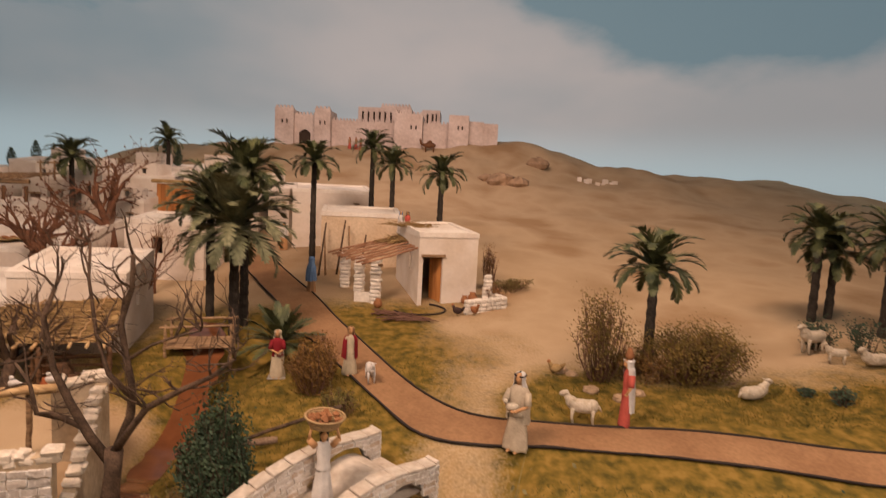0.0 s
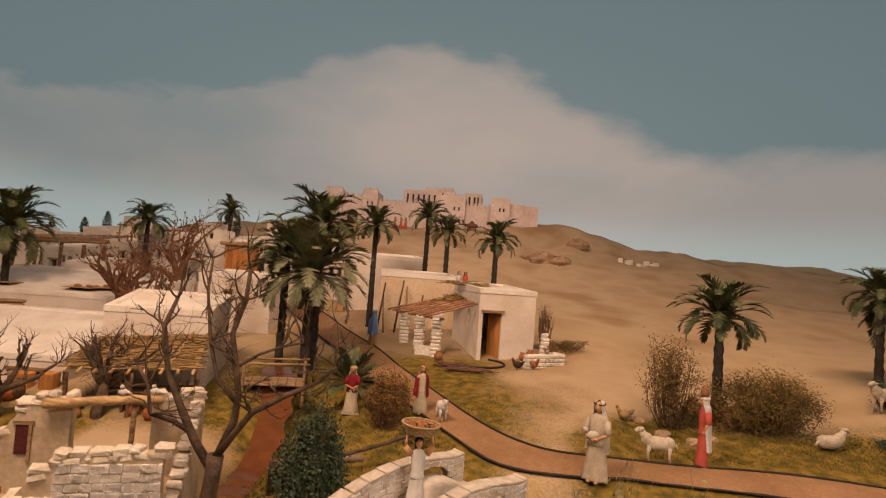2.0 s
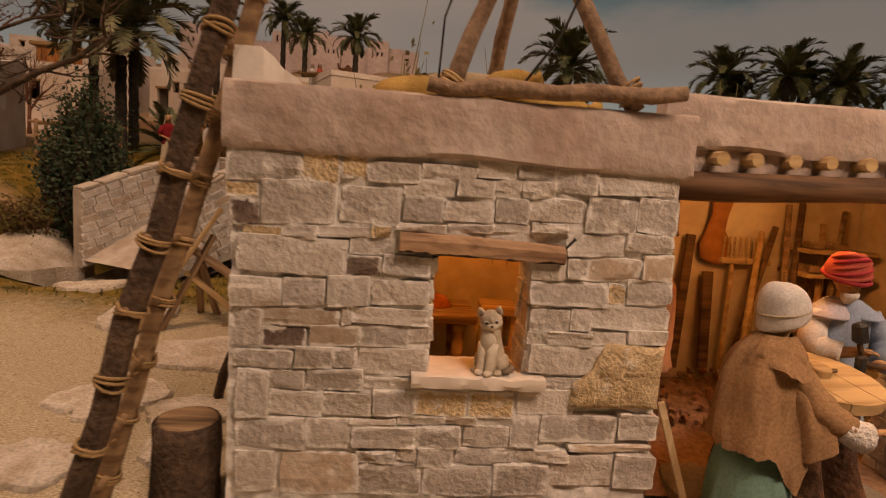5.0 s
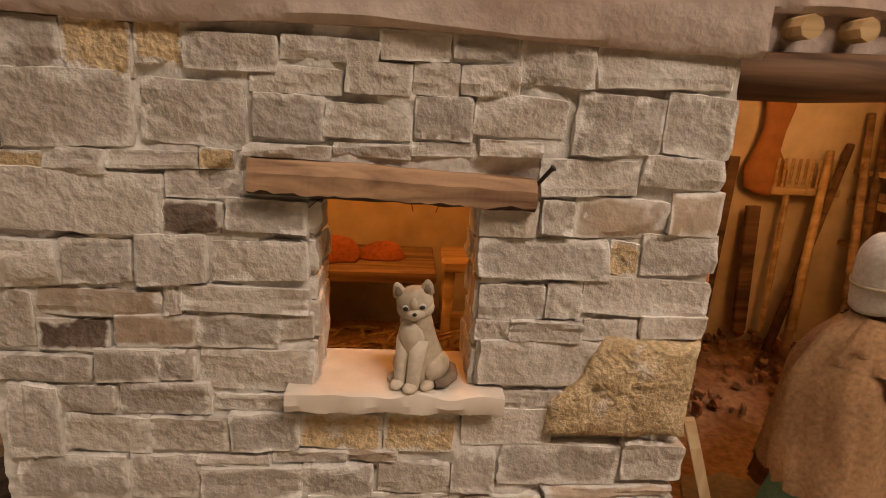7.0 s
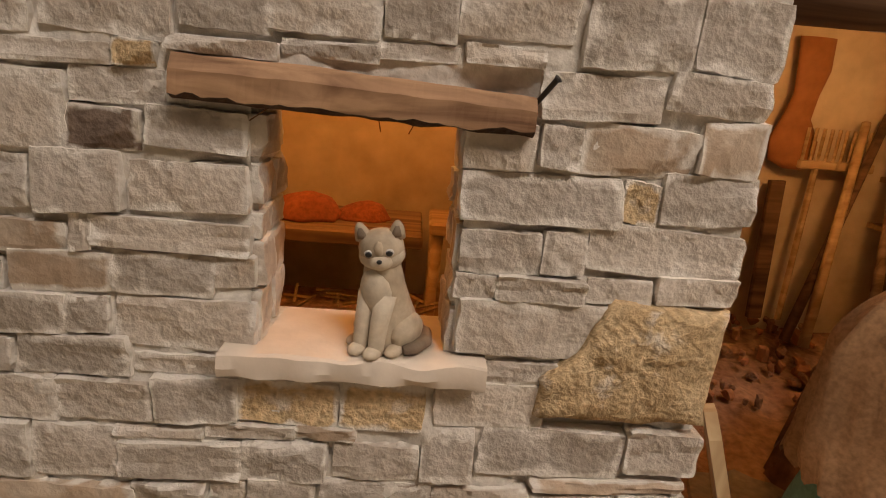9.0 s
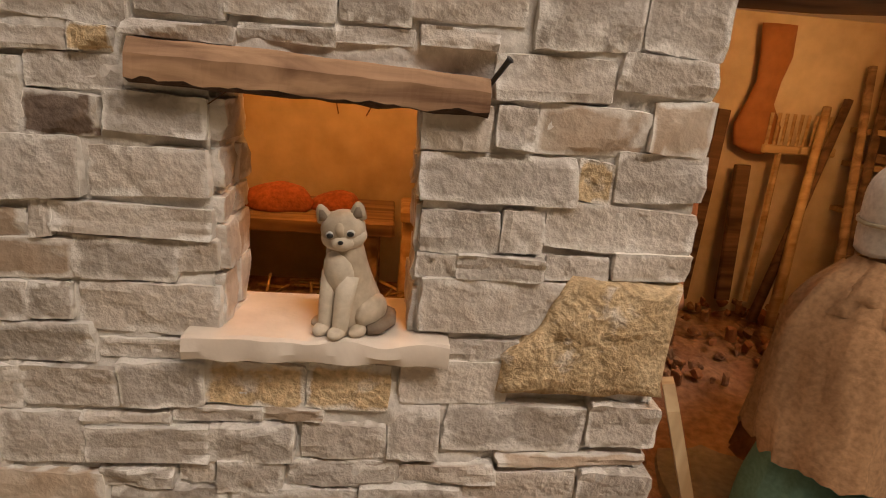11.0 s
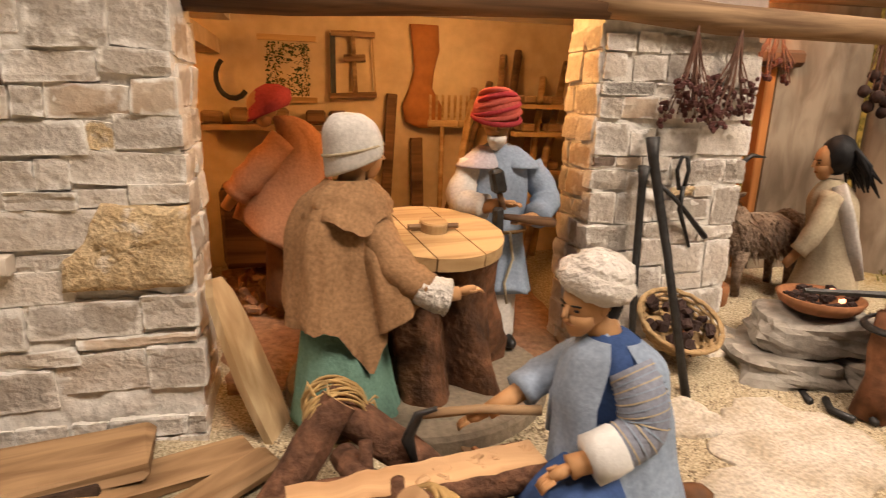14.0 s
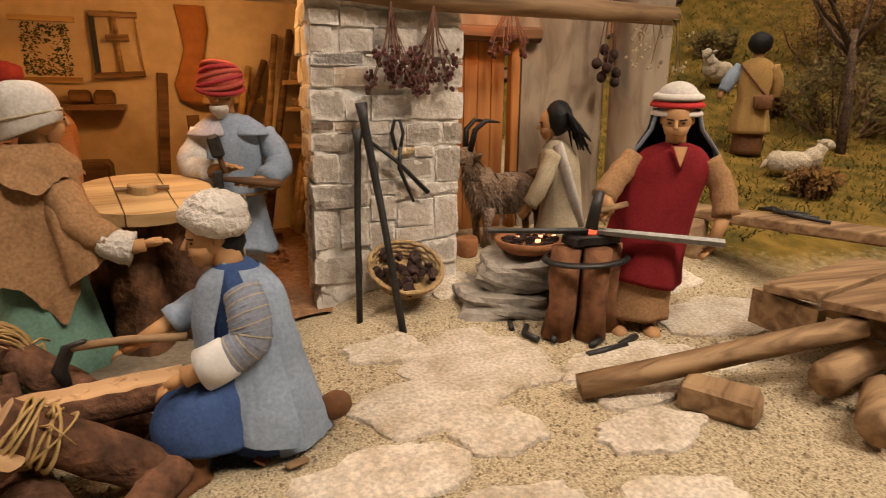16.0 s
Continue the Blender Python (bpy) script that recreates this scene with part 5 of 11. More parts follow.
course(front_wall, FRONT, "303 209 330 224 d; 332 211 367 226 n; 445 212 470 231 n; 473 215 487 231 n; 488 215 531 233 m; 532 217 556 237 m")
course(front_wall, FRONT, "220 182 257 203 n; 259 185 289 205 n; 291 185 322 207 n; 324 188 367 207 n; 445 194 506 212 n; 507 196 520 212 s; 521 198 557 217 n")
course(front_wall, FRONT, "224 150 243 182 n; 245 169 301 182 m; 303 171 310 184 n; 310 173 368 185 n; 446 173 477 191 n; 479 174 495 193 n; 497 177 557 196 n")
course(front_wall, FRONT, "245 152 276 167 d; 279 155 317 169 m; 317 156 354 172 n; 355 159 369 173 n; 446 162 461 172 n; 462 163 497 173 n; 498 164 524 174 n; 525 166 558 176 n")
course(front_wall, FRONT, "225 135 267 149 n; 269 137 298 152 n; 299 139 314 153 n; 316 133 370 155 n; 448 138 510 161 n")
course(front_wall, FRONT, "227 96 250 133 n; 250 119 276 134 n; 278 119 320 136 n; 322 122 356 130 n; 461 126 491 136 n")
course(front_wall, FRONT, "252 98 290 117 n; 292 100 328 118 n; 330 101 362 120 n; 363 101 402 121 s; 404 103 439 122 s; 441 106 489 124 n")
course(front_wall, FRONT, "228 72 279 96 n; 281 74 313 97 n; 314 92 348 97 n; 315 75 364 91 n; 349 94 385 100 n; 365 76 399 93 n; 386 96 411 101 m; 401 77 437 95 n; 439 78 460 103 n; 462 83 525 105 n; 526 87 557 109 n")
course(front_wall, FRONT, "228 36 258 70 n; 260 35 320 71 m; 320 63 349 72 n; 351 64 365 74 n; 366 60 394 74 n; 396 63 443 75 n; 444 66 487 75 n; 488 76 557 82 m")
course(front_wall, FRONT, "321 35 370 62 n; 372 35 426 60 n; 428 37 472 63 n; 473 45 524 72 n; 526 45 559 75 n")
course(pillar_core, PILLAR, "858 270 882 283 n; 884 271 905 284 n; 906 271 933 284 n; 935 272 960 282 n; 962 275 999 282 n")
course(pillar_core, PILLAR, "858 248 876 268 n; 883 248 912 268 n; 914 249 933 269 n; 934 248 966 270 n; 968 247 1001 272 n")
course(pillar_core, PILLAR, "857 238 904 247 g; 906 238 933 247 n; 935 240 966 247 n; 968 241 1000 245 n")
course(pillar_core, PILLAR, "857 220 875 235 n; 877 219 909 236 m; 910 218 932 236 n; 934 217 961 238 n; 963 219 1001 239 n")
course(pillar_core, PILLAR, "855 190 885 215 n; 886 189 908 210 n; 910 189 950 211 n; 951 189 1002 216 n")
course(pillar_core, PILLAR, "856 180 874 188 d; 876 178 898 188 m; 899 177 926 187 n; 928 165 943 187 n; 944 166 980 186 n; 982 166 1001 186 n")
course(pillar_core, PILLAR, "854 161 886 177 n; 887 159 903 176 n; 904 164 926 175 n; 928 155 951 163 s; 953 155 971 164 n; 974 128 1000 163 n")
course(pillar_core, PILLAR, "854 133 877 159 n; 880 132 903 158 n; 906 134 915 152 n; 917 134 971 152 n")
course(pillar_core, PILLAR, "853 108 905 131 n; 908 119 931 132 n; 932 114 961 132 n; 962 116 997 127 n")
course(pillar_core, PILLAR, "853 66 874 107 n; 877 94 905 106 n; 908 94 932 117 n; 934 86 971 111 n; 973 72 997 114 n")
course(pillar_core, PILLAR, "877 69 904 92 n; 906 66 930 92 n; 932 70 972 84 n")
course(pillar_core, PILLAR, "851 34 895 62 n; 897 33 929 64 n; 931 32 954 67 n; 956 46 997 69 n")


def mortar_skin(parent, x0, x1, z0, z1, y, hole=None, step=0.0022):
    """Lime mortar smeared unevenly between the stones, flush in places and cracked open in others."""
    nx_, nz_ = int((x1 - x0) / step), int((z1 - z0) / step)
    vs, fs = [], []
    for j in range(nz_ + 1):
        for i in range(nx_ + 1):
            x, z = x0 + (x1 - x0) * i / nx_, z0 + (z1 - z0) * j / nz_
            d = 0.0022 * noise.noise((x * 60, z * 75, 1.0)) + 0.0012 * noise.noise((x * 220, z * 260, 3.0))
            d += 0.011 * max(0.0, noise.noise((x * 38, z * 52, 8.0)) - 0.10)
            vs.append((x, y + 0.0033 + d, z))
    for j in range(nz_):
        for i in range(nx_):
            x, z = x0 + (x1 - x0) * (i + 0.5) / nx_, z0 + (z1 - z0) * (j + 0.5) / nz_
            if not (hole and hole[0] - 0.001 < x < hole[1] + 0.001 and hole[2] - 0.001 < z < hole[3] + 0.001):
                fs.append((j * (nx_ + 1) + i, j * (nx_ + 1) + i + 1, (j + 1) * (nx_ + 1) + i + 1, (j + 1) * (nx_ + 1) + i))
    return Mesh().add(vs, fs, MORTAR).make("mortar", parent, "rough white lime mortar", smooth=True)


mortar_skin(front_wall, HX0 + 0.003, HX1 - 0.003, -0.01, 0.300, HY, (WX0, WX1, WZ0, WZ1))
mortar_skin(pillar_core, PX0 + 0.003, PX1 - 0.003, 0.0, 0.300, PY)


def random_courses(parent, u0, u1, z0, z1, put, rows, deep=0.008, lo=0.02, hi=0.05):
    """Courses of uneven stones on a side wall; put gives place and turn for (u, z)."""
    z = z0
    hs = [srng.uniform(0.7, 1.3) for _ in range(rows)]
    for hh in hs:
        dz = (z1 - z0) * hh / sum(hs)
        u = u0
        while u < u1 - 0.004:
            w = min(srng.uniform(lo, hi), u1 - u)
            if u1 - u - w < 0.012:
                w = u1 - u
            place, turn = put(u + w / 2, z + dz / 2)
            lay(parent, place, (w - 0.0015, deep, dz - 0.0015), srng.choice("nnnnmn"), turn)
            u += w
        z += dz


random_courses(front_wall, HX0, HX1, -0.005, 0.026, lambda u, z: ((u, HY + 0.004, z), 0), 2)
jamb = Mesh().span(HX1 - 0.04, HX1 - 0.004, HY + 0.045, 0.568, -0.01, 0.30, MORTAR).make("jamb", hut, "stone jamb beside the workshop opening")
random_courses(jamb, HY + 0.008, 0.567, 0.0, 0.275, lambda u, z: ((HX1 - 0.004, u, z), 90), 11, 0.006, 0.025, 0.045)
random_courses(pillar_core, PY + 0.004, 0.612, 0.005, 0.29, lambda u, z: ((PX0 + 0.004, u, z), -90), 13, 0.007, 0.025, 0.045)
random_courses(pillar_core, PY + 0.004, 0.74, 0.02, 0.29, lambda u, z: ((PX1 - 0.004, u, z), 90), 12, 0.006, 0.02, 0.04)
random_courses(front_wall, HY + 0.004, HY + 0.044, WZ0, WZ1 - 0.002, lambda u, z: ((WX0 - 0.001, u, z), 90), 5, 0.007, 0.02, 0.04)
random_courses(front_wall, HY + 0.004, HY + 0.044, WZ0, WZ1 - 0.002, lambda u, z: ((WX1 + 0.001, u, z), -90), 5, 0.007, 0.02, 0.04)
# the big sandy corner stone
m = Mesh()
pts = [(0.509, 0.166), (0.53, 0.165), (0.557, 0.164), (0.556, 0.14), (0.555, 0.114), (0.52, 0.112), (0.484, 0.113), (0.484, 0.130), (0.497, 0.142)]
out = []
for i in range(len(pts)):
    a, c = Vector((*pts[i], 0)), Vector((*pts[(i + 1) % len(pts)], 0))
    out += [a.lerp(c, q / 4) + Vector((srng.uniform(-0.0008, 0.0008), srng.uniform(-0.0008, 0.0008), 0)) for q in range(4)]
n, vs, fs = len(out), [], []
for j, (k, y) in enumerate(((1.0, 0.008), (1.0, 0.001), (0.95, -0.003), (0.8, -0.0045), (0.6, -0.005), (0.38, -0.0055), (0.16, -0.005))):
    for p in out:
        x, z = 0.523 + (p.x - 0.523) * k, 0.138 + (p.y - 0.138) * k
        vs.append((x, HY + y + (0.0045 * noise.noise((x * 140, z * 140, 2)) if j > 1 else 0), z))
vs.append((0.523, HY - 0.005, 0.138))
fs = [(j * n + i, j * n + (i + 1) % n, (j + 1) * n + (i + 1) % n, (j + 1) * n + i)[::-1] for j in range(6) for i in range(n)] + [(6 * n + i, 6 * n + (i + 1) % n, 7 * n)[::-1] for i in range(n)]
m.add(vs, fs, STONE_SAND)
m.make("stone", front_wall, "large sandy yellow corner stone", smooth=True, weld=1e-6)
nail = Mesh().tube([(0.4665, HY + 0.004, 0.2335), (0.4690, HY - 0.004, 0.2400), (0.4725, HY - 0.009, 0.2462), (0.4730, HY - 0.0095, 0.2468)], [0.0008, 0.0010, 0.0011, 0.0017], IRON, 7)
tagged(nail.make("iron_nail", smooth=True), "bent iron nail driven in beside the window lintel", "nail")

# cat figurine on the sill: upright, its rear aslant and its head turned a little aside
m = Mesh()
CAT_PALE = mat("pale_cat_fur", (0.60, 0.525, 0.42), 0.7, 260, 0.14, 0.2, (0.50, 0.42, 0.32), 90)
CAT_DARK = mat("grey_cat_fur", (0.24, 0.18, 0.13), 0.75, 200, 0.25, 0.2)
drape(m, [(0.0, 0.0045, 0.0, 0.0092, 0.0130), (0.0, 0.0045, 0.005, 0.0104, 0.0140), (0.0, 0.0030, 0.012, 0.0098, 0.0122), (0, 0.0004, 0.020, 0.0088, 0.0096), (0, -0.0020, 0.027, 0.0080, 0.0080), (0, -0.0032, 0.032, 0.0074, 0.0073), (0, -0.0038, 0.037, 0.0064, 0.0064)], CATCOAT, 26, 4, 0.05, 1.5, 2.0)
m.ball((0, -0.0070, 0.0240), (0.0066, 0.0048, 0.0110), CAT_PALE, (10, 0, 0), n=16)
h = Mesh()
h.ball((0, 0, 0.0006), (0.0084, 0.0080, 0.0074), CATCOAT, n=20)
h.ball((0, -0.0008, -0.0022), (0.0086, 0.0070, 0.0056), CAT_PALE, n=18)
h.ball((0, -0.0058, -0.0026), (0.0046, 0.0038, 0.0034), CAT_PALE, n=14)
h.ball((0, -0.0050, 0.0016), (0.0026, 0.0034, 0.0040), CATCOAT, (20, 0, 0), n=12)
h.ball((0, -0.0092, -0.0014), (0.0011, 0.0008, 0.0009), BLACK, n=8)
for s in (-1, 1):
    h.loft([(s * 0.0056, 0.0004, 0.0038, 0.0036, 0.0026), (s * 0.0062, 0.0003, 0.0066, 0.0030, 0.0018), (s * 0.0067, 0.0001, 0.0092, 0.0020, 0.0011), (s * 0.0069, 0.0, 0.0108, 0.0008, 0.0005)], CATCOAT, 12)
    h.loft([(s * 0.0060, -0.0018, 0.0052, 0.0020, 0.0010), (s * 0.0064, -0.0014, 0.0072, 0.0015, 0.0007), (s * 0.0067, -0.0010, 0.0090, 0.0007, 0.0004)], CAT_DARK, 10)
    h.ball((s * 0.0037, -0.0070, 0.0012), (0.0017, 0.0011, 0.0014), C_WHITE, n=12)
    h.ball((s * 0.0037, -0.0077, 0.0011), (0.0013, 0.0008, 0.0011), BLACK, n=12)
m.join(h, Matrix.Translation((0.0, -0.0052, 0.0412)) @ Euler((radians(8), radians(-9), radians(26))).to_matrix().to_4x4())
for s in (-1, 1):
    m.tube([(s * 0.0036, -0.0062, 0.024), (s * 0.0034, -0.0092, 0.013), (s * 0.0033, -0.0104, 0.004), (s * 0.0033, -0.0108, 0.001)], [0.0042, 0.0035, 0.0031, 0.0032], CAT_PALE, 12)
    m.ball((s * 0.0034, -0.0128, 0.0022), (0.0033, 0.0044, 0.0026), CAT_PALE, n=12)
    m.ball((s * 0.0082, 0.0030, 0.0072), (0.0050, 0.0095, 0.0076), CATCOAT, n=14)
    m.ball((s * 0.0086, -0.0062, 0.0022), (0.0032, 0.0052, 0.0024), CATCOAT, n=12)
m.tube([(0.004, 0.016, 0.003), (0.011, 0.013, 0.0034), (0.0150, 0.006, 0.0036), (0.0148, -0.001, 0.0034), (0.0120, -0.005, 0.003)], [0.0028, 0.0029, 0.0028, 0.0026, 0.0018], CAT_DARK, 9)
cat = m.make("cat_figurine", smooth=True)
cat.matrix_basis = pose(0.4195, 0.4995, 0.1366, 0, 0, -30) @ Matrix.Diagonal((1.06, 1.06, 1.03, 1))
tagged(cat, "painted clay cat figurine sitting upright on the window sill", "cat figurine")

# inside of the hut: a rough table heaped with reddish cloth, a stool beside it, straw on the floor
table = group_of("hut_table", "rough dark table inside the hut", "table")
Mesh().chip((0.345, 0.735, 0.128), (0.185, 0.085, 0.012), WOOD_RAW, rng, 0.15, 0.08).make("tabletop", table)
for x in (0.268, 0.418):
    for y in (0.705, 0.765):
        Mesh().tube([(x, y, 0.0), (x + 0.002, y, 0.06), (x, y, 0.124)], [0.008, 0.007, 0.008], WOOD_RAW, 8, rough=0.05, rng=rng).make("leg", table, smooth=True)
Mesh().tube([(0.262, 0.705, 0.05), (0.424, 0.706, 0.054)], 0.005, WOOD_RAW, 7).make("stretcher", table, smooth=True)
RED_RAG = mat("reddish_rag", (0.42, 0.13, 0.05), 0.95, 300, 0.3, 0.5, (0.30, 0.09, 0.035), 40)
for x, y, rx, rz, rag in ((0.345, 0.725, 0.030, 0.020, RED_RAG), (0.298, 0.730, 0.026, 0.012, CLAY), (0.390, 0.735, 0.022, 0.014, RED_RAG), (0.270, 0.720, 0.014, 0.010, STRAW)):
    m = Mesh()
    drape(m, [(0, 0, 0, rx, rx * 0.7), (0, 0, rz * 0.4, rx * 0.85, rx * 0.6), (0.003, 0, rz * 0.8, rx * 0.55, rx * 0.4), (0.004, 0, rz, rx * 0.12, rx * 0.1)], rag, 28, 3, 0.35, 1.8, x * 40)
    ob = m.make("folded_cloth", smooth=True)
    ob.location = (x, y, 0.1345)
    tagged(ob, "crumpled reddish cloth heaped on the hut's table", "cloth", "cloth heaps")
stool = group_of("stool", "plain wooden stool standing beside the hut's table", "stool", (0.463, 0.705, 0.0))
Mesh().chip((0, 0, 0.142), (0.042, 0.05, 0.010), WOOD_PALE, rng, 0.15, 0.06).make("seat", stool)
for x in (-0.015, 0.015):
    for y in (-0.018, 0.018):
        Mesh().tube([(x * 1.2, y * 1.2, 0), (x, y, 0.138)], 0.0045, WOOD_PALE, 7).make("leg", stool, smooth=True)
Mesh().chip((0, -0.018, 0.085), (0.030, 0.006, 0.034), WOOD_PALE, rng, 0.15, 0.06).make("apron", stool)
m = Mesh()
for i in range(160):
    x, y, a = rng.uniform(0.26, 0.47), rng.uniform(0.55, 0.72), rng.uniform(0, 3.14)
    z = 0.072 + rng.uniform(0, 0.012)
    m.tube([(x - 0.012 * math.cos(a), y - 0.012 * math.sin(a), z), (x + 0.012 * math.cos(a), y + 0.012 * math.sin(a), z + rng.uniform(-0.006, 0.006))], 0.0012, STRAW, 3, False)
m.span(0.235, 0.525, 0.54, 0.74, 0.0, 0.071, EARTH_RED)
tagged(m.make("straw_bed"), "bed of straw on the raised earth floor of the hut", "straw", kind="stuff")
for i, (x, z) in enumerate(((0.315, 0.245), (0.350, 0.258), (0.375, 0.250), (0.455, 0.262))):
    o = Mesh().tube([(x, 0.788, 0.30), (x + 0.002, 0.787, (z + 0.30) / 2), (x + 0.004, 0.786, z)], [0.0022, 0.0030, 0.0036], TWIG, 6).make("hanging_tool")
    tagged(o, "dark wooden tool hanging on the hut's back wall", "tool", "hanging tools")
for x, dx in ((0.378, -0.010), (0.412, 0.002), (0.428, -0.004)):
    o = Mesh().tube([(x, 0.494, 0.2315), (x + dx * 0.5, 0.492, 0.2275), (x + dx, 0.490, 0.2235)], 0.0003, TWIG, 4).make("hanging_twig")
    tagged(o, "thin dry twig hanging under the window lintel", "twig", "hanging twigs")


# ---------------- workshop ----------------
def rod(name, label, category, pts, radii, material, n=8, rough=0.05, group=""):
    ob = Mesh().tube(pts, radii, material, n, True, 1.0, rough, rng).make(name, smooth=True)
    return tagged(ob, label, category, group)


def stick_block(name, label, category, c, size, material, rot=(0, 0, 0), cut=0.12, jit=0.04, group="", parent=None):
    m = Mesh().chip((0, 0, 0), size, material, rng, cut, jit)
    ob = m.make(name, parent)
    ob.matrix_basis = pose(*c, *rot)
    return tagged(ob, label, category, group) if parent is None else ob


# packed earth floor of the workshop, reddish under the lamp
m = Mesh()
n = 22
vs = [(0.53 + 0.34 * i / n, 0.545 + 0.285 * j / n, 0.008 + 0.005 * noise.noise((i * 0.6, j * 0.6, 3)) + 0.034 * j / n) for j in range(n + 1) for i in range(n + 1)]
m.add(vs, [(j * (n + 1) + i, j * (n + 1) + i + 1, (j + 1) * (n + 1) + i + 1, (j + 1) * (n + 1) + i) for j in range(n) for i in range(n)], EARTH_RED)
tagged(m.make("workshop_floor", smooth=True), "reddish packed earth floor of the workshop", "floor", kind="structure")
m = Mesh()
for _ in range(170):
    x, y = rng.uniform(0.56, 0.84), rng.uniform(0.66, 0.81)
    s = rng.uniform(0.003, 0.009)
    m.chip((x, y, 0.012 + 0.034 * (y - 0.545) / 0.285 + rng.uniform(0, 0.010)), (s * 1.6, s, s * 0.7), EARTH_RED if rng.random() < 0.6 else CLAY, rng, 0.25, 0.2, (rng.uniform(0, 90), rng.uniform(0, 90), rng.uniform(0, 90)))
tagged(m.make("wood_chips"), "litter of reddish wood chips on the workshop floor", "wood chips", kind="stuff")
# round stone slab in front of the workshop
m = Mesh().loft([(0.712, 0.548, z, 0.106 * k, 0.100 * k) for z, k in ((-0.012, 1.0), (0.010, 1.0), (0.014, 0.985), (0.014, 0.05))], mat("worn_slab", (0.27, 0.215, 0.155), 0.85, 200, 0.25, 0.6, (0.20, 0.155, 0.11), 18), 48)
tagged(m.make("round_slab", smooth=False), "round grey stone slab under the wheel maker's block", "stone slab")

# stump with the wooden wheel on it
block = group_of("chopping_block", "gnarled dark tree stump used as a work table", "tree stump", (0.722, 0.552, 0.012))
m = Mesh()
n, vs, fs = 72, [], []
for i, (z, r) in enumerate(((0, 0.056), (0.02, 0.053), (0.045, 0.049), (0.07, 0.046), (0.095, 0.046), (0.112, 0.047))):
    for j in range(n):
        a = 2 * math.pi * j / n
        k = 1 + 0.18 * math.sin(a * 6 + i * 0.55) * (1.1 - z * 4) + 0.11 * math.sin(a * 11 + i * 1.1) + 0.14 * noise.noise((math.cos(a) * 2, math.sin(a) * 2, z * 22))
        vs.append((r * k * math.cos(a), r * k * math.sin(a), z))
fs = [(i * n + j, i * n + (j + 1) % n, (i + 1) * n + (j + 1) % n, (i + 1) * n + j) for i in range(5) for j in range(n)] + [tuple(range(5 * n, 6 * n))]
m.add(vs, fs, mat("stump_wood", (0.19, 0.085, 0.042), 0.7, 120, 0.45, 0.9, (0.055, 0.026, 0.014), 34, bump_dist=0.004))
m.make("stump", block, smooth=True)
wheel = group_of("cart_wheel", "pale wooden disc wheel with a hub lying on the stump", "wheel", (0.716, 0.527, 0.1275), 12)
wheel.matrix_basis = wheel.matrix_basis @ pose(0, 0, 0, 9, 0, 0)
for i, (u0, u1) in enumerate(((-0.052, -0.019), (-0.018, 0.017), (0.018, 0.052))):
    m, k = Mesh(), 12
    lo, hi = [], []
    for t in np.linspace(u0, u1, k):
        w = math.sqrt(max(0.0001, 0.0525 ** 2 - t * t))
        lo.append((t, -w))
        hi.append((t, w))
    out = lo + hi[::-1]
    c = len(out)
    m.add([(x, y, 0) for x, y in out] + [(x, y, 0.0095) for x, y in out], [tuple(range(c))[::-1], tuple(range(c, 2 * c))] + [(a, (a + 1) % c, c + (a + 1) % c, c + a) for a in range(c)], WOOD_PALE)
    m.make("plank", wheel)
Mesh().loft([(0, 0, z, r, r) for z, r in ((0.009, 0.0105), (0.016, 0.0105), (0.017, 0.0095), (0.017, 0.002))], WOOD_PALE, 18).make("hub", wheel)
Mesh().tube([(-0.019, 0.002, 0.0125), (0.019, -0.002, 0.0125)], 0.0022, WOOD_RAW, 6).make("hub_pin", wheel)

# wheelwright with the brown cape, his back half turned
m = Mesh()
bx, by = 0.648, 0.498
drape(m, [(bx + 0.002, by, 0.012, 0.038, 0.036), (bx + 0.001, by, 0.030, 0.035, 0.033), (bx, by, 0.065, 0.030, 0.028), (bx, by, 0.095, 0.026, 0.022), (bx, by, 0.12, 0.021, 0.017), (bx, by, 0.15, 0.017, 0.014)], C_TEAL, 48, 5, 0.20, 2.2, 3.0)


def cape_hem(a):
    d = abs((a - 292 + 180) % 360 - 180)
    e = abs((a + 180) % 360 - 180)
    return -0.030 * max(0, 1 - d / 34) + 0.028 * max(0, 1 - e / 60) + 0.005 * noise.noise((a * 0.09, 2.0, 1.0)) + 0.003 * noise.noise((a * 0.35, 5.0, 1.0))


drape(m, [(bx + 0.001, by - 0.002, 0.086, 0.0385, 0.034), (bx + 0.001, by - 0.001, 0.104, 0.0365, 0.032), (bx + 0.001, by, 0.126, 0.0345, 0.029), (bx + 0.001, by, 0.150, 0.0315, 0.025), (bx + 0.002, by, 0.166, 0.025, 0.020), (bx + 0.003, by + 0.001, 0.176, 0.015, 0.014)], C_TAN, 72, 6, 0.30, 2.8, 8.0, 0, 360, cape_hem, False, 0.6)
drape(m, [(bx + 0.004, by - 0.004, 0.156, 0.029, 0.028), (bx + 0.004, by - 0.003, 0.168, 0.024, 0.022), (bx + 0.005, by, 0.179, 0.014, 0.014)], C_TAN, 44, 5, 0.34, 2.0, 5.0, 150, 395, lambda a: -0.010 * max(0, 1 - abs(a - 285) / 34) + 0.003 * noise.noise((a * 0.2, 1, 1)), False, 0.4)
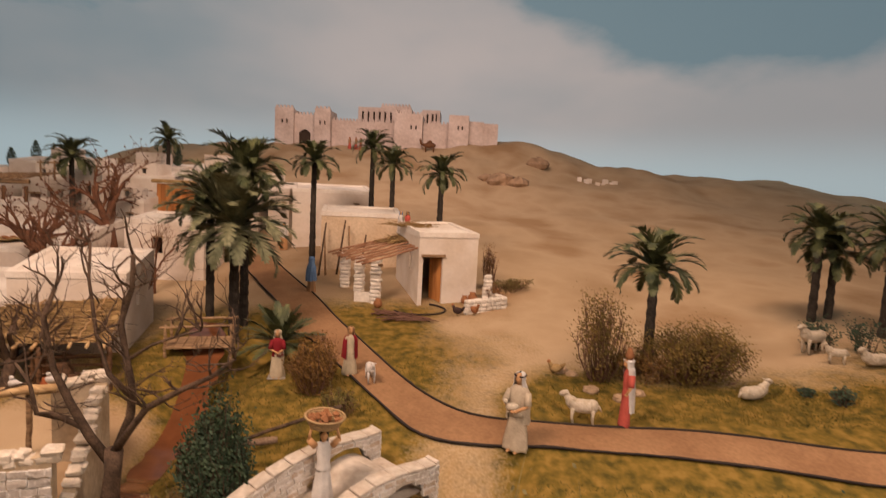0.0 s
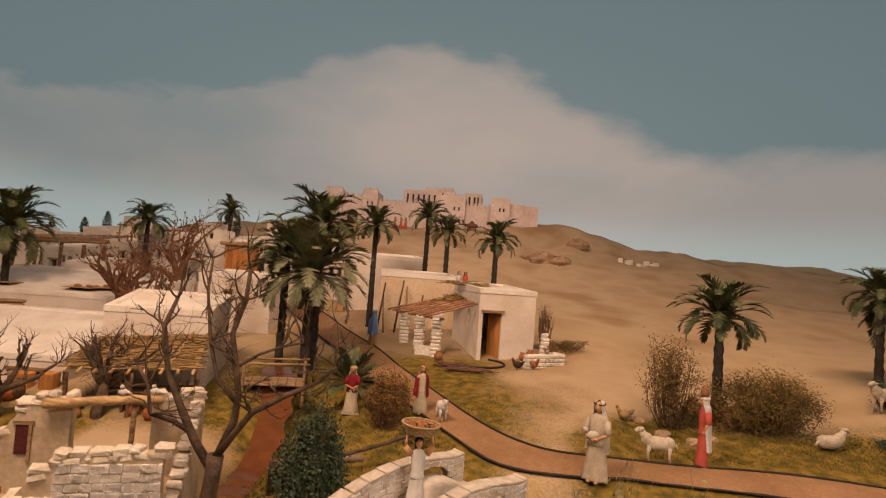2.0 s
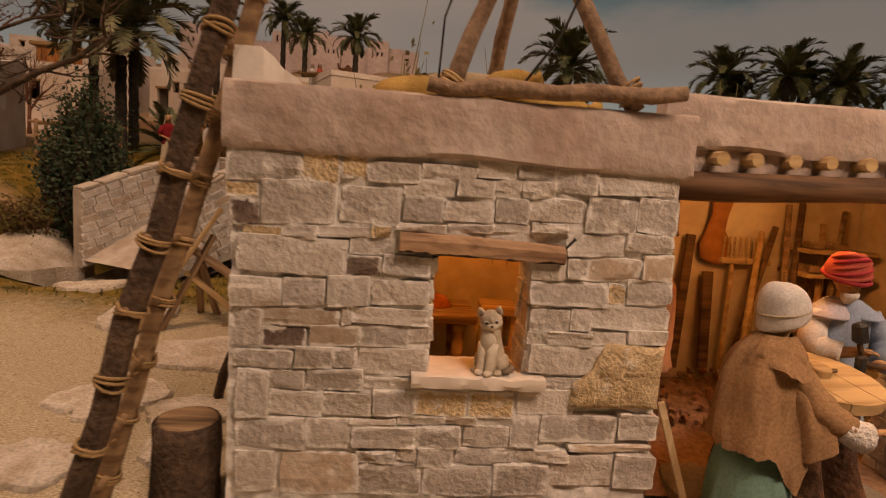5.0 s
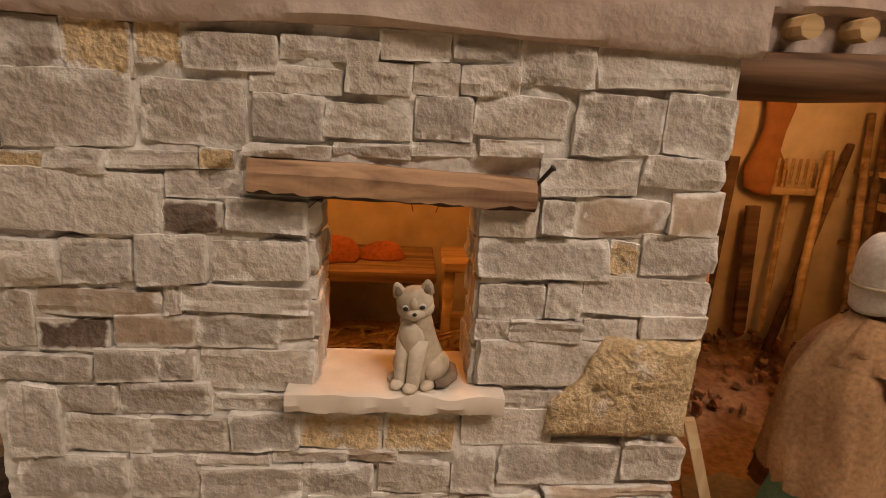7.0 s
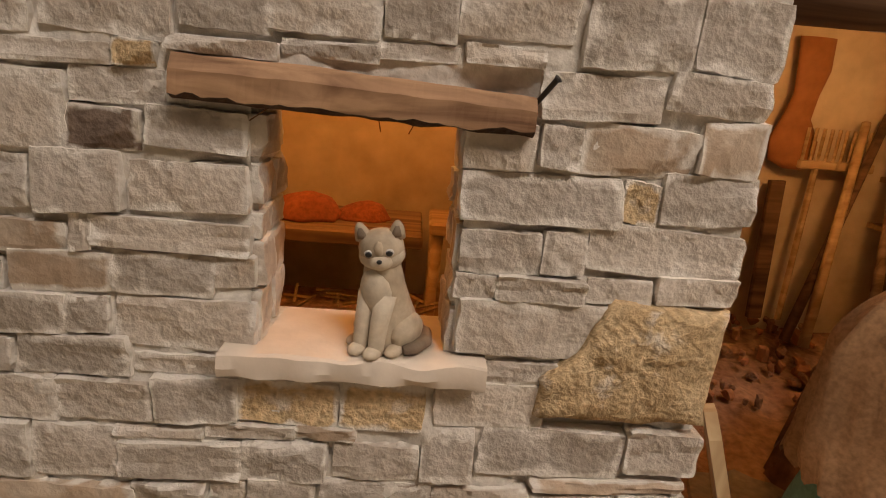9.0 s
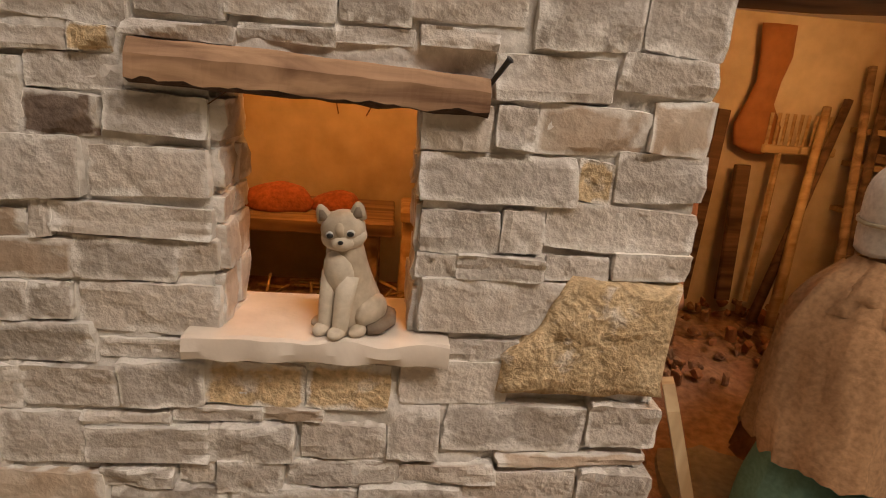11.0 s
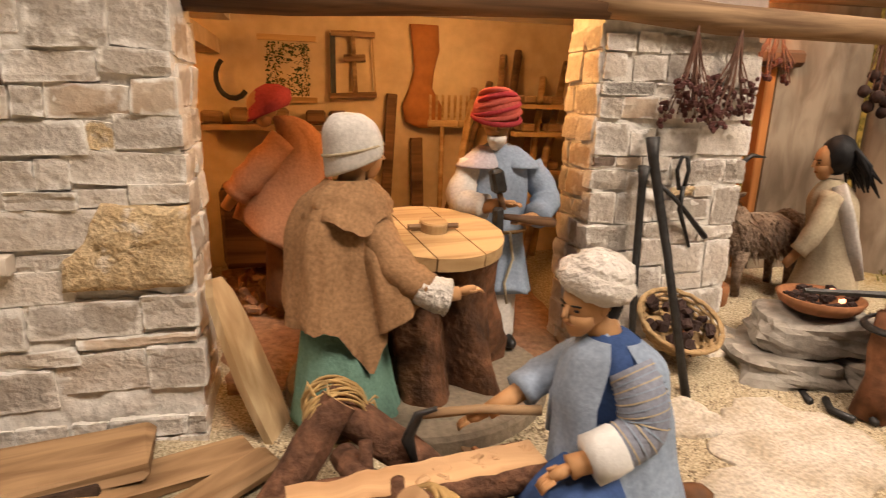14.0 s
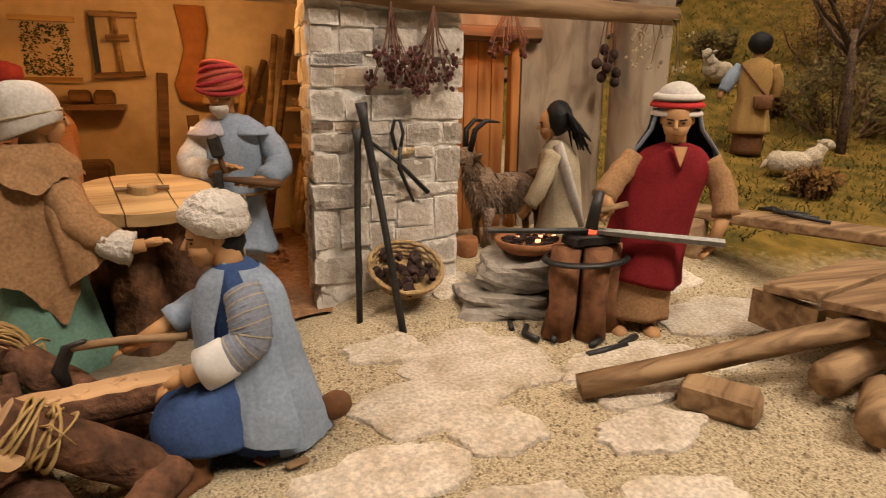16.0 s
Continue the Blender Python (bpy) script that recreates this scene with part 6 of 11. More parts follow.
drape(m, [(bx + 0.034, by - 0.022, 0.092, 0.018, 0.017), (bx + 0.032, by - 0.020, 0.112, 0.017, 0.016), (bx + 0.026, by - 0.014, 0.130, 0.015, 0.016), (bx + 0.018, by - 0.006, 0.15, 0.012, 0.013)], C_TAN, 36, 5, 0.30, 1.8, 2.0, 0, 360, lambda a: 0.004 * noise.noise((a * 0.2, 1, 1)) + 0.012 * math.cos(math.radians(a)), False, 0.5)
sleeve_tube(m, [(bx + 0.020, by - 0.010, 0.146), (bx + 0.036, by - 0.026, 0.122), (bx + 0.052, by - 0.034, 0.112)], [0.013, 0.0125, 0.0115], C_TAN)
sleeve_tube(m, [(bx + 0.042, by - 0.030, 0.117), (bx + 0.054, by - 0.035, 0.110), (bx + 0.064, by - 0.036, 0.107)], [0.0105, 0.0115, 0.0125], C_FLEECE, 14, 1.0, 0.05)
m.tube([(bx + 0.060, by - 0.036, 0.108), (bx + 0.072, by - 0.035, 0.109)], [0.0055, 0.0048], SKIN, 8)
hand(m, (bx + 0.076, by - 0.034, 0.110), (0.95, 0.2, 0.1), 0.008)
m.tube([(bx + 0.005, by + 0.002, 0.166), (bx + 0.010, by + 0.002, 0.190)], [0.0095, 0.0085], SKIN, 10)
face(m, (bx + 0.014, by + 0.003, 0.194), 0.0165, 118, 4)
hat = [(0.009, 0.0, 0.187, 0.0185, 0.0178), (0.009, 0.0, 0.1935, 0.0192, 0.0185), (0.008, 0.0, 0.203, 0.0188, 0.0182), (0.006, 0.0, 0.2125, 0.0165, 0.016), (0.0045, 0.0, 0.219, 0.010, 0.010), (0.004, 0.0, 0.2205, 0.003, 0.003)]
drape(m, [(bx + q[0], by + q[1], q[2], q[3], q[4]) for q in hat], C_WHITE, 30, 4, 0.07, 1.8, 1.0, 0, 360, lambda a: 0.007 * math.cos(math.radians(a)), True, 0.2)
m.tube([(bx + 0.0085 + 0.0192 * math.cos(t), by + 0.0185 * math.sin(t), 0.1975 + 0.004 * math.cos(t)) for t in np.linspace(0, 6.2832, 30)], 0.0011, C_CREAM, 5, False)
stand(m, (bx, by, 0.012), "wheelwright figurine in a teal robe, brown cape and white cap")

# bearded wheelwright with the coral turban
m = Mesh()
bx, by = 0.790, 0.592
drape(m, [(bx, by, 0.022, 0.019, 0.017), (bx, by, 0.05, 0.0195, 0.017), (bx, by, 0.10, 0.02, 0.017)], C_WHITE, 36, 4, 0.16, 4.5, 1.0)
drape(m, [(bx + 0.001, by, 0.068, 0.032, 0.027), (bx, by, 0.085, 0.028, 0.024), (bx - 0.001, by, 0.115, 0.0235, 0.019), (bx - 0.002, by, 0.135, 0.0245, 0.019), (bx - 0.003, by - 0.001, 0.165, 0.0265, 0.019), (bx - 0.003, by - 0.001, 0.186, 0.022, 0.016), (bx - 0.004, by - 0.002, 0.195, 0.010, 0.010)], C_BLUE, 44, 5, 0.16, 2.0, 4.0, 0, 360, lambda a: 0.004 * math.sin(math.radians(a * 3)), True)
for s, q in ((-1, C_WHITE), (1, C_BLUE)):
    drape(m, [(bx - 0.003 + s * 0.017, by - 0.002, 0.176, 0.020, 0.021), (bx - 0.003 + s * 0.013, by - 0.001, 0.184, 0.0165, 0.017), (bx - 0.003 + s * 0.007, by, 0.193, 0.010, 0.011)], cloth("lilac_cloth", (0.47, 0.43, 0.47)) if s < 0 else C_BLUE, 30, 4, 0.10, 1.4, 2.0 + s, 0, 360, None, True)
    sleeve_tube(m, [(bx + s * 0.026, by - 0.001, 0.178), (bx + s * 0.038, by - 0.012, 0.150), (bx + s * 0.022, by - 0.030, 0.146 if s < 0 else 0.136)], [0.0105, 0.0125, 0.0105], q, 14, s + 2.0, 0.16)
    m.tube([(bx + s * 0.024, by - 0.028, 0.146 if s < 0 else 0.136), (bx + s * 0.008, by - 0.037, 0.150 if s < 0 else 0.136)], [0.006, 0.005], SKIN, 8)
    hand(m, (bx + s * 0.006, by - 0.038, 0.150 if s < 0 else 0.136), (-s * 0.6, -0.5, 0.1), 0.0072)
    m.ball((bx + s * 0.010, by - 0.016, 0.021), (0.006, 0.013, 0.006), BLACK, n=10)
m.tube([(bx + 0.0238 * math.cos(t), by + 0.0198 * math.sin(t), 0.122) for t in np.linspace(0, 6.2832, 26)], 0.0017, ROPE, 5, False)
m.tube([(bx + 0.004, by - 0.020, 0.122), (bx + 0.006, by - 0.025, 0.10), (bx - 0.002, by - 0.029, 0.080), (bx + 0.001, by - 0.030, 0.062)], 0.0014, C_CREAM, 5)
m.tube([(bx - 0.004, by - 0.002, 0.186), (bx - 0.006, by - 0.006, 0.204)], [0.008, 0.0075], SKIN, 8)
face(m, (bx - 0.008, by - 0.008, 0.211), 0.0155, -18, 10, C_WHITE)
drape(m, [(bx - 0.008, by - 0.005, 0.2135, 0.0165, 0.0180), (bx - 0.008, by - 0.005, 0.220, 0.0192, 0.0205), (bx - 0.007, by - 0.004, 0.229, 0.0185, 0.0195), (bx - 0.007, by - 0.004, 0.238, 0.012, 0.013), (bx - 0.007, by - 0.004, 0.241, 0.003, 0.003)], C_CORAL, 32, 4, 0.08, 1.5, 6.0, 0, 360, None, True, 0.2)
for i in range(6):
    m.tube([(bx - 0.008 + 0.0193 * math.cos(t) * (1 - 0.012 * i * i), by - 0.005 + 0.0205 * math.sin(t) * (1 - 0.012 * i * i), 0.2165 + 0.0034 * i + 0.005 * math.sin(t + i * 0.7)) for t in np.linspace(0, 6.2832, 26)], 0.0023, C_CORAL if i % 2 else cloth("crimson_cloth", (0.42, 0.05, 0.06)), 5, False)
stand(m, (bx, by, 0.020), "bearded wheelwright figurine in a pale blue robe and coral turban")
mallet = group_of("mallet", "black iron-headed mallet held over the wheel", "mallet", (0.779, 0.550, 0.150))
Mesh().tube([(0.0, 0, -0.004), (-0.004, 0.002, 0.012)], [0.0028, 0.0024], WOOD_DARK, 7).make("handle", mallet, smooth=True)
Mesh().chip((-0.006, 0.0, 0.019), (0.011, 0.012, 0.019), IRON, rng, 0.2, 0.05, (0, -14, 0)).make("head", mallet)
chisel = group_of("chisel", "dark wooden-handled chisel held level over the wheel", "chisel", (0.800, 0.548, 0.138))
Mesh().tube([(-0.024, -0.004, 0.004), (0.0, 0, 0.0), (0.024, 0.003, -0.004)], [0.0022, 0.0036, 0.0042], WOOD_DARK, 8).make("handle", chisel, smooth=True)
Mesh().chip((-0.027, -0.004, 0.000), (0.008, 0.008, 0.022), IRON, rng, 0.2, 0.05).make("blade", chisel)

# bending figurine with the red headscarf
m = Mesh()
ORANGE = cloth("orange_cloth", (0.46, 0.22, 0.12))
bx, by = 0.618, 0.672
drape(m, [(bx, by, 0.036, 0.030, 0.026), (bx, by, 0.07, 0.029, 0.025), (bx, by, 0.11, 0.028, 0.024)], C_LEATHER, 36, 4, 0.16, 2.0, 2.0)
drape(m, [(bx - 0.008, by - 0.004, 0.100, 0.048, 0.034), (bx - 0.006, by - 0.004, 0.125, 0.043, 0.033), (bx + 0.002, by - 0.004, 0.155, 0.035, 0.030), (bx + 0.008, by - 0.003, 0.185, 0.026, 0.024), (bx + 0.002, by - 0.004, 0.203, 0.018, 0.018), (bx - 0.008, by - 0.008, 0.212, 0.010, 0.010)], ORANGE, 48, 5, 0.26, 1.6, 7.0, 0, 360, lambda a: 0.030 * max(0, math.cos(math.radians(a - 185))) - 0.008, True, 0.5)
sleeve_tube(m, [(bx - 0.008, by - 0.016, 0.190), (bx - 0.032, by - 0.024, 0.165), (bx - 0.050, by - 0.020, 0.145)], [0.013, 0.014, 0.013], ORANGE, 14, 1.0, 0.14)
m.tube([(bx - 0.050, by - 0.020, 0.146), (bx - 0.060, by - 0.018, 0.132)], [0.006, 0.005], SKIN, 7)
face(m, (bx - 0.024, by - 0.012, 0.219), 0.0155, -70, 28)
drape(m, [(bx - 0.020, by - 0.008, 0.214, 0.0185, 0.0185), (bx - 0.019, by - 0.008, 0.223, 0.0195, 0.0195), (bx - 0.017, by - 0.007, 0.233, 0.016, 0.016), (bx - 0.016, by - 0.007, 0.239, 0.005, 0.005)], cloth("crimson_scarf", (0.42, 0.07, 0.09)), 30, 4, 0.14, 1.5, 3.0, 0, 360, lambda a: 0.008 * math.cos(math.radians(a)), True, 0.2)
stand(m, (bx, by, 0.034), "bending figurine in an orange robe and crimson headscarf")

# tools on the back wall
before = set(scene.objects)
pic = group_of("wall_window", "small square window with a garden view in the back wall", "window")
# the hazy light outside is put into the pane's colour
Mesh().span(0.586, 0.637, 0.826, 0.829, 0.228, 0.288, mat("painted_garden_light", (0.22, 0.27, 0.20), 0.7, 90, 0.4, 0.0, (0.07, 0.11, 0.07), 60)).make("pane", pic, "pane coloured like pale hazy garden light")
m, q = Mesh(), random.Random(31)
for i in range(1700):
    x, z, s, a = q.uniform(0.588, 0.635), 0.230 + 0.056 * q.random() ** 1.2, q.uniform(0.0009, 0.0026), q.uniform(0, 6.28)
    if math.hypot(x - 0.609, (z - 0.258) * 0.8) < 0.008 * q.uniform(0.4, 1.2):
        continue
    y = q.uniform(0.8225, 0.8255)
    m.add([(x + s * math.cos(a), y, z + s * math.sin(a)), (x - 0.45 * s * math.sin(a), y, z + 0.45 * s * math.cos(a)), (x - s * math.cos(a), y, z - s * math.sin(a)), (x + 0.45 * s * math.sin(a), y - 0.0004, z - 0.45 * s * math.cos(a))], [(0, 1, 2, 3)], LEAF_GREEN if i % 3 else LEAF_OLIVE)
tagged(m.make("foliage", pic), "garden leaves beyond the pane", kind="stuff")
for a in ((0.580, 0.643, 0.288, 0.294), (0.580, 0.643, 0.222, 0.228)):
    Mesh().span(a[0], a[1], 0.818, 0.829, a[2], a[3], WOOD_PALE).make("frame_bar", pic)
saw = group_of("frame_saw", "wooden frame saw hanging on the workshop wall", "saw", (0.683, 0.815, 0.264))
for p, q, r in (((-0.024, 0, 0.034), (0.025, 0, 0.034), 0.0035), ((-0.026, 0, -0.034), (0.027, 0, -0.031), 0.0035), ((0.0, 0, 0.038), (0.003, 0, -0.033), 0.0028), ((-0.010, 0, 0.008), (0.014, 0, 0.009), 0.004)):
    Mesh().tube([p, q], r, WOOD_RAW, 6).make("bar", saw)
Mesh().span(-0.025, -0.019, -0.001, 0.001, -0.033, 0.034, IRON).make("blade", saw)
Mesh().tube([(0.022, 0, 0.034), (0.026, 0, -0.032)], 0.001, ROPE, 4).make("cord", saw)
m = Mesh().loft([(0.762 + dx, 0.815, z, rx, 0.005) for z, rx, dx in ((0.196, 0.008, 0.006), (0.203, 0.022, 0.004), (0.222, 0.024, 0.002), (0.242, 0.014, 0), (0.262, 0.012, 0.004), (0.285, 0.016, 0.006), (0.312, 0.017, 0.003))], mat("hide", (0.40, 0.155, 0.05), 0.7, 80, 0.2, 0.3), 14)
tagged(m.make("leather_apron", smooth=True), "tan leather apron hanging on the workshop wall", "apron")
for x0, z0, x1, z1, w in ((0.715, 0.05, 0.728, 0.235, 0.012), (0.76, 0.05, 0.757, 0.185, 0.014)):
    o = stick_block("board", "dark upright board leaning on the back wall", "board", ((x0 + x1) / 2, 0.808, (z0 + z1) / 2), (w, 0.006, z1 - z0), WOOD_DARK, (-4, math.degrees(math.atan2(x1 - x0, z1 - z0)), 0), group="boards")
for x in (0.785, 0.822):
    fork = group_of("wooden_rake", "pale wooden rake standing against the wall", "rake", (x, 0.803, 0.05), 0, "rakes")
    Mesh().tube([(0, 0, 0), (0.003, 0.006, 0.15)], 0.003, WOOD_PALE, 6).make("handle", fork)
    Mesh().chip((0.003, 0.006, 0.152), (0.036, 0.006, 0.008), WOOD_PALE, rng).make("head", fork)
    for k in range(5):
        Mesh().tube([(-0.012 + 0.0075 * k, 0.006, 0.155), (-0.012 + 0.0075 * k, 0.006, 0.185)], 0.0016, WOOD_PALE, 5).make("tooth", fork)
for i in range(9):
    x = 0.945 - i * 0.014 + rng.uniform(-0.003, 0.003)
    lean = rng.uniform(0.03, 0.08)
    rod("pole", "rough pole leaning in the workshop corner", "pole", [(x - lean, 0.72 + rng.uniform(0, 0.05), 0.045), (x + rng.uniform(-0.006, 0.004), 0.812, rng.uniform(0.2, 0.31))], [0.005, 0.0042], rng.choice((WOOD_RAW, WOOD_PALE, WOOD_DARK)), 6, group="poles")
shelf = group_of("tool_shelf", "short dark shelf with wooden moulds on the back wall", "shelf", (0, 0, 0))
Mesh().span(0.515, 0.685, 0.79, 0.83, 0.192, 0.198, WOOD_RAW).make("board", shelf)
for i, x in enumerate((0.53, 0.56, 0.60, 0.64, 0.665)):
    Mesh().chip((x, 0.808, 0.205 + 0.002 * (i % 2)), (0.022, 0.018, 0.014 + 0.004 * (i % 3)), rng.choice((WOOD_DARK, WOOD_RAW, CLAY)), rng).make("mould", shelf)
shelf = group_of("tool_shelf", "short shelf with planes beside the pillar", "shelf", (0, 0, 0))
for z in (0.145, 0.19, 0.222):
    Mesh().span(0.865, 0.962, 0.765, 0.83, z, z + 0.005, WOOD_PALE).make("board", shelf)
    for k in range(2):
        Mesh().chip((0.885 + 0.034 * k, 0.79, z + 0.010), (0.016, 0.03, 0.010), WOOD_RAW, rng).make("plane", shelf)
m = Mesh().tube([(0.553 + 0.017 * math.cos(a), 0.812, 0.247 + 0.022 * math.sin(a)) for a in np.linspace(2.2, 5.6, 10)], 0.003, IRON, 6)
tagged(m.make("sickle", smooth=True), "dark iron sickle on the back wall", "sickle")
stick_block("tool_bench", "dark wooden bench along the back wall", "bench", (0.60, 0.79, 0.09), (0.13, 0.05, 0.09), WOOD_DARK)
# the wall stands nearer the street than the shelves were drawn for: bring all that hangs on it forward
NEARER = Matrix.Translation((0.67, 0.10, 0.226)) @ Matrix.Diagonal((0.958, 0.958, 0.958, 1)) @ Matrix.Translation((-0.67, -0.10, -0.226))
for ob in [o for o in scene.objects if o not in before and o.parent is None]:
    ob.matrix_basis = NEARER @ ob.matrix_basis

# leaning slab of wood at the hut's corner
m = Mesh()
foot, head, wide, across = Vector((0.600, 0.497, -0.002)), Vector((0.564, 0.505, 0.112)), Vector((0.33, 0.94, 0.0)), Vector((0.88, -0.31, 0.28)) * 0.0055
out = [(-0.015, 0.0), (0.018, 0.01), (0.0205, 0.22), (0.019, 0.48), (0.0165, 0.72), (0.012, 0.90), (0.005, 1.0), (-0.006, 1.015), (-0.013, 0.93), (-0.0175, 0.70), (-0.0195, 0.42), (-0.018, 0.20)]
c = len(out)
vs = [foot.lerp(head, t) + wide * w - foot for w, t in out]
m.add(vs + [p + across for p in vs], [tuple(range(c)), tuple(range(c, 2 * c))[::-1]] + [(a, c + a, c + (a + 1) % c, (a + 1) % c) for a in range(c)], wood("split_wood", (0.56, 0.41, 0.24), (0.34, 0.215, 0.105), 60, axis="Z", stretch=0.10))
ob = m.make("wood_slab", weld=1e-6)
ob.location = foot
tagged(ob, "split pale wood slab leaning against the hut's corner", "wood slab")
# split wood and bowl before the hut
HEWN_OLD = wood("aged_split_wood", (0.33, 0.205, 0.105), (0.17, 0.095, 0.045), 80, stretch=0.12)
for c, size, rot, stuff in (((0.455, 0.455, 0.016), (0.15, 0.05, 0.014), (4, -3, 8), HEWN_OLD), ((0.445, 0.438, 0.008), (0.13, 0.03, 0.012), (3, -2, 9), CHARRED), ((0.535, 0.452, 0.008), (0.11, 0.028, 0.010), (8, 4, 24), HEWN_OLD), ((0.43, 0.425, 0.006), (0.12, 0.022, 0.010), (0, 3, 4), WOOD_RAW), ((0.56, 0.425, 0.006), (0.10, 0.022, 0.008), (5, -4, 38), HEWN_OLD)):
    stick_block("split_log", "split firewood lying before the hut", "firewood", c, size, stuff, rot, 0.3, 0.2, "firewood")
m = Mesh().loft([(0, 0, z, r, r * 0.8) for z, r in ((0, 0.012), (0.006, 0.019), (0.013, 0.021), (0.017, 0.018))], WOOD_DARK, 16)
ob = m.make("clay_bowl", smooth=True)
ob.location = (0.412, 0.462, 0.026)
tagged(ob, "brown clay bowl lying on the firewood", "bowl", "clay bowls")

# the wood chopper, on one knee, in a tabard over a navy shirt
m = Mesh()
drape(m, [(0.004, 0.004, 0.004, 0.036, 0.034), (0.004, 0.003, 0.03, 0.032, 0.028), (0.002, 0.0, 0.06, 0.026, 0.023), (-0.006, 0.0, 0.09, 0.0255, 0.020), (-0.013, 0.0, 0.112, 0.022, 0.017), (-0.018, 0.0, 0.124, 0.010, 0.010)], C_NAVY, 40, 4, 0.10, 2.0, 3.0)
drape(m, [(-0.020, -0.034, 0.020, 0.033, 0.024), (-0.020, -0.034, 0.032, 0.031, 0.024), (-0.018, -0.032, 0.046, 0.026, 0.021), (-0.014, -0.028, 0.055, 0.018, 0.016), (-0.006, -0.016, 0.064, 0.012, 0.012)], C_NAVY, 48, 5, 0.10, 2.0, 5.0)
drape(m, [(-0.004, 0.006, 0.003, 0.036, 0.030), (-0.004, 0.005, 0.03, 0.033, 0.026), (-0.002, 0.0, 0.06, 0.025, 0.021)], C_NAVY, 40, 4, 0.14, 2.0, 7.0)
drape(m, [(0.012, -0.008, 0.014, 0.034, 0.034), (0.010, -0.008, 0.034, 0.031, 0.031), (0.006, -0.006, 0.056, 0.027, 0.026), (0.003, -0.004, 0.076, 0.024, 0.021)], C_BLUE, 40, 5, 0.10, 2.2, 2.5, 228, 330, lambda a: 0.008 * math.cos(math.radians(a - 228)), False, 0.7)
drape(m, [(0.008, 0.006, 0.004, 0.035, 0.036), (0.007, 0.004, 0.022, 0.033, 0.033), (0.004, 0.002, 0.05, 0.029, 0.027), (-0.001, 0.0, 0.082, 0.0275, 0.0225), (-0.010, 0.0, 0.108, 0.0255, 0.0195), (-0.016, 0.0, 0.121, 0.014, 0.013)], C_BLUE, 44, 5, 0.17, 1.9, 1.5, -62, 75, None, False, 0.7)
drape(m, [(-0.010, -0.002, 0.006, 0.030, 0.044), (-0.010, -0.001, 0.03, 0.028, 0.036), (-0.010, 0.0, 0.06, 0.0265, 0.029), (-0.011, 0.0, 0.088, 0.0275, 0.0245), (-0.013, 0.0, 0.110, 0.0250, 0.0205), (-0.017, 0.0, 0.1215, 0.014, 0.0135)], C_BLUE, 44, 5, 0.13, 1.8, 4.5, 105, 268, lambda a: 0.010 * math.cos(math.radians(a - 180)), False, 0.7)
for s in (-1, 1):
    m.tube([(-0.020, s * 0.008, 0.1245), (-0.031, s * 0.011, 0.110), (-0.037, s * 0.006, 0.085), (-0.038, s * 0.004, 0.060)], [0.0022, 0.0026, 0.0024, 0.002], C_BLUE, 7, True, 0.5)
m.tube([(-0.018, 0.0, 0.116), (-0.027, 0.0, 0.133)], [0.009, 0.0085], SKIN, 10)
face(m, (-0.033, -0.002, 0.1375), 0.0165, -44, 6)
m.ball((-0.0265, 0.0045, 0.1360), (0.0125, 0.0125, 0.0115), HAIR, (0, 10, 0), n=14, rough=0.05)
m.ball((-0.030, 0.0, 0.1515), (0.0215, 0.0205, 0.0125), C_FLEECE, (0, 14, 0), n=26, rough=0.05, rng=random.Random(4))
m.ball((-0.027, 0.0, 0.1575), (0.0175, 0.0170, 0.0110), C_FLEECE, (0, 10, 0), n=22, rough=0.06, rng=random.Random(5))
shoulder, elbow, wrist = (-0.004, -0.014, 0.110), (0.011, -0.025, 0.083), (-0.004, -0.034, 0.071)
sleeve_tube(m, [shoulder, (0.006, -0.021, 0.098), elbow, wrist], [0.0105, 0.0118, 0.0122, 0.0112], C_STRIPE, 22, 1.0, 0.02)
arm = spline([(*shoulder, 0.0108), (0.006, -0.021, 0.098, 0.0121), (*elbow, 0.0126), (*wrist, 0.0116)], 5)
for i in range(1, 14):
    a, c = Vector(arm[i][:3]), Vector(arm[i + 1][:3])
    d = (c - a).normalized()
    m.tube([a - d * 0.0004, a + d * 0.0004], arm[i][3] * 1.012, C_CREAM if i % 2 else C_BLUE, 22, False)
LINEN = cloth("white_linen", (0.66, 0.645, 0.63), 0.06)
m.tube([(0.001, -0.031, 0.0745), (0.0, -0.0315, 0.074), (-0.007, -0.0355, 0.0700), (-0.0135, -0.0385, 0.0672), (-0.014, -0.0385, 0.067), (-0.010, -0.0365, 0.0685)], [0.0120, 0.0134, 0.0136, 0.0138, 0.0122, 0.0105], LINEN, 24, True, 0.95, 0.012, random.Random(2))
m.tube([(-0.008, -0.036, 0.068), (-0.019, -0.041, 0.0655), (-0.023, -0.043, 0.064)], [0.0062, 0.0060, 0.0066], SKIN, 10)
hand(m, (-0.025, -0.0445, 0.0630), (-0.75, -0.45, -0.40), 0.0092)
sleeve_tube(m, [(-0.022, 0.014, 0.108), (-0.042, 0.010, 0.090), (-0.056, -0.002, 0.080)], [0.012, 0.0115, 0.0105], C_BLUE, 14, 3.0, 0.10)
m.tube([(-0.054, -0.001, 0.081), (-0.072, -0.012, 0.069)], [0.0062, 0.0052], SKIN, 8)
hand(m, (-0.076, -0.014, 0.067), (-0.8, -0.3, -0.3), 0.0082)
sleeve_tube(m, [(-0.022, -0.048, -0.004), (-0.024, -0.046, 0.012), (-0.024, -0.042, 0.026)], [0.0118, 0.0112, 0.0118], C_LEATHER, 14, 1.0, 0.14)
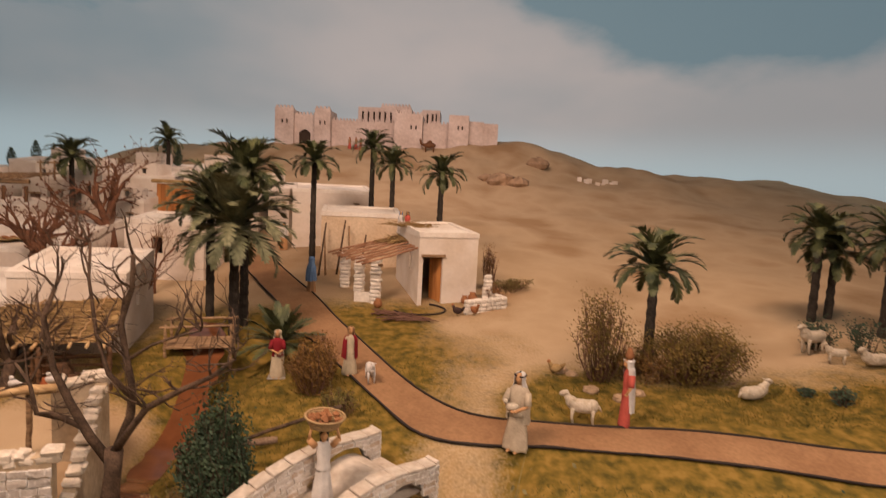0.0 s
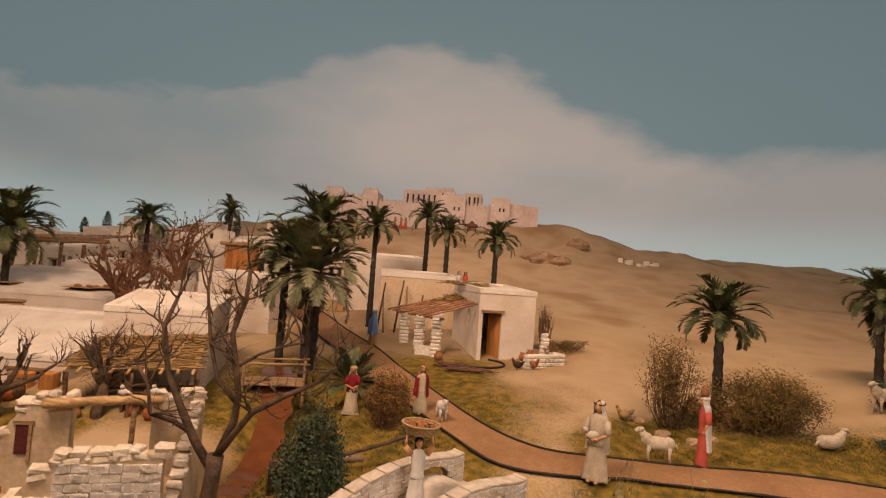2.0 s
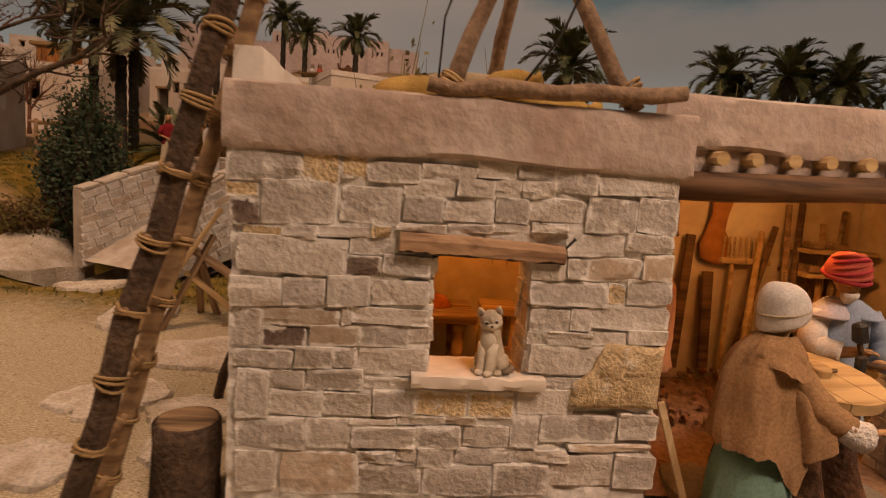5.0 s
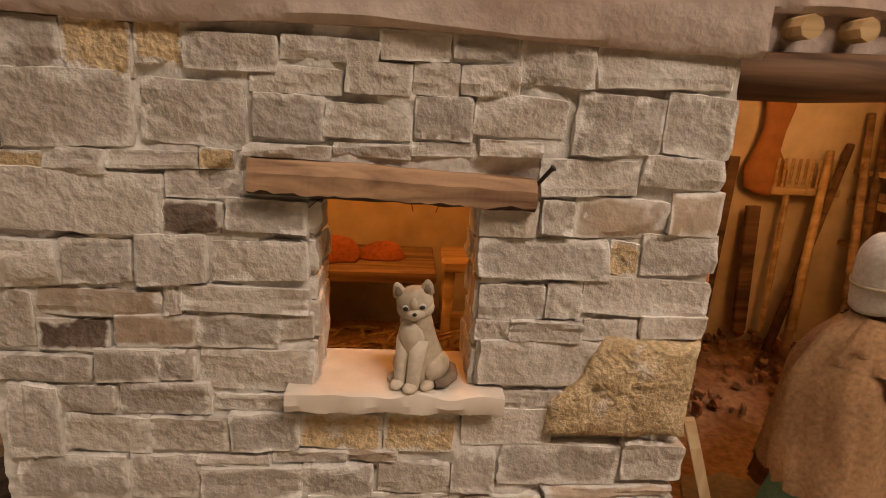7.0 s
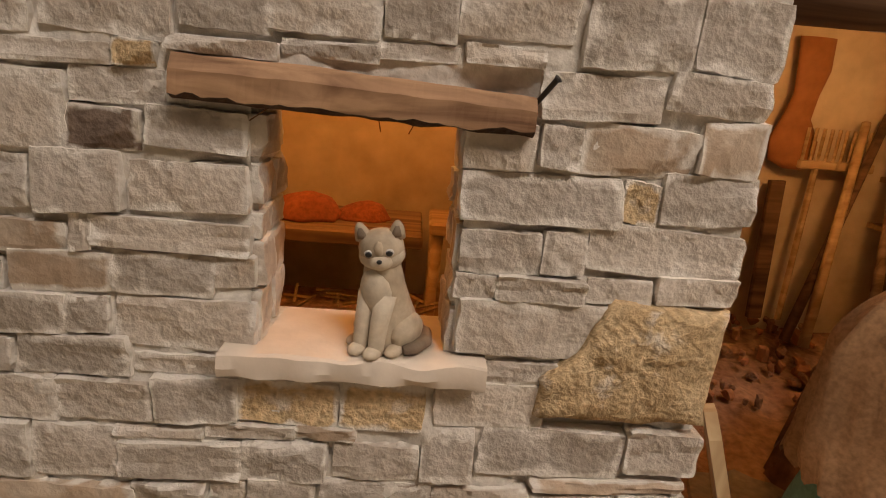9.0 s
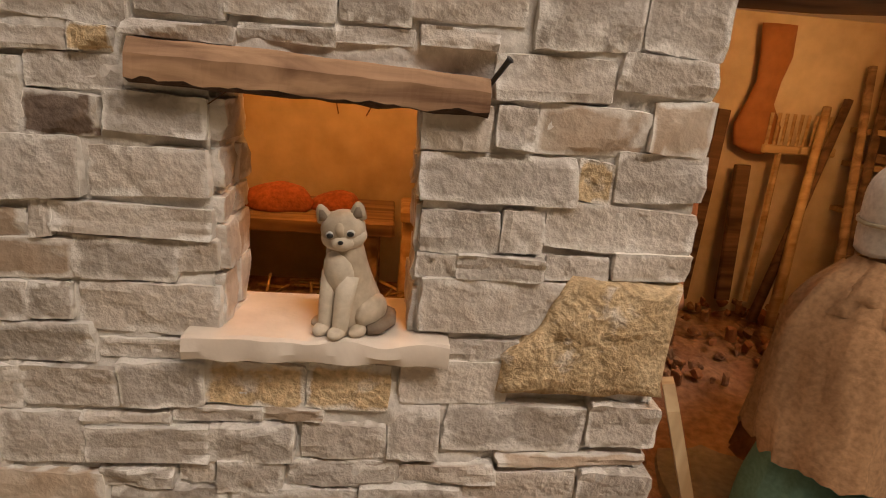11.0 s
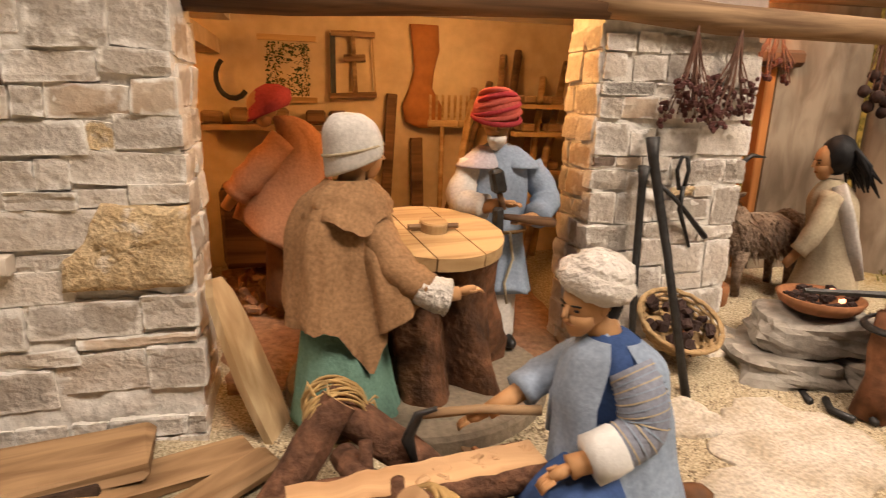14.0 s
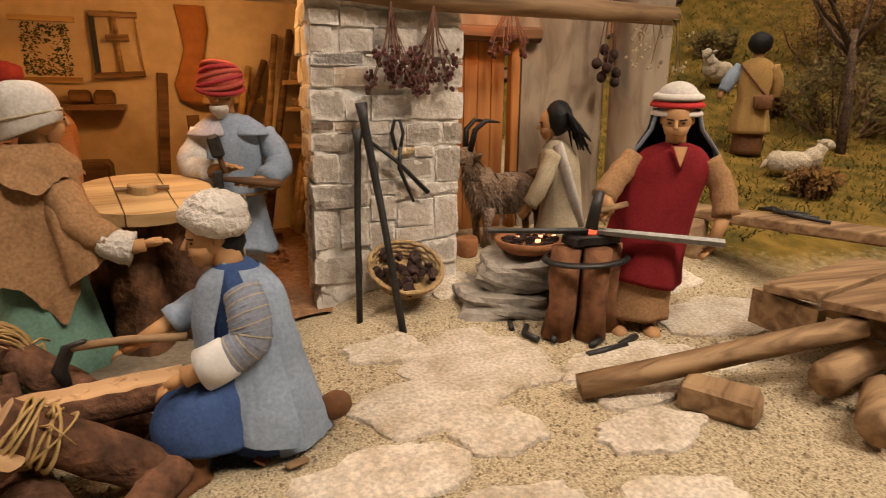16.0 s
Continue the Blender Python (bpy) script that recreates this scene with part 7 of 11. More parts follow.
m.ball((-0.030, -0.058, -0.001), (0.016, 0.019, 0.009), C_LEATHER, (0, 0, -30), n=14)
m.ball((0.046, 0.016, 0.018), (0.014, 0.009, 0.010), C_LEATHER, (0, -30, 0), n=10)
m.v = [(x - 0.011 * clamp((0.128 - z) / 0.04), y, z) for x, y, z in m.v]
ob = m.make("figurine", smooth=True)
ob.matrix_basis = pose(0.792, 0.361, 0.000, 0, 0, -30) @ Matrix.Diagonal((0.95, 0.95, 0.945, 1))
tagged(ob, "kneeling wood chopper figurine in blue with a white fleece hat", "figurine", "figurines")
axe = group_of("hand_axe", "small adze with a wooden handle held over a log", "axe")
Mesh().tube([(0.745, 0.380, 0.069), (0.712, 0.388, 0.069), (0.682, 0.392, 0.067)], [0.0028, 0.0026, 0.0028], WOOD_RAW, 7).make("handle", axe, smooth=True)
Mesh().tube([(0.690, 0.391, 0.070), (0.680, 0.392, 0.067), (0.674, 0.391, 0.054), (0.678, 0.390, 0.040)], [0.0035, 0.005, 0.0048, 0.0022], IRON, 8, flat=0.45).make("blade", axe, smooth=True)

# sawhorse of crossed logs tied with raffia, a half hewn log across it
RED_BARK = mat("red_brown_bark", (0.185, 0.088, 0.050), 0.9, 190, 0.45, 0.9, (0.085, 0.042, 0.026), 45, bump_dist=0.003)
HEWN = wood("fresh_hewn_wood", (0.56, 0.36, 0.20), (0.40, 0.235, 0.12), 70, stretch=0.14)
RAFFIA = mat("raffia", (0.50, 0.34, 0.15), 0.7, 140, 0.25, 0.3, (0.36, 0.23, 0.09), 40)


def bark_log(parent, name, a, c, r, seed, hewn=None, bark=None, n=20, steps=26):
    """A barked round log from a to c with torn ridges and pale cut ends; hewn gives the height, in radii, of an axed flat on top."""
    a, c = Vector(a), Vector(c)
    d = (c - a).normalized()
    side = d.cross(Vector((0, 0, 1))).normalized()
    up = side.cross(d)
    m, vs, flat = Mesh(), [], []
    for i in range(steps + 1):
        t = i / steps
        p = a.lerp(c, t) + up * r * 0.10 * noise.noise((t * 3, seed, 0)) + side * r * 0.12 * noise.noise((t * 3, seed, 5))
        for j in range(n):
            q = 2 * math.pi * j / n
            k = r * (1 + 0.09 * noise.noise((math.cos(q) * 1.8, math.sin(q) * 1.8 + seed, t * 2)) + 0.10 * noise.noise((math.cos(q) * 5 + seed, math.sin(q) * 5, t * 7)))
            u, w = k * math.cos(q), k * math.sin(q)
            cap = None if hewn is None else r * (hewn + 0.14 * noise.noise((t * 9, seed, 2)) + 0.10 * noise.noise((t * 26, u / r, seed)))
            flat.append(cap is not None and w > cap)
            vs.append(p + side * u + up * (min(w, cap) if cap is not None else w))
    ends = [tuple(range(n)), tuple(range(steps * n, steps * n + n))[::-1]]
    body, cuts = [], []
    for i in range(steps):
        for j in range(n):
            f = (i * n + j, (i + 1) * n + j, (i + 1) * n + (j + 1) % n, i * n + (j + 1) % n)
            (cuts if sum(flat[v] for v in f) >= 3 else body).append(f)
    m.add(vs, body, bark or RED_BARK)
    if cuts:
        m.add(vs, cuts, HEWN)
    m.add(vs, ends, HEWN)
    ob = m.make(name, parent, smooth=True, weld=1e-6)
    ob.data.set_sharp_from_angle(angle=radians(42))
    return ob


def binding(parent, place, axis, r, turns, seed, wide=0.010):
    """Flat raffia wound several times round a log, loose ends sticking out."""
    q, d = random.Random(seed), Vector(axis).normalized()
    u = d.cross(Vector((0.3, 0.2, 1))).normalized()
    w = d.cross(u)
    m, c = Mesh(), Vector(place)
    for i in range(turns):
        s0, tilt, ph = q.uniform(-wide, wide), q.uniform(-0.5, 0.5), q.uniform(0, 6.28)
        rr = r * q.uniform(1.0, 1.16)
        m.tube([c + d * (s0 + tilt * r * math.sin(t + ph)) + (u * math.cos(t) + w * math.sin(t)) * rr for t in np.linspace(0, 6.2832, 22)], 0.0017, RAFFIA, 5, False, 0.4)
    for i in range(4):
        t = q.uniform(0, 6.28)
        e = u * math.cos(t) + w * math.sin(t)
        m.tube([c + e * r, c + e * r * 1.5 + d * q.uniform(-0.01, 0.01), c + e * r * 1.7 + d * q.uniform(-0.015, 0.015) - Vector((0, 0, 0.008))], [0.0016, 0.0014, 0.0007], RAFFIA, 5, True, 0.4)
    return m.make("raffia_tie", parent, "pale raffia tie", smooth=True)


horse = group_of("sawhorse", "sawhorse of two crossed pairs of barked logs tied with raffia", "sawhorse")
bark_log(horse, "leg", (0.590, 0.383, 0.004), (0.6395, 0.410, 0.070), 0.0105, 1.0)
bark_log(horse, "leg", (0.632, 0.420, 0.069), (0.716, 0.386, 0.004), 0.0112, 2.0)
bark_log(horse, "leg", (0.662, 0.326, 0.060), (0.736, 0.338, 0.002), 0.0128, 3.0)
bark_log(horse, "leg", (0.612, 0.330, 0.004), (0.6655, 0.313, 0.052), 0.0115, 4.0)
bark_log(horse, "rail", (0.640, 0.404, 0.040), (0.668, 0.330, 0.036), 0.0075, 5.0)
binding(horse, (0.6375, 0.414, 0.060), (0.0, 1.0, 0.35), 0.0150, 12, 3)
binding(horse, (0.674, 0.328, 0.050), (0.78, 0.12, -0.6), 0.0138, 9, 4)
for x, y, z0, z1, r in ((0.651, 0.386, 0.012, 0.058, 0.0036), (0.661, 0.345, 0.012, 0.064, 0.0032)):
    o = Mesh().tube([(x, y, z0), (x + 0.001, y, (z0 + z1) / 2), (x, y, z1)], [r, r * 1.05, r * 0.95], RED_BARK, 9, True, 1, 0.08, rng).make("peg", horse, smooth=True)
log = group_of("hewn_log", "barked log with an axed pale flat lying over the sawhorse", "log", (0, 0, 0), 0, "logs")
bark_log(log, "log", (0.612, 0.360, 0.0425), (0.741, 0.372, 0.0440), 0.0138, 6.0, 0.45)
q = random.Random(61)
for i in range(11):
    t = q.uniform(0.45, 0.97)
    p = Vector((0.612, 0.360, 0.0425)).lerp(Vector((0.741, 0.372, 0.0440)), t) + Vector((0, q.uniform(-0.007, 0.008), 0.0055))
    Mesh().chip(p, (q.uniform(0.004, 0.010), q.uniform(0.003, 0.006), q.uniform(0.0015, 0.004)), HEWN, q, 0.3, 0.25, (q.uniform(-30, 30), q.uniform(-40, 10), q.uniform(-40, 40))).make("splinter", log)
for a, c, r, s in (((0.686, 0.296, 0.013), (0.655, 0.352, 0.013), 0.0135, 7.0), ((0.716, 0.300, 0.010), (0.735, 0.332, 0.010), 0.0105, 8.0), ((0.640, 0.282, 0.012), (0.600, 0.318, 0.012), 0.0125, 9.0)):
    log = group_of("log", "short sawn log lying under the sawhorse", "log", (0, 0, 0), 0, "logs")
    bark_log(log, "log", a, c, r, s)
for i in range(26):
    x, y = rng.uniform(0.62, 0.80), rng.uniform(0.30, 0.45)
    o = stick_block("chip", "fresh wood chip on the gravel", "wood chip", (x, y, height(x, y) + 0.004), (rng.uniform(0.006, 0.016), rng.uniform(0.004, 0.008), 0.002), rng.choice((WOOD_PALE, WOOD_RAW, CLAY)), (rng.uniform(-25, 25), rng.uniform(-25, 25), rng.uniform(0, 180)), 0.2, 0.1, "wood chips")

# ---------------- forge ----------------
rod("fire_tongs", "long black iron fire tongs leaning on the pillar", "fire tongs", [(0.882, 0.507, 0.006), (0.888, 0.527, 0.10), (0.893, 0.538, 0.168), (0.893, 0.5375, 0.182)], [0.0030, 0.0030, 0.0034, 0.0055], IRON, 8, 0.02)
rod("iron_bar", "long black iron bar with a flattened head leaning on the pillar", "iron bar", [(0.915, 0.478, 0.004), (0.907, 0.512, 0.11), (0.899, 0.536, 0.188), (0.897, 0.537, 0.205)], [0.0036, 0.0034, 0.0042, 0.0058], IRON, 8, 0.02)
m = Mesh()
m.tube([(0.930, 0.541, 0.162), (0.926, 0.541, 0.178), (0.929, 0.541, 0.189), (0.934, 0.541, 0.189), (0.937, 0.541, 0.178), (0.934, 0.541, 0.162)], 0.0018, IRON, 6)
m.tube([(0.934, 0.541, 0.165), (0.933, 0.541, 0.145), (0.947, 0.541, 0.112)], [0.002, 0.0022, 0.0014], IRON, 6)
m.tube([(0.906, 0.540, 0.170), (0.930, 0.541, 0.152), (0.962, 0.541, 0.120)], [0.0016, 0.002, 0.0026], IRON, 6)
tagged(m.make("iron_pliers", smooth=True), "black iron pliers hanging on the pillar", "pliers")


def basket(label, place, rot, r, h, weave=WICKER, rows=6, fill=None):
    t = group_of("wicker_basket", label, "basket")
    t.matrix_basis = pose(*place, *rot)
    m = Mesh()
    for k in range(rows):
        z, rr = h * k / (rows - 1), r * (0.72 + 0.28 * k / (rows - 1))
        m.tube([((rr + 0.0012 * math.sin(a * 14 + k * 3.14)) * math.cos(a), (rr + 0.0012 * math.sin(a * 14 + k * 3.14)) * math.sin(a), z) for a in np.linspace(0, 6.2832, 44)], h / rows * 0.62, weave, 5, False)
    m.make("weave", t, smooth=True)
    m = Mesh()
    for j in range(20):
        a = j * 6.2832 / 20
        m.tube([(r * 0.71 * math.cos(a), r * 0.71 * math.sin(a), 0), (r * math.cos(a), r * math.sin(a), h)], 0.0011, weave, 4)
    m.loft([(0, 0, 0.0, r * 0.70, r * 0.70), (0, 0, 0.001, r * 0.70, r * 0.70)], weave, 18)
    m.make("stake_ring", t)
    Mesh().tube([(r * 1.02 * math.cos(a), r * 1.02 * math.sin(a), h + 0.0006 * math.sin(a * 18)) for a in np.linspace(0, 6.2832, 40)], h * 0.12, weave, 6, False).make("rim", t, smooth=True)
    if fill:
        m = Mesh()
        for _ in range(26):
            a, q = rng.uniform(0, 6.28), r * 0.8 * math.sqrt(rng.random())
            s = rng.uniform(0.2, 0.36) * r
            m.chip((q * math.cos(a), q * math.sin(a), h * rng.uniform(0.55, 0.8)), (s, s * 0.8, s * 0.6), fill, rng, 0.2, 0.2, (rng.uniform(0, 90), rng.uniform(0, 90), 0))
        tagged(m.make("filling", t), kind="stuff")
    return t


basket("shallow wicker basket of charcoal tipped against the pillar", (0.931, 0.526, 0.040), (28, 0, 0), 0.0345, 0.017, fill=COAL)
for x, seed in ((0.926, 1), (0.966, 2)):
    r = random.Random(seed)
    t = group_of("dried_herbs", "bunch of dried dark red berries hanging from the beam", "dried herbs", (x, 0.537, 0.290), 0, "dried herbs")
    stems, heads = Mesh(), Mesh()
    for i in range(17):
        dx, dy, z = r.uniform(-0.024, 0.024), r.uniform(-0.006, 0.008), -r.uniform(0.045, 0.075)
        stems.tube([(0, 0, 0), (dx * 0.3, dy * 0.5, z * 0.5), (dx, dy, z)], 0.0006, TWIG, 4)
        for k in range(7):
            heads.ball((dx + r.uniform(-0.006, 0.006), dy + r.uniform(-0.004, 0.004), z + r.uniform(-0.004, 0.012)), r.uniform(0.0015, 0.0028), BERRY, n=5, rough=0.2, rng=r)
    tagged(stems.make("stem", t), kind="stuff")
    tagged(heads.make("dried_fruit", t), kind="stuff")
# forge stones, pan of embers
def rock(label, c, size, rot, seed, group):
    """A broken block of stone: flattened sides, worn corners, uneven all over."""
    m, n, h, vs = Mesh(), 28, 16, []
    for i in range(h + 1):
        a = math.pi * i / h
        for j in range(n):
            b = 2 * math.pi * j / n
            d = Vector((math.sin(a) * math.cos(b), math.sin(a) * math.sin(b), math.cos(a)))
            k = 0.5 / (abs(d.x) ** 9 + abs(d.y) ** 9 + abs(d.z) ** 9) ** (1 / 9)
            k *= 1 + 0.26 * noise.noise(d * 1.5 + Vector((seed, 0, 0))) + 0.10 * noise.noise(d * 4 + Vector((0, seed, 0)))
            vs.append((d.x * k * size[0], d.y * k * size[1], d.z * k * size[2]))
    m.add(vs, [(i * n + j, (i + 1) * n + j, (i + 1) * n + (j + 1) % n, i * n + (j + 1) % n) for i in range(h) for j in range(n)], ROCK)
    ob = m.make("rock", weld=1e-6)
    ob.matrix_basis = pose(*c, *rot)
    return tagged(ob, label, "rock", group)


for i, (c, size, rot) in enumerate((((1.022, 0.500, 0.012), (0.085, 0.060, 0.030), (0, 2, -14)), ((1.050, 0.503, 0.043), (0.088, 0.058, 0.034), (2, -3, -18)), ((1.085, 0.475, 0.012), (0.04, 0.05, 0.03), (0, 0, 20)), ((1.02, 0.545, 0.012), (0.05, 0.05, 0.03), (0, 0, 30)))):
    rock("rough grey rock of the open forge", c, size, rot, i * 3.1 + 1, "forge rocks")
pan = group_of("ember_pan", "shallow clay pan of glowing embers on the forge rocks", "fire pan", (1.052, 0.500, 0.064))
Mesh().loft([(0, 0, z, r, r) for z, r in ((0, 0.024), (0.005, 0.031), (0.012, 0.034), (0.0125, 0.031), (0.006, 0.026), (0.005, 0.002))], CLAY, 24).make("pan", pan, smooth=True)
m, e = Mesh(), Mesh()
for i in range(46):
    a, q = rng.uniform(0, 6.28), 0.027 * math.sqrt(rng.random())
    s = rng.uniform(0.004, 0.008) * (0.6 if i % 7 == 0 else 1)
    (e if i % 7 == 0 else m).chip((q * math.cos(a), q * math.sin(a), 0.009 + rng.uniform(0, 0.004) + (0.003 if i % 7 == 0 else 0)), (s, s * 0.8, s * 0.7), EMBER if i % 7 == 0 else COAL, rng, 0.2, 0.2)
m.make("charcoal", pan)
e.make("ember", pan, "glowing orange embers")
m = Mesh().loft([(0, 0, z, r, r) for z, r in ((0, 0.010), (0.008, 0.013), (0.022, 0.014), (0.026, 0.012), (0.022, 0.010))], CLAY, 14)
ob = m.make("clay_pot", smooth=True)
ob.location = (1.030, 0.600, 0.030)
tagged(ob, "small brown clay pot behind the pillar", "pot")
# anvil on bound logs
anvil = group_of("anvil_block", "anvil on four gnarled logs bound with an iron strap", "anvil", (1.072, 0.432, 0.0))
for x, y, r in ((-0.022, 0.0, 0.0125), (0.002, -0.012, 0.0125), (0.026, 0.002, 0.012), (0.004, 0.014, 0.012)):
    Mesh().tube([(x * 1.15 + rng.uniform(-0.003, 0.003), y * 1.15, 0), (x, y, 0.03), (x * 1.02, y, 0.055), (x * 0.95, y, 0.084)], [r * 1.1, r * 0.95, r * 1.02, r], mat("red_log", (0.24, 0.11, 0.055), 0.85, 120, 0.35, 0.8, (0.14, 0.06, 0.03), 40), 12, rough=0.09, rng=rng).make("log", anvil, smooth=True)
Mesh().tube([(0.040 * math.cos(a), 0.028 * math.sin(a), 0.073) for a in np.linspace(0, 6.2832, 24)], 0.0032, IRON, 6, False, 0.5).make("iron_strap", anvil, smooth=True)
Mesh().chip((0.004, 0, 0.090), (0.05, 0.022, 0.010), IRON, rng, 0.2, 0.05).make("anvil", anvil)
STEEL = mat("grey_steel", (0.24, 0.23, 0.22), 0.45, 200, 0.25, 0.2, metal=0.7, spec=0.5)
hot = group_of("hot_iron_bar", "long iron bar with a red-hot spot on the anvil", "iron bar")
Mesh().tube([(0.985, 0.455, 0.099), (1.069, 0.4283, 0.098)], [0.0022, 0.0034], IRON, 6).make("bar_end", hot)
Mesh().tube([(1.069, 0.4283, 0.098), (1.0755, 0.4255, 0.098)], [0.0034, 0.0035], HOT_IRON, 6).make("hot_spot", hot, "red-hot stretch of iron")
Mesh().tube([(1.0755, 0.4255, 0.098), (1.172, 0.376, 0.090)], [0.0035, 0.0042], STEEL, 6).make("bar", hot)
C_BAND = cloth("red_band", (0.50, 0.045, 0.045))
# blacksmith: bar held on the anvil, hammer in the other hand
m = Mesh()
drape(m, [(0.0, 0, 0.016, 0.037, 0.030), (0.0, 0, 0.035, 0.036, 0.029), (0.003, 0, 0.07, 0.034, 0.027)], C_TAN, 40, 4, 0.14, 1.9, 2.0)
drape(m, [(0.003, 0, 0.052, 0.041, 0.033), (0.004, 0, 0.075, 0.0395, 0.031), (0.009, 0, 0.105, 0.0375, 0.028), (0.015, 0, 0.135, 0.037, 0.026), (0.021, 0, 0.160, 0.0375, 0.024), (0.024, 0.0, 0.176, 0.026, 0.019), (0.025, -0.001, 0.182, 0.012, 0.012)], C_RED, 52, 5, 0.13, 1.8, 6.0, 0, 360, lambda a: 0.004 * math.sin(math.radians(a * 2)), True)
m.add([(0.018, -0.0215, 0.180), (0.033, -0.0215, 0.180), (0.025, -0.0285, 0.160)], [(0, 2, 1)], SKIN)
for s in (-1, 1):
    m.tube([(0.025 + s * 0.008, -0.022, 0.181), (0.025, -0.029, 0.159)], 0.0012, C_RED, 5)
sleeve_tube(m, [(-0.010, 0.0, 0.166), (-0.027, -0.010, 0.150), (-0.040, -0.022, 0.132)], [0.0125, 0.0115, 0.0122], C_TAN, 16, 1.0, 0.10)
m.tube([(-0.040, -0.022, 0.135), (-0.036, -0.040, 0.126)], [0.0068, 0.0058], SKIN, 8)
hand(m, (-0.037, -0.044, 0.124), (-0.5, -0.6, -0.2), 0.0085)
sleeve_tube(m, [(0.056, 0.0, 0.166), (0.070, -0.006, 0.142), (0.074, -0.014, 0.118)], [0.0125, 0.0115, 0.0122], C_TAN, 16, 2.0, 0.10)
m.tube([(0.074, -0.014, 0.122), (0.062, -0.026, 0.096)], [0.0068, 0.0058], SKIN, 8)
hand(m, (0.060, -0.029, 0.091), (-0.7, -0.4, -0.4), 0.0085)
m.tube([(0.025, 0, 0.176), (0.024, -0.006, 0.196)], [0.0095, 0.009], SKIN, 9)
face(m, (0.022, -0.010, 0.2015), 0.0185, -14, 12)
drape(m, [(0.026, 0.010, 0.162, 0.040, 0.020), (0.026, 0.008, 0.178, 0.035, 0.019), (0.024, 0.005, 0.195, 0.0240, 0.0185), (0.023, 0.003, 0.212, 0.0195, 0.0195)], cloth("black_headcloth", (0.02, 0.025, 0.04)), 40, 5, 0.12, 1.6, 2.0, -28, 208, None, False, 0.3)
for s in (-1, 1):
    m.tube([(0.023 + s * 0.018, -0.006, 0.212), (0.024 + s * 0.0225, -0.004, 0.194), (0.026 + s * 0.034, 0.000, 0.178), (0.026 + s * 0.042, 0.004, 0.168)], 0.0022, C_BLUE, 6, True, 0.5)
for z, r, c in ((0.2090, 0.0200, C_WHITE), (0.2165, 0.0210, C_BAND), (0.2230, 0.0198, C_WHITE)):
    m.tube([(0.023 + r * math.cos(t), 0.0 + r * 1.02 * math.sin(t), z + 0.0015 * math.sin(t)) for t in np.linspace(0, 6.2832, 30)], 0.0038, c, 8, False, 0.55)
m.ball((0.023, 0.001, 0.2195), (0.0195, 0.0200, 0.0165), C_WHITE, n=18)
for s in (-1, 1):
    m.tube([(s * 0.014, -0.004, 0.022), (s * 0.015, -0.010, 0.006)], [0.009, 0.008], SKIN, 9)
    m.ball((s * 0.016, -0.020, 0.004), (0.0095, 0.018, 0.0055), SKIN, n=10)
    m.tube([(s * 0.016 - 0.010, -0.020, 0.004), (s * 0.016, -0.020, 0.0105), (s * 0.016 + 0.010, -0.020, 0.004)], 0.0013, C_LEATHER, 5)
ob = m.make("figurine", smooth=True)
ob.matrix_basis = pose(1.132, 0.436, -0.004, 0, 0, -30) @ Matrix.Diagonal((0.94, 0.94, 0.97, 1))
tagged(ob, "blacksmith figurine in a dark red tunic and striped headcloth", "figurine", "figurines")
ham = group_of("hammer", "smith's iron hammer with a wooden handle", "hammer")
Mesh().tube([(1.092, 0.408, 0.124), (1.063, 0.412, 0.118)], 0.0026, WOOD_RAW, 7).make("handle", ham, smooth=True)
Mesh().tube([(1.066, 0.412, 0.136), (1.060, 0.412, 0.104)], [0.0042, 0.0054], IRON, 12).make("head", ham, smooth=True)
for pts in ([(1.012, 0.455, 0.004), (1.018, 0.470, 0.004), (1.034, 0.476, 0.004)], [(1.022, 0.425, 0.004), (1.018, 0.442, 0.004), (1.028, 0.456, 0.004)], [(1.034, 0.418, 0.004), (1.042, 0.432, 0.004)], [(1.046, 0.385, 0.003), (1.09, 0.390, 0.003)], [(1.06, 0.400, 0.003), (1.075, 0.406, 0.003)], [(1.085, 0.392, 0.003), (1.11, 0.402, 0.003)]):
    rod("iron_scrap", "scrap of black iron lying by the anvil", "iron scrap", pts, 0.0030, IRON, 6, 0.03, "iron scraps")

# stable behind the forge
stable = group_of("stable", "weathered plaster stable with an orange wooden door", "stable")
STREAKED = wood("streaked_wall", (0.335, 0.27, 0.20), (0.205, 0.155, 0.11), 46, 0.95, "Z", 0.34)
Mesh().slab(1.0, 1.262, 0.0, 0.40, 0.68, 0.705, [(1.045, 1.138, 0.03, 0.276)], STREAKED).make("wall", stable, "streaked weathered grey wall")
Mesh().chip((1.098, 0.676, 0.283), (0.125, 0.018, 0.017), WOOD_DARK, rng, 0.2, 0.08).make("lintel", stable)
for i, x in enumerate((1.046, 1.0645, 1.083, 1.1015)):
    Mesh().chip((x + 0.009, 0.694, 0.153), (0.0178, 0.006, 0.246), WOOD_ORANGE, rng, 0.12, 0.05).make("door_plank", stable, "orange plank of the door")
Mesh().chip((1.130, 0.686, 0.153), (0.012, 0.014, 0.246), WOOD_ORANGE, rng, 0.15, 0.05).make("door_post", stable)
m = Mesh()
n, vs = 22, []
for i in range(13):
    z = 0.02 + 0.38 * i / 12
    for j in range(n):
        a = 2 * math.pi * j / n
        k = 1 + 0.16 * noise.noise((math.cos(a) * 2.2, math.sin(a) * 2.2, z * 3)) + 0.07 * noise.noise((math.cos(a) * 6, math.sin(a) * 6, z * 5))
        vs.append((1.306 + 0.040 * k * math.cos(a), 0.665 + 0.030 * k * math.sin(a), z))
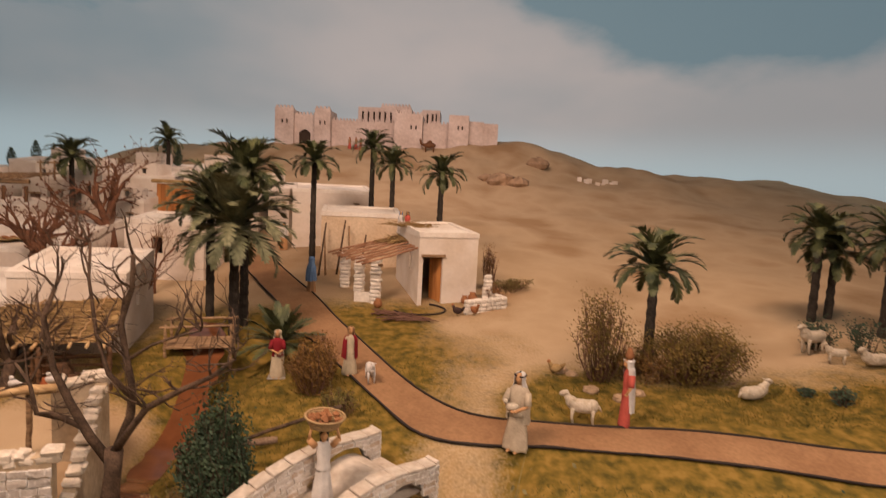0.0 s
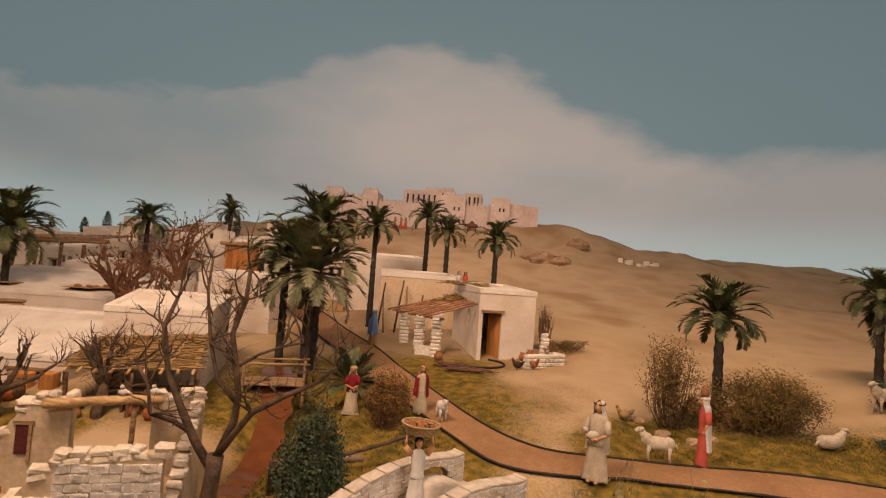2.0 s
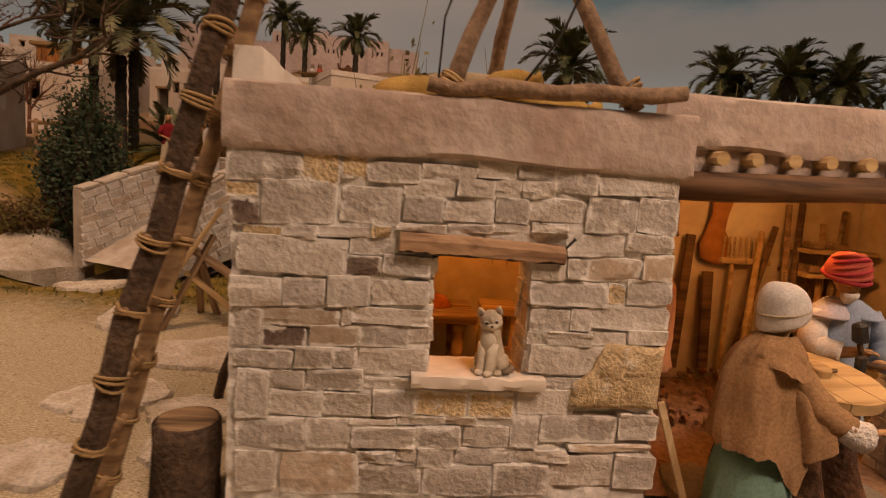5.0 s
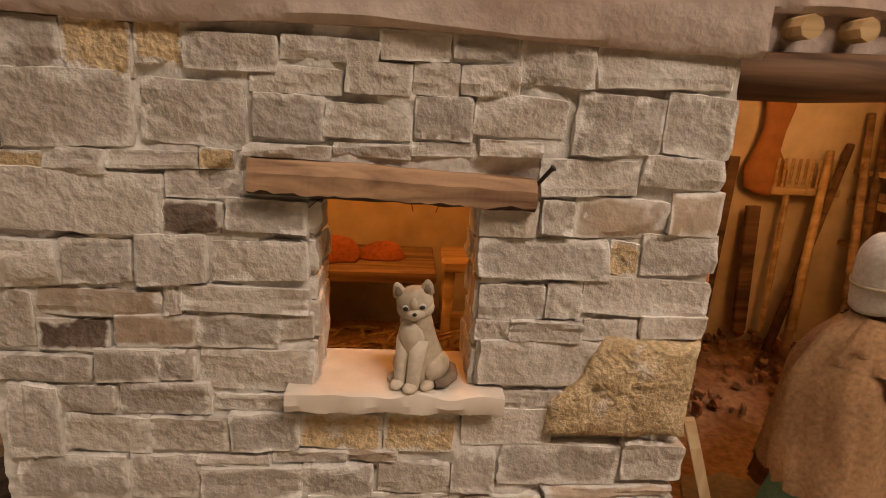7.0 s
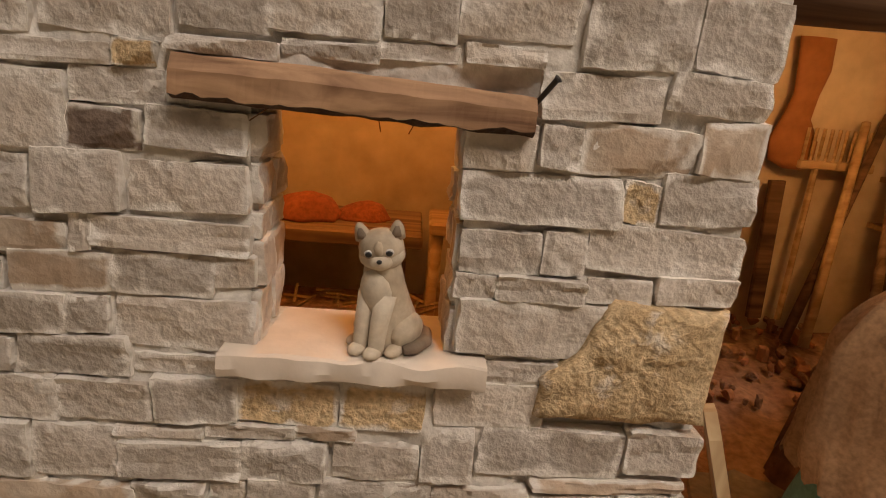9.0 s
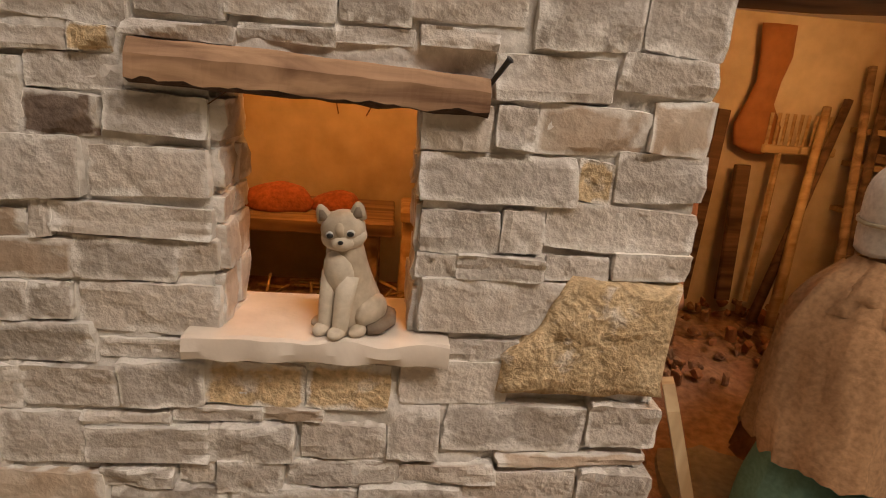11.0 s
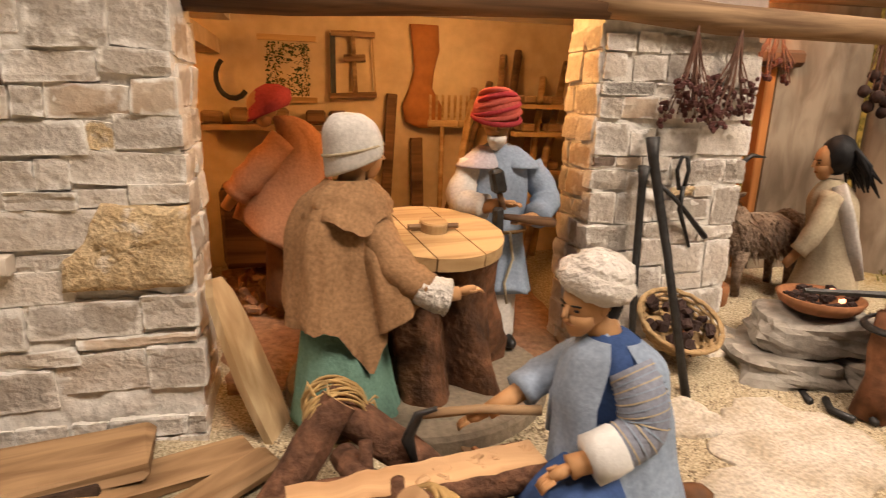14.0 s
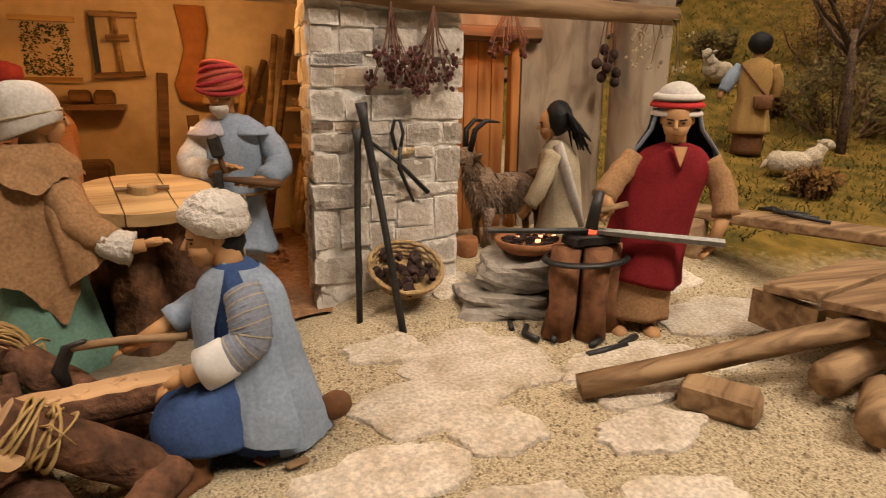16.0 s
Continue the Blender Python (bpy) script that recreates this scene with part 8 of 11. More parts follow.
m.add(vs, [(i * n + j, i * n + (j + 1) % n, (i + 1) * n + (j + 1) % n, (i + 1) * n + j) for i in range(12) for j in range(n)] + [tuple(range(12 * n, 13 * n))], STREAKED)
m.make("post", stable, "thick weathered trunk post", smooth=True)
Mesh().tube([(0.98, 0.665, 0.345), (1.15, 0.665, 0.35), (1.36, 0.66, 0.352)], [0.014, 0.013, 0.012], WOOD_RAW, 9, rough=0.06, rng=rng).make("beam", stable, smooth=True)
t = group_of("dried_herbs", "bunch of dried dark plants hanging before the stable door", "dried herbs", (1.105, 0.655, 0.275), 0, "dried herbs")
m = Mesh()
for i in range(20):
    dx, dz = rng.uniform(-0.024, 0.024), -rng.uniform(-0.004, 0.020)
    m.tube([(0, 0, 0.05), (dx * 0.5, 0, 0.02), (dx, rng.uniform(-0.01, 0.01), dz)], 0.0007, TWIG, 4)
    m.ball((dx, 0, dz), rng.uniform(0.002, 0.004), BERRY, n=6, rough=0.25)
tagged(m.make("stem", t), kind="stuff")
t = group_of("hanging_fruit", "string of dark dried fruit hanging from the stable beam", "dried fruit", (1.243, 0.649, 0.345), 0, "dried herbs")
m = Mesh()
for i in range(8):
    p = (rng.uniform(-0.016, 0.014), rng.uniform(-0.006, 0.006), -0.078 - 0.0055 * i)
    m.tube([(0, 0, 0), (p[0] * 0.4, p[1], -0.04), p], 0.0007, TWIG, 4)
    Mesh().ball(p, (0.0066, 0.0064, 0.0070), COAL, n=10, rough=0.08, rng=rng).make("fruit", t, smooth=True)
tagged(m.make("string", t), kind="stuff")
t = group_of("dried_flowers", "sprig of dried pale flowers hanging from the beam", "dried flowers", (1.235, 0.556, 0.292), 0, "dried herbs")
m, f = Mesh(), Mesh()
for i in range(13):
    dx, dz = rng.uniform(-0.030, 0.045), -rng.uniform(0.015, 0.062)
    m.tube([(0, 0, 0.004), (dx * 0.6, rng.uniform(-0.01, 0.01), 0.010 + dz * 0.2), (dx, rng.uniform(-0.012, 0.012), dz)], [0.0008, 0.0006, 0.0005], GRASS_DRY, 4)
    for k in range(5):
        f.ball((dx + rng.uniform(-0.005, 0.005), rng.uniform(-0.008, 0.008), dz + rng.uniform(-0.005, 0.006)), rng.uniform(0.0010, 0.0022), C_CREAM, n=5, rough=0.2, rng=rng)
tagged(m.make("stem", t), kind="stuff")
tagged(f.make("dried_blossom", t), kind="stuff")


def goat(label, place, turn, h):
    """A shaggy long-haired goat, horns and all in one mesh, looking to +x."""
    r, m = random.Random(9), Mesh()
    hull = []
    for c, q in (((0, 0, 0.58), (0.50, 0.22, 0.24)), ((0.36, 0, 0.66), (0.20, 0.17, 0.24)), ((-0.36, 0, 0.60), (0.20, 0.20, 0.24)), ((0.50, 0, 0.86), (0.10, 0.10, 0.20)), ((0.60, 0, 1.02), (0.15, 0.085, 0.095))):
        m.ball(tuple(v * h for v in c), tuple(v * h for v in q), GOAT, (0, 20 if c[0] > 0.45 else 0, 0), n=14, rough=0.05, rng=r)
        hull.append((Vector(c), Vector(q)))
    for x in (-0.36, 0.34):
        for s in (-1, 1):
            m.tube([(x * h, s * 0.12 * h, 0.46 * h), ((x + 0.02) * h, s * 0.12 * h, 0.24 * h), (x * h, s * 0.12 * h, 0)], [0.085 * h, 0.045 * h, 0.04 * h], GOAT, 8)
    for s in (-1, 1):
        m.tube([(0.55 * h, s * 0.05 * h, 1.08 * h), (0.52 * h, s * 0.09 * h, 1.30 * h), (0.40 * h, s * 0.12 * h, 1.40 * h), (0.24 * h, s * 0.13 * h, 1.38 * h)], [0.035 * h, 0.032 * h, 0.024 * h, 0.01 * h], IRON, 7)
        m.ball((0.50 * h, s * 0.13 * h, 1.02 * h), (0.04 * h, 0.10 * h, 0.03 * h), GOAT, (s * 25, 0, 0), n=7)
    vs, fs = [], []
    for _ in range(1900):
        c, q = hull[r.choice((0, 0, 0, 1, 2, 2, 3))]
        a, b = r.uniform(0, 6.283), math.acos(r.uniform(-0.8, 1))
        d = Vector((math.sin(b) * math.cos(a), math.sin(b) * math.sin(a), math.cos(b)))
        p = (c + Vector((d.x * q.x, d.y * q.y, d.z * q.z))) * h
        tip = p + (d * 0.35 + Vector((r.gauss(-0.2, 0.25), r.gauss(0, 0.25), -0.8))) * h * r.uniform(0.07, 0.16)
        w = Vector((r.gauss(0, 1), r.gauss(0, 1), 0)).normalized() * h * 0.010
        k = len(vs)
        vs += [p - w, p + w, tip]
        fs.append((k, k + 1, k + 2))
    m.add(vs, fs, GOAT)
    ob = m.make("goat_figurine", smooth=True)
    ob.matrix_basis = pose(*place, 0, 0, turn)
    return tagged(ob, label, "goat figurine")


goat("shaggy brown goat figurine standing in the stable", (1.094, 0.622, height(1.094, 0.622)), 186, 0.104)
m = Mesh()
drape(m, [(0, 0, 0.0, 0.046, 0.042), (0, 0, 0.03, 0.043, 0.038), (0.0, 0, 0.07, 0.032, 0.028), (-0.003, 0, 0.105, 0.029, 0.024), (-0.008, 0, 0.135, 0.028, 0.021), (-0.011, 0, 0.150, 0.018, 0.015), (-0.013, 0, 0.157, 0.009, 0.009)], C_CREAM, 40, 4, 0.15, 1.9, 3.0)
m.tube([(-0.014, -0.018, 0.153), (-0.004, -0.026, 0.125), (0.010, -0.028, 0.09), (0.022, -0.026, 0.06)], [0.008, 0.009, 0.009, 0.008], C_WHITE, 9, True, 0.4)
sleeve_tube(m, [(-0.020, -0.018, 0.142), (-0.034, -0.028, 0.112), (-0.050, -0.026, 0.085)], [0.012, 0.012, 0.010], C_CREAM, 14, 1.0, 0.12)
m.tube([(-0.048, -0.026, 0.088), (-0.062, -0.024, 0.070)], [0.006, 0.005], SKIN, 8)
face(m, (-0.022, 0, 0.174), 0.0175, -86, 10)
m.ball((-0.012, 0, 0.181), (0.0195, 0.0205, 0.0195), HAIR, n=16, rough=0.05, rng=rng)
for k in range(26):
    a = rng.uniform(-1.3, 1.3)
    m.tube([(-0.004, 0.019 * math.sin(a), 0.188), (0.010 + rng.uniform(-0.003, 0.006), 0.022 * math.sin(a), 0.172), (0.020 + rng.uniform(-0.006, 0.012), 0.026 * math.sin(a), 0.150 + rng.uniform(-0.008, 0.010))], [0.0034, 0.0030, 0.0010], HAIR, 5)
ob = m.make("figurine", smooth=True)
ob.matrix_basis = pose(1.138, 0.575, 0.012, 0, 0, -22) @ Matrix.Diagonal((0.80, 0.86, 0.97, 1))
tagged(ob, "kneeling girl figurine with long black hair in a cream smock", "figurine", "figurines")
bench = group_of("work_bench", "weathered plank bench with iron tools on it", "bench")
Mesh().chip((1.365, 0.455, 0.075), (0.30, 0.045, 0.012), WOOD_RAW, rng, 0.15, 0.06, (0, 0, -66)).make("plank", bench)
for x, y in ((1.31, 0.545), (1.40, 0.35)):
    Mesh().tube([(x, y, -0.01), (x, y, 0.07)], [0.019, 0.017], WOOD_RAW, 10, rough=0.06, rng=rng).make("leg", bench, smooth=True)
for i in range(3):
    rod("iron_tool", "thin black iron tool lying on the bench", "iron tool", [(1.37 + 0.01 * i, 0.42 + 0.02 * i, 0.084), (1.36, 0.46 + 0.02 * i, 0.085), (1.385, 0.50, 0.084)], 0.0022, IRON, 5, 0.02, "iron tools")
# loose timber by the path
rod("squared_beam", "squared wooden beam lying aslant on the ground", "beam", [(1.000, 0.331, 0.010), (1.060, 0.3135, 0.022), (1.120, 0.296, 0.034), (1.205, 0.272, 0.050)], [0.0098, 0.0092, 0.0090, 0.0088], WOOD_RAW, 4, 0.03)
stick_block("timber_block", "short hewn block under the beam", "timber block", (1.082, 0.282, 0.009), (0.026, 0.052, 0.022), WOOD_RAW, (0, 0, 32), 0.2, 0.06)
board = group_of("board_table", "low table of weathered boards on round logs", "table", (1.285, 0.300, 0.056))
for i in range(3):
    Mesh().chip((0.008 * i, 0.045 - 0.045 * i, 0.0), (0.20, 0.043, 0.008), WOOD_RAW, rng, 0.15, 0.05, (-4, 3, 14)).make("board", board)
for p, q in (((-0.13, -0.04, -0.035), (-0.06, -0.025, -0.035)), ((-0.15, -0.09, -0.04), (-0.10, -0.06, -0.04)), ((0.0, -0.06, -0.035), (0.02, 0.06, -0.035))):
    Mesh().tube([p, q], 0.013, WOOD_RAW, 9, rough=0.06, rng=rng).make("log", board, smooth=True)
Mesh().span(-0.09, -0.08, 0.0, 0.06, -0.035, -0.004, WOOD_RAW).make("rail", board)

# flagstones let into the gravel, each an uneven slab
FLAGS = ((0.962, 0.408, 0.066, 0.052), (0.893, 0.362, 0.046, 0.040), (0.893, 0.455, 0.036, 0.022), (0.927, 0.318, 0.032, 0.030), (1.075, 0.365, 0.062, 0.030), (0.977, 0.546, 0.036, 0.026), (1.022, 0.280, 0.042, 0.022), (1.23, 0.415, 0.075, 0.045), (1.13, 0.50, 0.05, 0.03), (1.16, 0.345, 0.05, 0.022), (1.05, 0.325, 0.045, 0.022), (1.22, 0.50, 0.05, 0.03), (0.845, 0.296, 0.055, 0.028), (0.99, 0.215, 0.04, 0.025), (0.90, 0.24, 0.05, 0.025))


def flagstone(x, y, rx, ry, seed, thick=0.0026):
    """An uneven slab let into the ground, its outline broken and its top pitted."""
    n, rows, vs, m = 44, 9, [], Mesh()
    def edge(a):
        return 1 + 0.30 * noise.noise((math.cos(a) * 1.6 + seed * 7, math.sin(a) * 1.6, 0)) + 0.13 * noise.noise((math.cos(a) * 5 + seed, math.sin(a) * 5, 2)) + 0.05 * noise.noise((math.cos(a) * 14, math.sin(a) * 14, seed))
    for k in range(rows):
        q = (1.0, 1.0, 0.975, 0.90, 0.78, 0.62, 0.44, 0.26, 0.10)[k]
        for j in range(n):
            a = 2 * math.pi * j / n
            px, py = rx * edge(a) * q * math.cos(a), ry * edge(a) * q * math.sin(a)
            z = -0.008 if k == 0 else thick * (0.35 if k == 1 else 0.85 if k == 2 else 1.0)
            if k:
                z += height(x + px, y + py) - height(x, y) + thick * 0.55 * noise.noise((px * 60 + seed * 3, py * 60, 1)) + thick * 0.35 * noise.noise((px * 190, py * 190, seed))
            vs.append((px, py, z))
    vs.append((0, 0, thick))
    m.add(vs, [(k * n + j, k * n + (j + 1) % n, (k + 1) * n + (j + 1) % n, (k + 1) * n + j) for k in range(rows - 1) for j in range(n)] + [((rows - 1) * n + j, (rows - 1) * n + (j + 1) % n, rows * n) for j in range(n)], FLAGSTONE)
    ob = m.make("flagstone", ground, smooth=True)
    ob.data.set_sharp_from_angle(angle=radians(40))
    ob.location = (x, y, height(x, y) + 0.0008)


for i, (x, y, rx, ry) in enumerate(FLAGS):
    flagstone(x, y, rx, ry, i)
# pasture with shepherd
m = Mesh()
OCHRE_CLOTH = cloth("ochre_cloth", (0.42, 0.26, 0.10))
drape(m, [(0, 0, 0.0, 0.028, 0.024), (0, 0, 0.03, 0.027, 0.023), (0, 0, 0.06, 0.026, 0.022)], C_LEATHER, 32, 3, 0.1, 2.0, 1.0)
drape(m, [(0, 0, 0.040, 0.036, 0.030), (0, 0, 0.07, 0.033, 0.027), (0, 0, 0.105, 0.027, 0.021), (0, 0, 0.14, 0.031, 0.021), (0, 0, 0.165, 0.028, 0.018), (0, 0, 0.178, 0.012, 0.012)], OCHRE_CLOTH, 40, 4, 0.13, 1.9, 2.0)
sleeve_tube(m, [(-0.026, 0, 0.162), (-0.042, -0.006, 0.140), (-0.052, -0.012, 0.118)], [0.012, 0.013, 0.011], C_BLUE, 12, 1.0)
sleeve_tube(m, [(0.026, 0, 0.162), (0.036, 0.008, 0.135), (0.034, 0.016, 0.108)], [0.012, 0.012, 0.010], OCHRE_CLOTH, 12, 2.0)
m.tube([(-0.052, -0.012, 0.118), (-0.058, -0.018, 0.106)], [0.006, 0.005], SKIN, 7)
m.tube([(-0.026, -0.016, 0.165), (0.0, -0.024, 0.135), (0.022, -0.024, 0.108)], 0.0022, C_LEATHER, 6)
m.chip((0.018, -0.030, 0.098), (0.032, 0.014, 0.026), C_LEATHER, rng, 0.2, 0.04)
m.tube([(0, 0, 0.17), (0, 0, 0.19)], [0.009, 0.009], SKIN, 8)
face(m, (0, 0.002, 0.198), 0.018, 160)
m.ball((0, -0.003, 0.204), (0.021, 0.021, 0.020), HAIR, n=14, rough=0.05, rng=rng)
ob = m.make("figurine", smooth=True)
ob.matrix_basis = pose(1.735, 0.853, height(1.735, 0.853), 0, 0, -50)
tagged(ob, "shepherd figurine in an ochre tunic with a leather bag", "figurine", "figurines")
for x, y, turn, h, ly in ((1.94, 1.14, 200, 0.11, True), (1.70, 0.725, -25, 0.085, True), (2.35, 1.45, 10, 0.1, False)):
    sheep("cream woolly sheep figurine on the pasture", (x, y, height(x, y)), turn, h, WOOL, ly)


# ---------------- road with its sunken rails ----------------
ROAD_R = [(-1.25, 4.05), (-1.109, 3.857), (-0.603, 3.057), (-0.311, 2.597), (0.013, 2.119), (0.153, 1.942), (0.271, 1.83), (0.36, 1.80), (0.497, 1.795), (0.976, 1.80), (1.312, 1.746), (1.467, 1.715), (2.2, 1.59)]
ROAD_L = [(-1.45, 4.0), (-1.317, 3.80), (-0.82, 3.03), (-0.47, 2.50), (-0.163, 2.10), (0.008, 1.884), (0.13, 1.71), (0.21, 1.68), (0.36, 1.67), (0.62, 1.668), (0.857, 1.668), (1.172, 1.625), (2.1, 1.46)]


def smooth_line(pts, n=90):
    p = np.array(pts)
    d = np.r_[0, np.cumsum(np.hypot(*np.diff(p, axis=0).T))]
    t = np.linspace(0, d[-1], n)
    q = np.stack([np.interp(t, d, p[:, 0]), np.interp(t, d, p[:, 1])], 1)
    for _ in range(3):
        q[1:-1] = (q[:-2] + 2 * q[1:-1] + q[2:]) / 4
    return q


def strip(a, c, lift, material, name, label, category, cols=6):
    m, vs = Mesh(), []
    for p, q in zip(a, c):
        for k in range(cols + 1):
            x, y = p + (q - p) * k / cols
            vs.append((x, y, height(x, y) + lift))
    w = cols + 1
    m.add(vs, [(i * w + k, i * w + k + 1, (i + 1) * w + k + 1, (i + 1) * w + k)[::-1] for i in range(len(a) - 1) for k in range(cols)], material)
    ob = m.make(name, smooth=True)
    return tagged(ob, label, category, kind="structure")


RR, RL = smooth_line(ROAD_R), smooth_line(ROAD_L)
strip(RR, RL, 0.007, ROAD_EARTH, "road", "smooth reddish brown earth road winding past the farmhouse", "road", 8)
RAIL = mat("dark_groove", (0.035, 0.025, 0.02), 0.8, 80, 0.3, 0.0)
for line, s in ((RR, 1), (RL, -1)):
    side = (RL - RR) / np.linalg.norm(RL - RR, axis=1)[:, None] * s
    vs, m = [], Mesh()
    pts = [(x, y, height(x, y) + 0.009) for x, y in line]
    m.tube(pts, 0.0040, RAIL, 6, True, 1.0, 0.35, rng)
    tagged(m.make("rail", smooth=True), "dark sunken rail along the edge of the road", "rail", "road rails", "structure")

# stream: brown still water in its bed
WATER = mat("brown_water", (0.15, 0.055, 0.022), 0.14, 20, 0.2, 0.05, spec=0.5)
m, vs = Mesh(), []
for i in range(40):
    y = 1.40 + 1.1 * i / 39
    x = float(np.interp(y, (1.40, 1.70, 1.85, 2.20, 2.50), (-0.590, -0.642, -0.695, -0.775, -0.86)))
    w = float(np.interp(y, (1.40, 1.70, 1.85, 2.20, 2.50), (0.055, 0.075, 0.085, 0.095, 0.06)))
    z = height(x, y) + 0.020
    vs += [(x - w - 0.012 * math.sin(i * 0.9), y, z), (x + w + 0.012 * math.sin(i * 1.3), y, z)]
m.add(vs, [(2 * i, 2 * i + 1, 2 * i + 3, 2 * i + 2) for i in range(39)], WATER)
tagged(m.make("water", smooth=True), "shallow brown water of the small stream", "stream", kind="structure")


# ---------------- plants ----------------
def bush(label, place, rx, ry, h, leaf, count, seed, size=0.010, stems=14, twig=TWIG, name="bush", category="bush", spread=1.0, group="dry bushes"):
    r = random.Random(seed)
    t = group_of(name, label, category, place, 0, group)
    s, ends = Mesh(), []
    for i in range(stems):
        a, q = r.uniform(0, 6.28), math.sqrt(r.random())
        tip = Vector((rx * q * math.cos(a) * spread, ry * q * math.sin(a) * spread, h * r.uniform(0.55, 1.0) * (1 - 0.45 * q * q)))
        mid = Vector((tip.x * 0.72, tip.y * 0.72, tip.z * 0.45)) + Vector([r.uniform(-0.1, 0.1) * rx for _ in range(3)])
        s.tube([(tip.x * 0.30, tip.y * 0.30, -0.01), mid, tip], [0.0028, 0.0018, 0.0007], twig, 4)
        ends.append((mid, tip))
        ends.append((Vector((tip.x * 0.5, tip.y * 0.5, 0.0)), mid))
        for _ in range(3):
            b = mid.lerp(tip, r.uniform(0.1, 0.8))
            e = b + Vector((r.uniform(-1, 1) * rx * 0.35, r.uniform(-1, 1) * ry * 0.35, r.uniform(0.1, 0.35) * h))
            s.tube([b, e], [0.0011, 0.0005], twig, 3)
            ends.append((b, e))
    tagged(s.make("stem", t), kind="stuff")
    m, vs, fs = Mesh(), [], []
    for _ in range(count):
        b, e = r.choice(ends)
        p = b.lerp(e, r.random() ** 0.6) + Vector((r.gauss(0, 0.10) * rx, r.gauss(0, 0.10) * ry, r.gauss(0, 0.07) * h))
        p.z = max(0.004, p.z)
        d1 = Vector([r.gauss(0, 1) for _ in range(3)]).normalized()
        d2 = d1.orthogonal().normalized()
        w = size * r.uniform(0.5, 1.2)
        k = len(vs)
        vs += [p - d1 * w * 0.5, p + d2 * w * 0.28, p + d1 * w * 0.5, p - d2 * w * 0.28]
        fs.append((k, k + 1, k + 2, k + 3))
    m.add(vs, fs, leaf)
    tagged(m.make("foliage", t), kind="stuff")
    return t


def limbs(m, r, start, direction, length, radius, depth, material, bend=0.35, knob=0.0):
    """A crooked branch that forks into thinner ones."""
    p, d, pts, rad = Vector(start), Vector(direction).normalized(), [Vector(start)], [radius]
    n = 5
    for i in range(n):
        d = (d + Vector([r.gauss(0, bend) for _ in range(3)]) * 0.5 + Vector((0, 0, 0.06))).normalized()
        p = p + d * length / n
        pts.append(p.copy())
        rad.append(radius * (1 - 0.55 * (i + 1) / n))
    m.tube(pts, rad, material, 6 if radius > 0.004 else 4, True, 1.0, 0.1, r)
    if knob and depth == 0:
        m.ball(p, radius * 0.9 + knob, material, n=6, rough=0.3, rng=r)
    if depth:
        for i in range(r.choice((2, 3, 3))):
            k = r.randint(2, n)
            e = (d + Vector((r.gauss(0, 0.8), r.gauss(0, 0.6), r.gauss(0.25, 0.4)))).normalized()
            limbs(m, r, pts[k], e, length * r.uniform(0.5, 0.75), rad[k] * 0.75, depth - 1, material, bend, knob)


def bare_tree(label, place, height_, radius, seed, material=BARK, depth=3, forks=4, knob=0.0, spread=0.6, group="bare trees"):
    r = random.Random(seed)
    t = group_of("bare_tree", label, "tree", place, 0, group)
    m = Mesh()
    top = Vector((r.gauss(0, 0.02), r.gauss(0, 0.02), height_ * 0.36))
    m.tube([(0, 0, -0.03), (r.gauss(0, 0.006), 0, height_ * 0.12), top], [radius * 1.35, radius, radius * 0.85], material, 9, True, 1, 0.1, r)
    m.make("trunk", t, smooth=True)
    for i in range(forks):
        a = 6.28 * i / forks + r.uniform(-0.5, 0.5)
        m = Mesh()
        limbs(m, r, top - Vector((0, 0, r.uniform(0, 0.1) * height_)), (math.cos(a) * spread, math.sin(a) * spread * 0.7, 1.0), height_ * 0.40, radius * 0.62, depth - 1, material, 0.4, knob)
        m.make("limb", t, smooth=True)
    return t


# the near bare tree: its main limbs drawn out, thin twigs grown from them
tree = group_of("bare_tree", "gnarled bare tree with long crooked limbs by the stream", "tree", (-0.622, 1.412, 0.05), 0, "bare trees")
tr = random.Random(77)
Mesh().tube([(-0.01, 0, -0.02), (0, 0, 0.08), (0.008, 0, 0.16), (0.013, 0, 0.22)], [0.030, 0.023, 0.021, 0.022], BARK, 10, True, 1, 0.08, tr).make("trunk", tree, smooth=True)
MAIN = (([(0.005, 0, 0.18), (-0.045, -0.01, 0.27), (-0.085, -0.02, 0.37), (-0.135, -0.01, 0.47), (-0.165, 0.0, 0.62), (-0.14, 0.01, 0.71)], 0.0145), ([(0.013, 0, 0.21), (0.05, 0.01, 0.33), (0.062, 0.0, 0.42), (0.045, 0, 0.52), (0.02, 0.02, 0.61), (0.05, 0.02, 0.72), (0.06, 0.01, 0.82)], 0.014), ([(0.013, 0, 0.22), (0.07, -0.02, 0.31), (0.115, -0.03, 0.38), (0.20, -0.03, 0.44), (0.27, -0.02, 0.48), (0.33, -0.02, 0.54)], 0.0125), ([(-0.05, -0.01, 0.29), (-0.10, -0.03, 0.33), (-0.15, -0.05, 0.35), (-0.165, -0.05, 0.44), (-0.20, -0.05, 0.50)], 0.009), ([(0.055, 0, 0.40), (0.0, 0.0, 0.46), (-0.03, 0, 0.58), (-0.06, 0.02, 0.74), (-0.055, 0.02, 0.85)], 0.008), ([(0.04, 0, 0.50), (0.10, 0.02, 0.55), (0.16, 0.02, 0.58), (0.22, 0.03, 0.60)], 0.006))
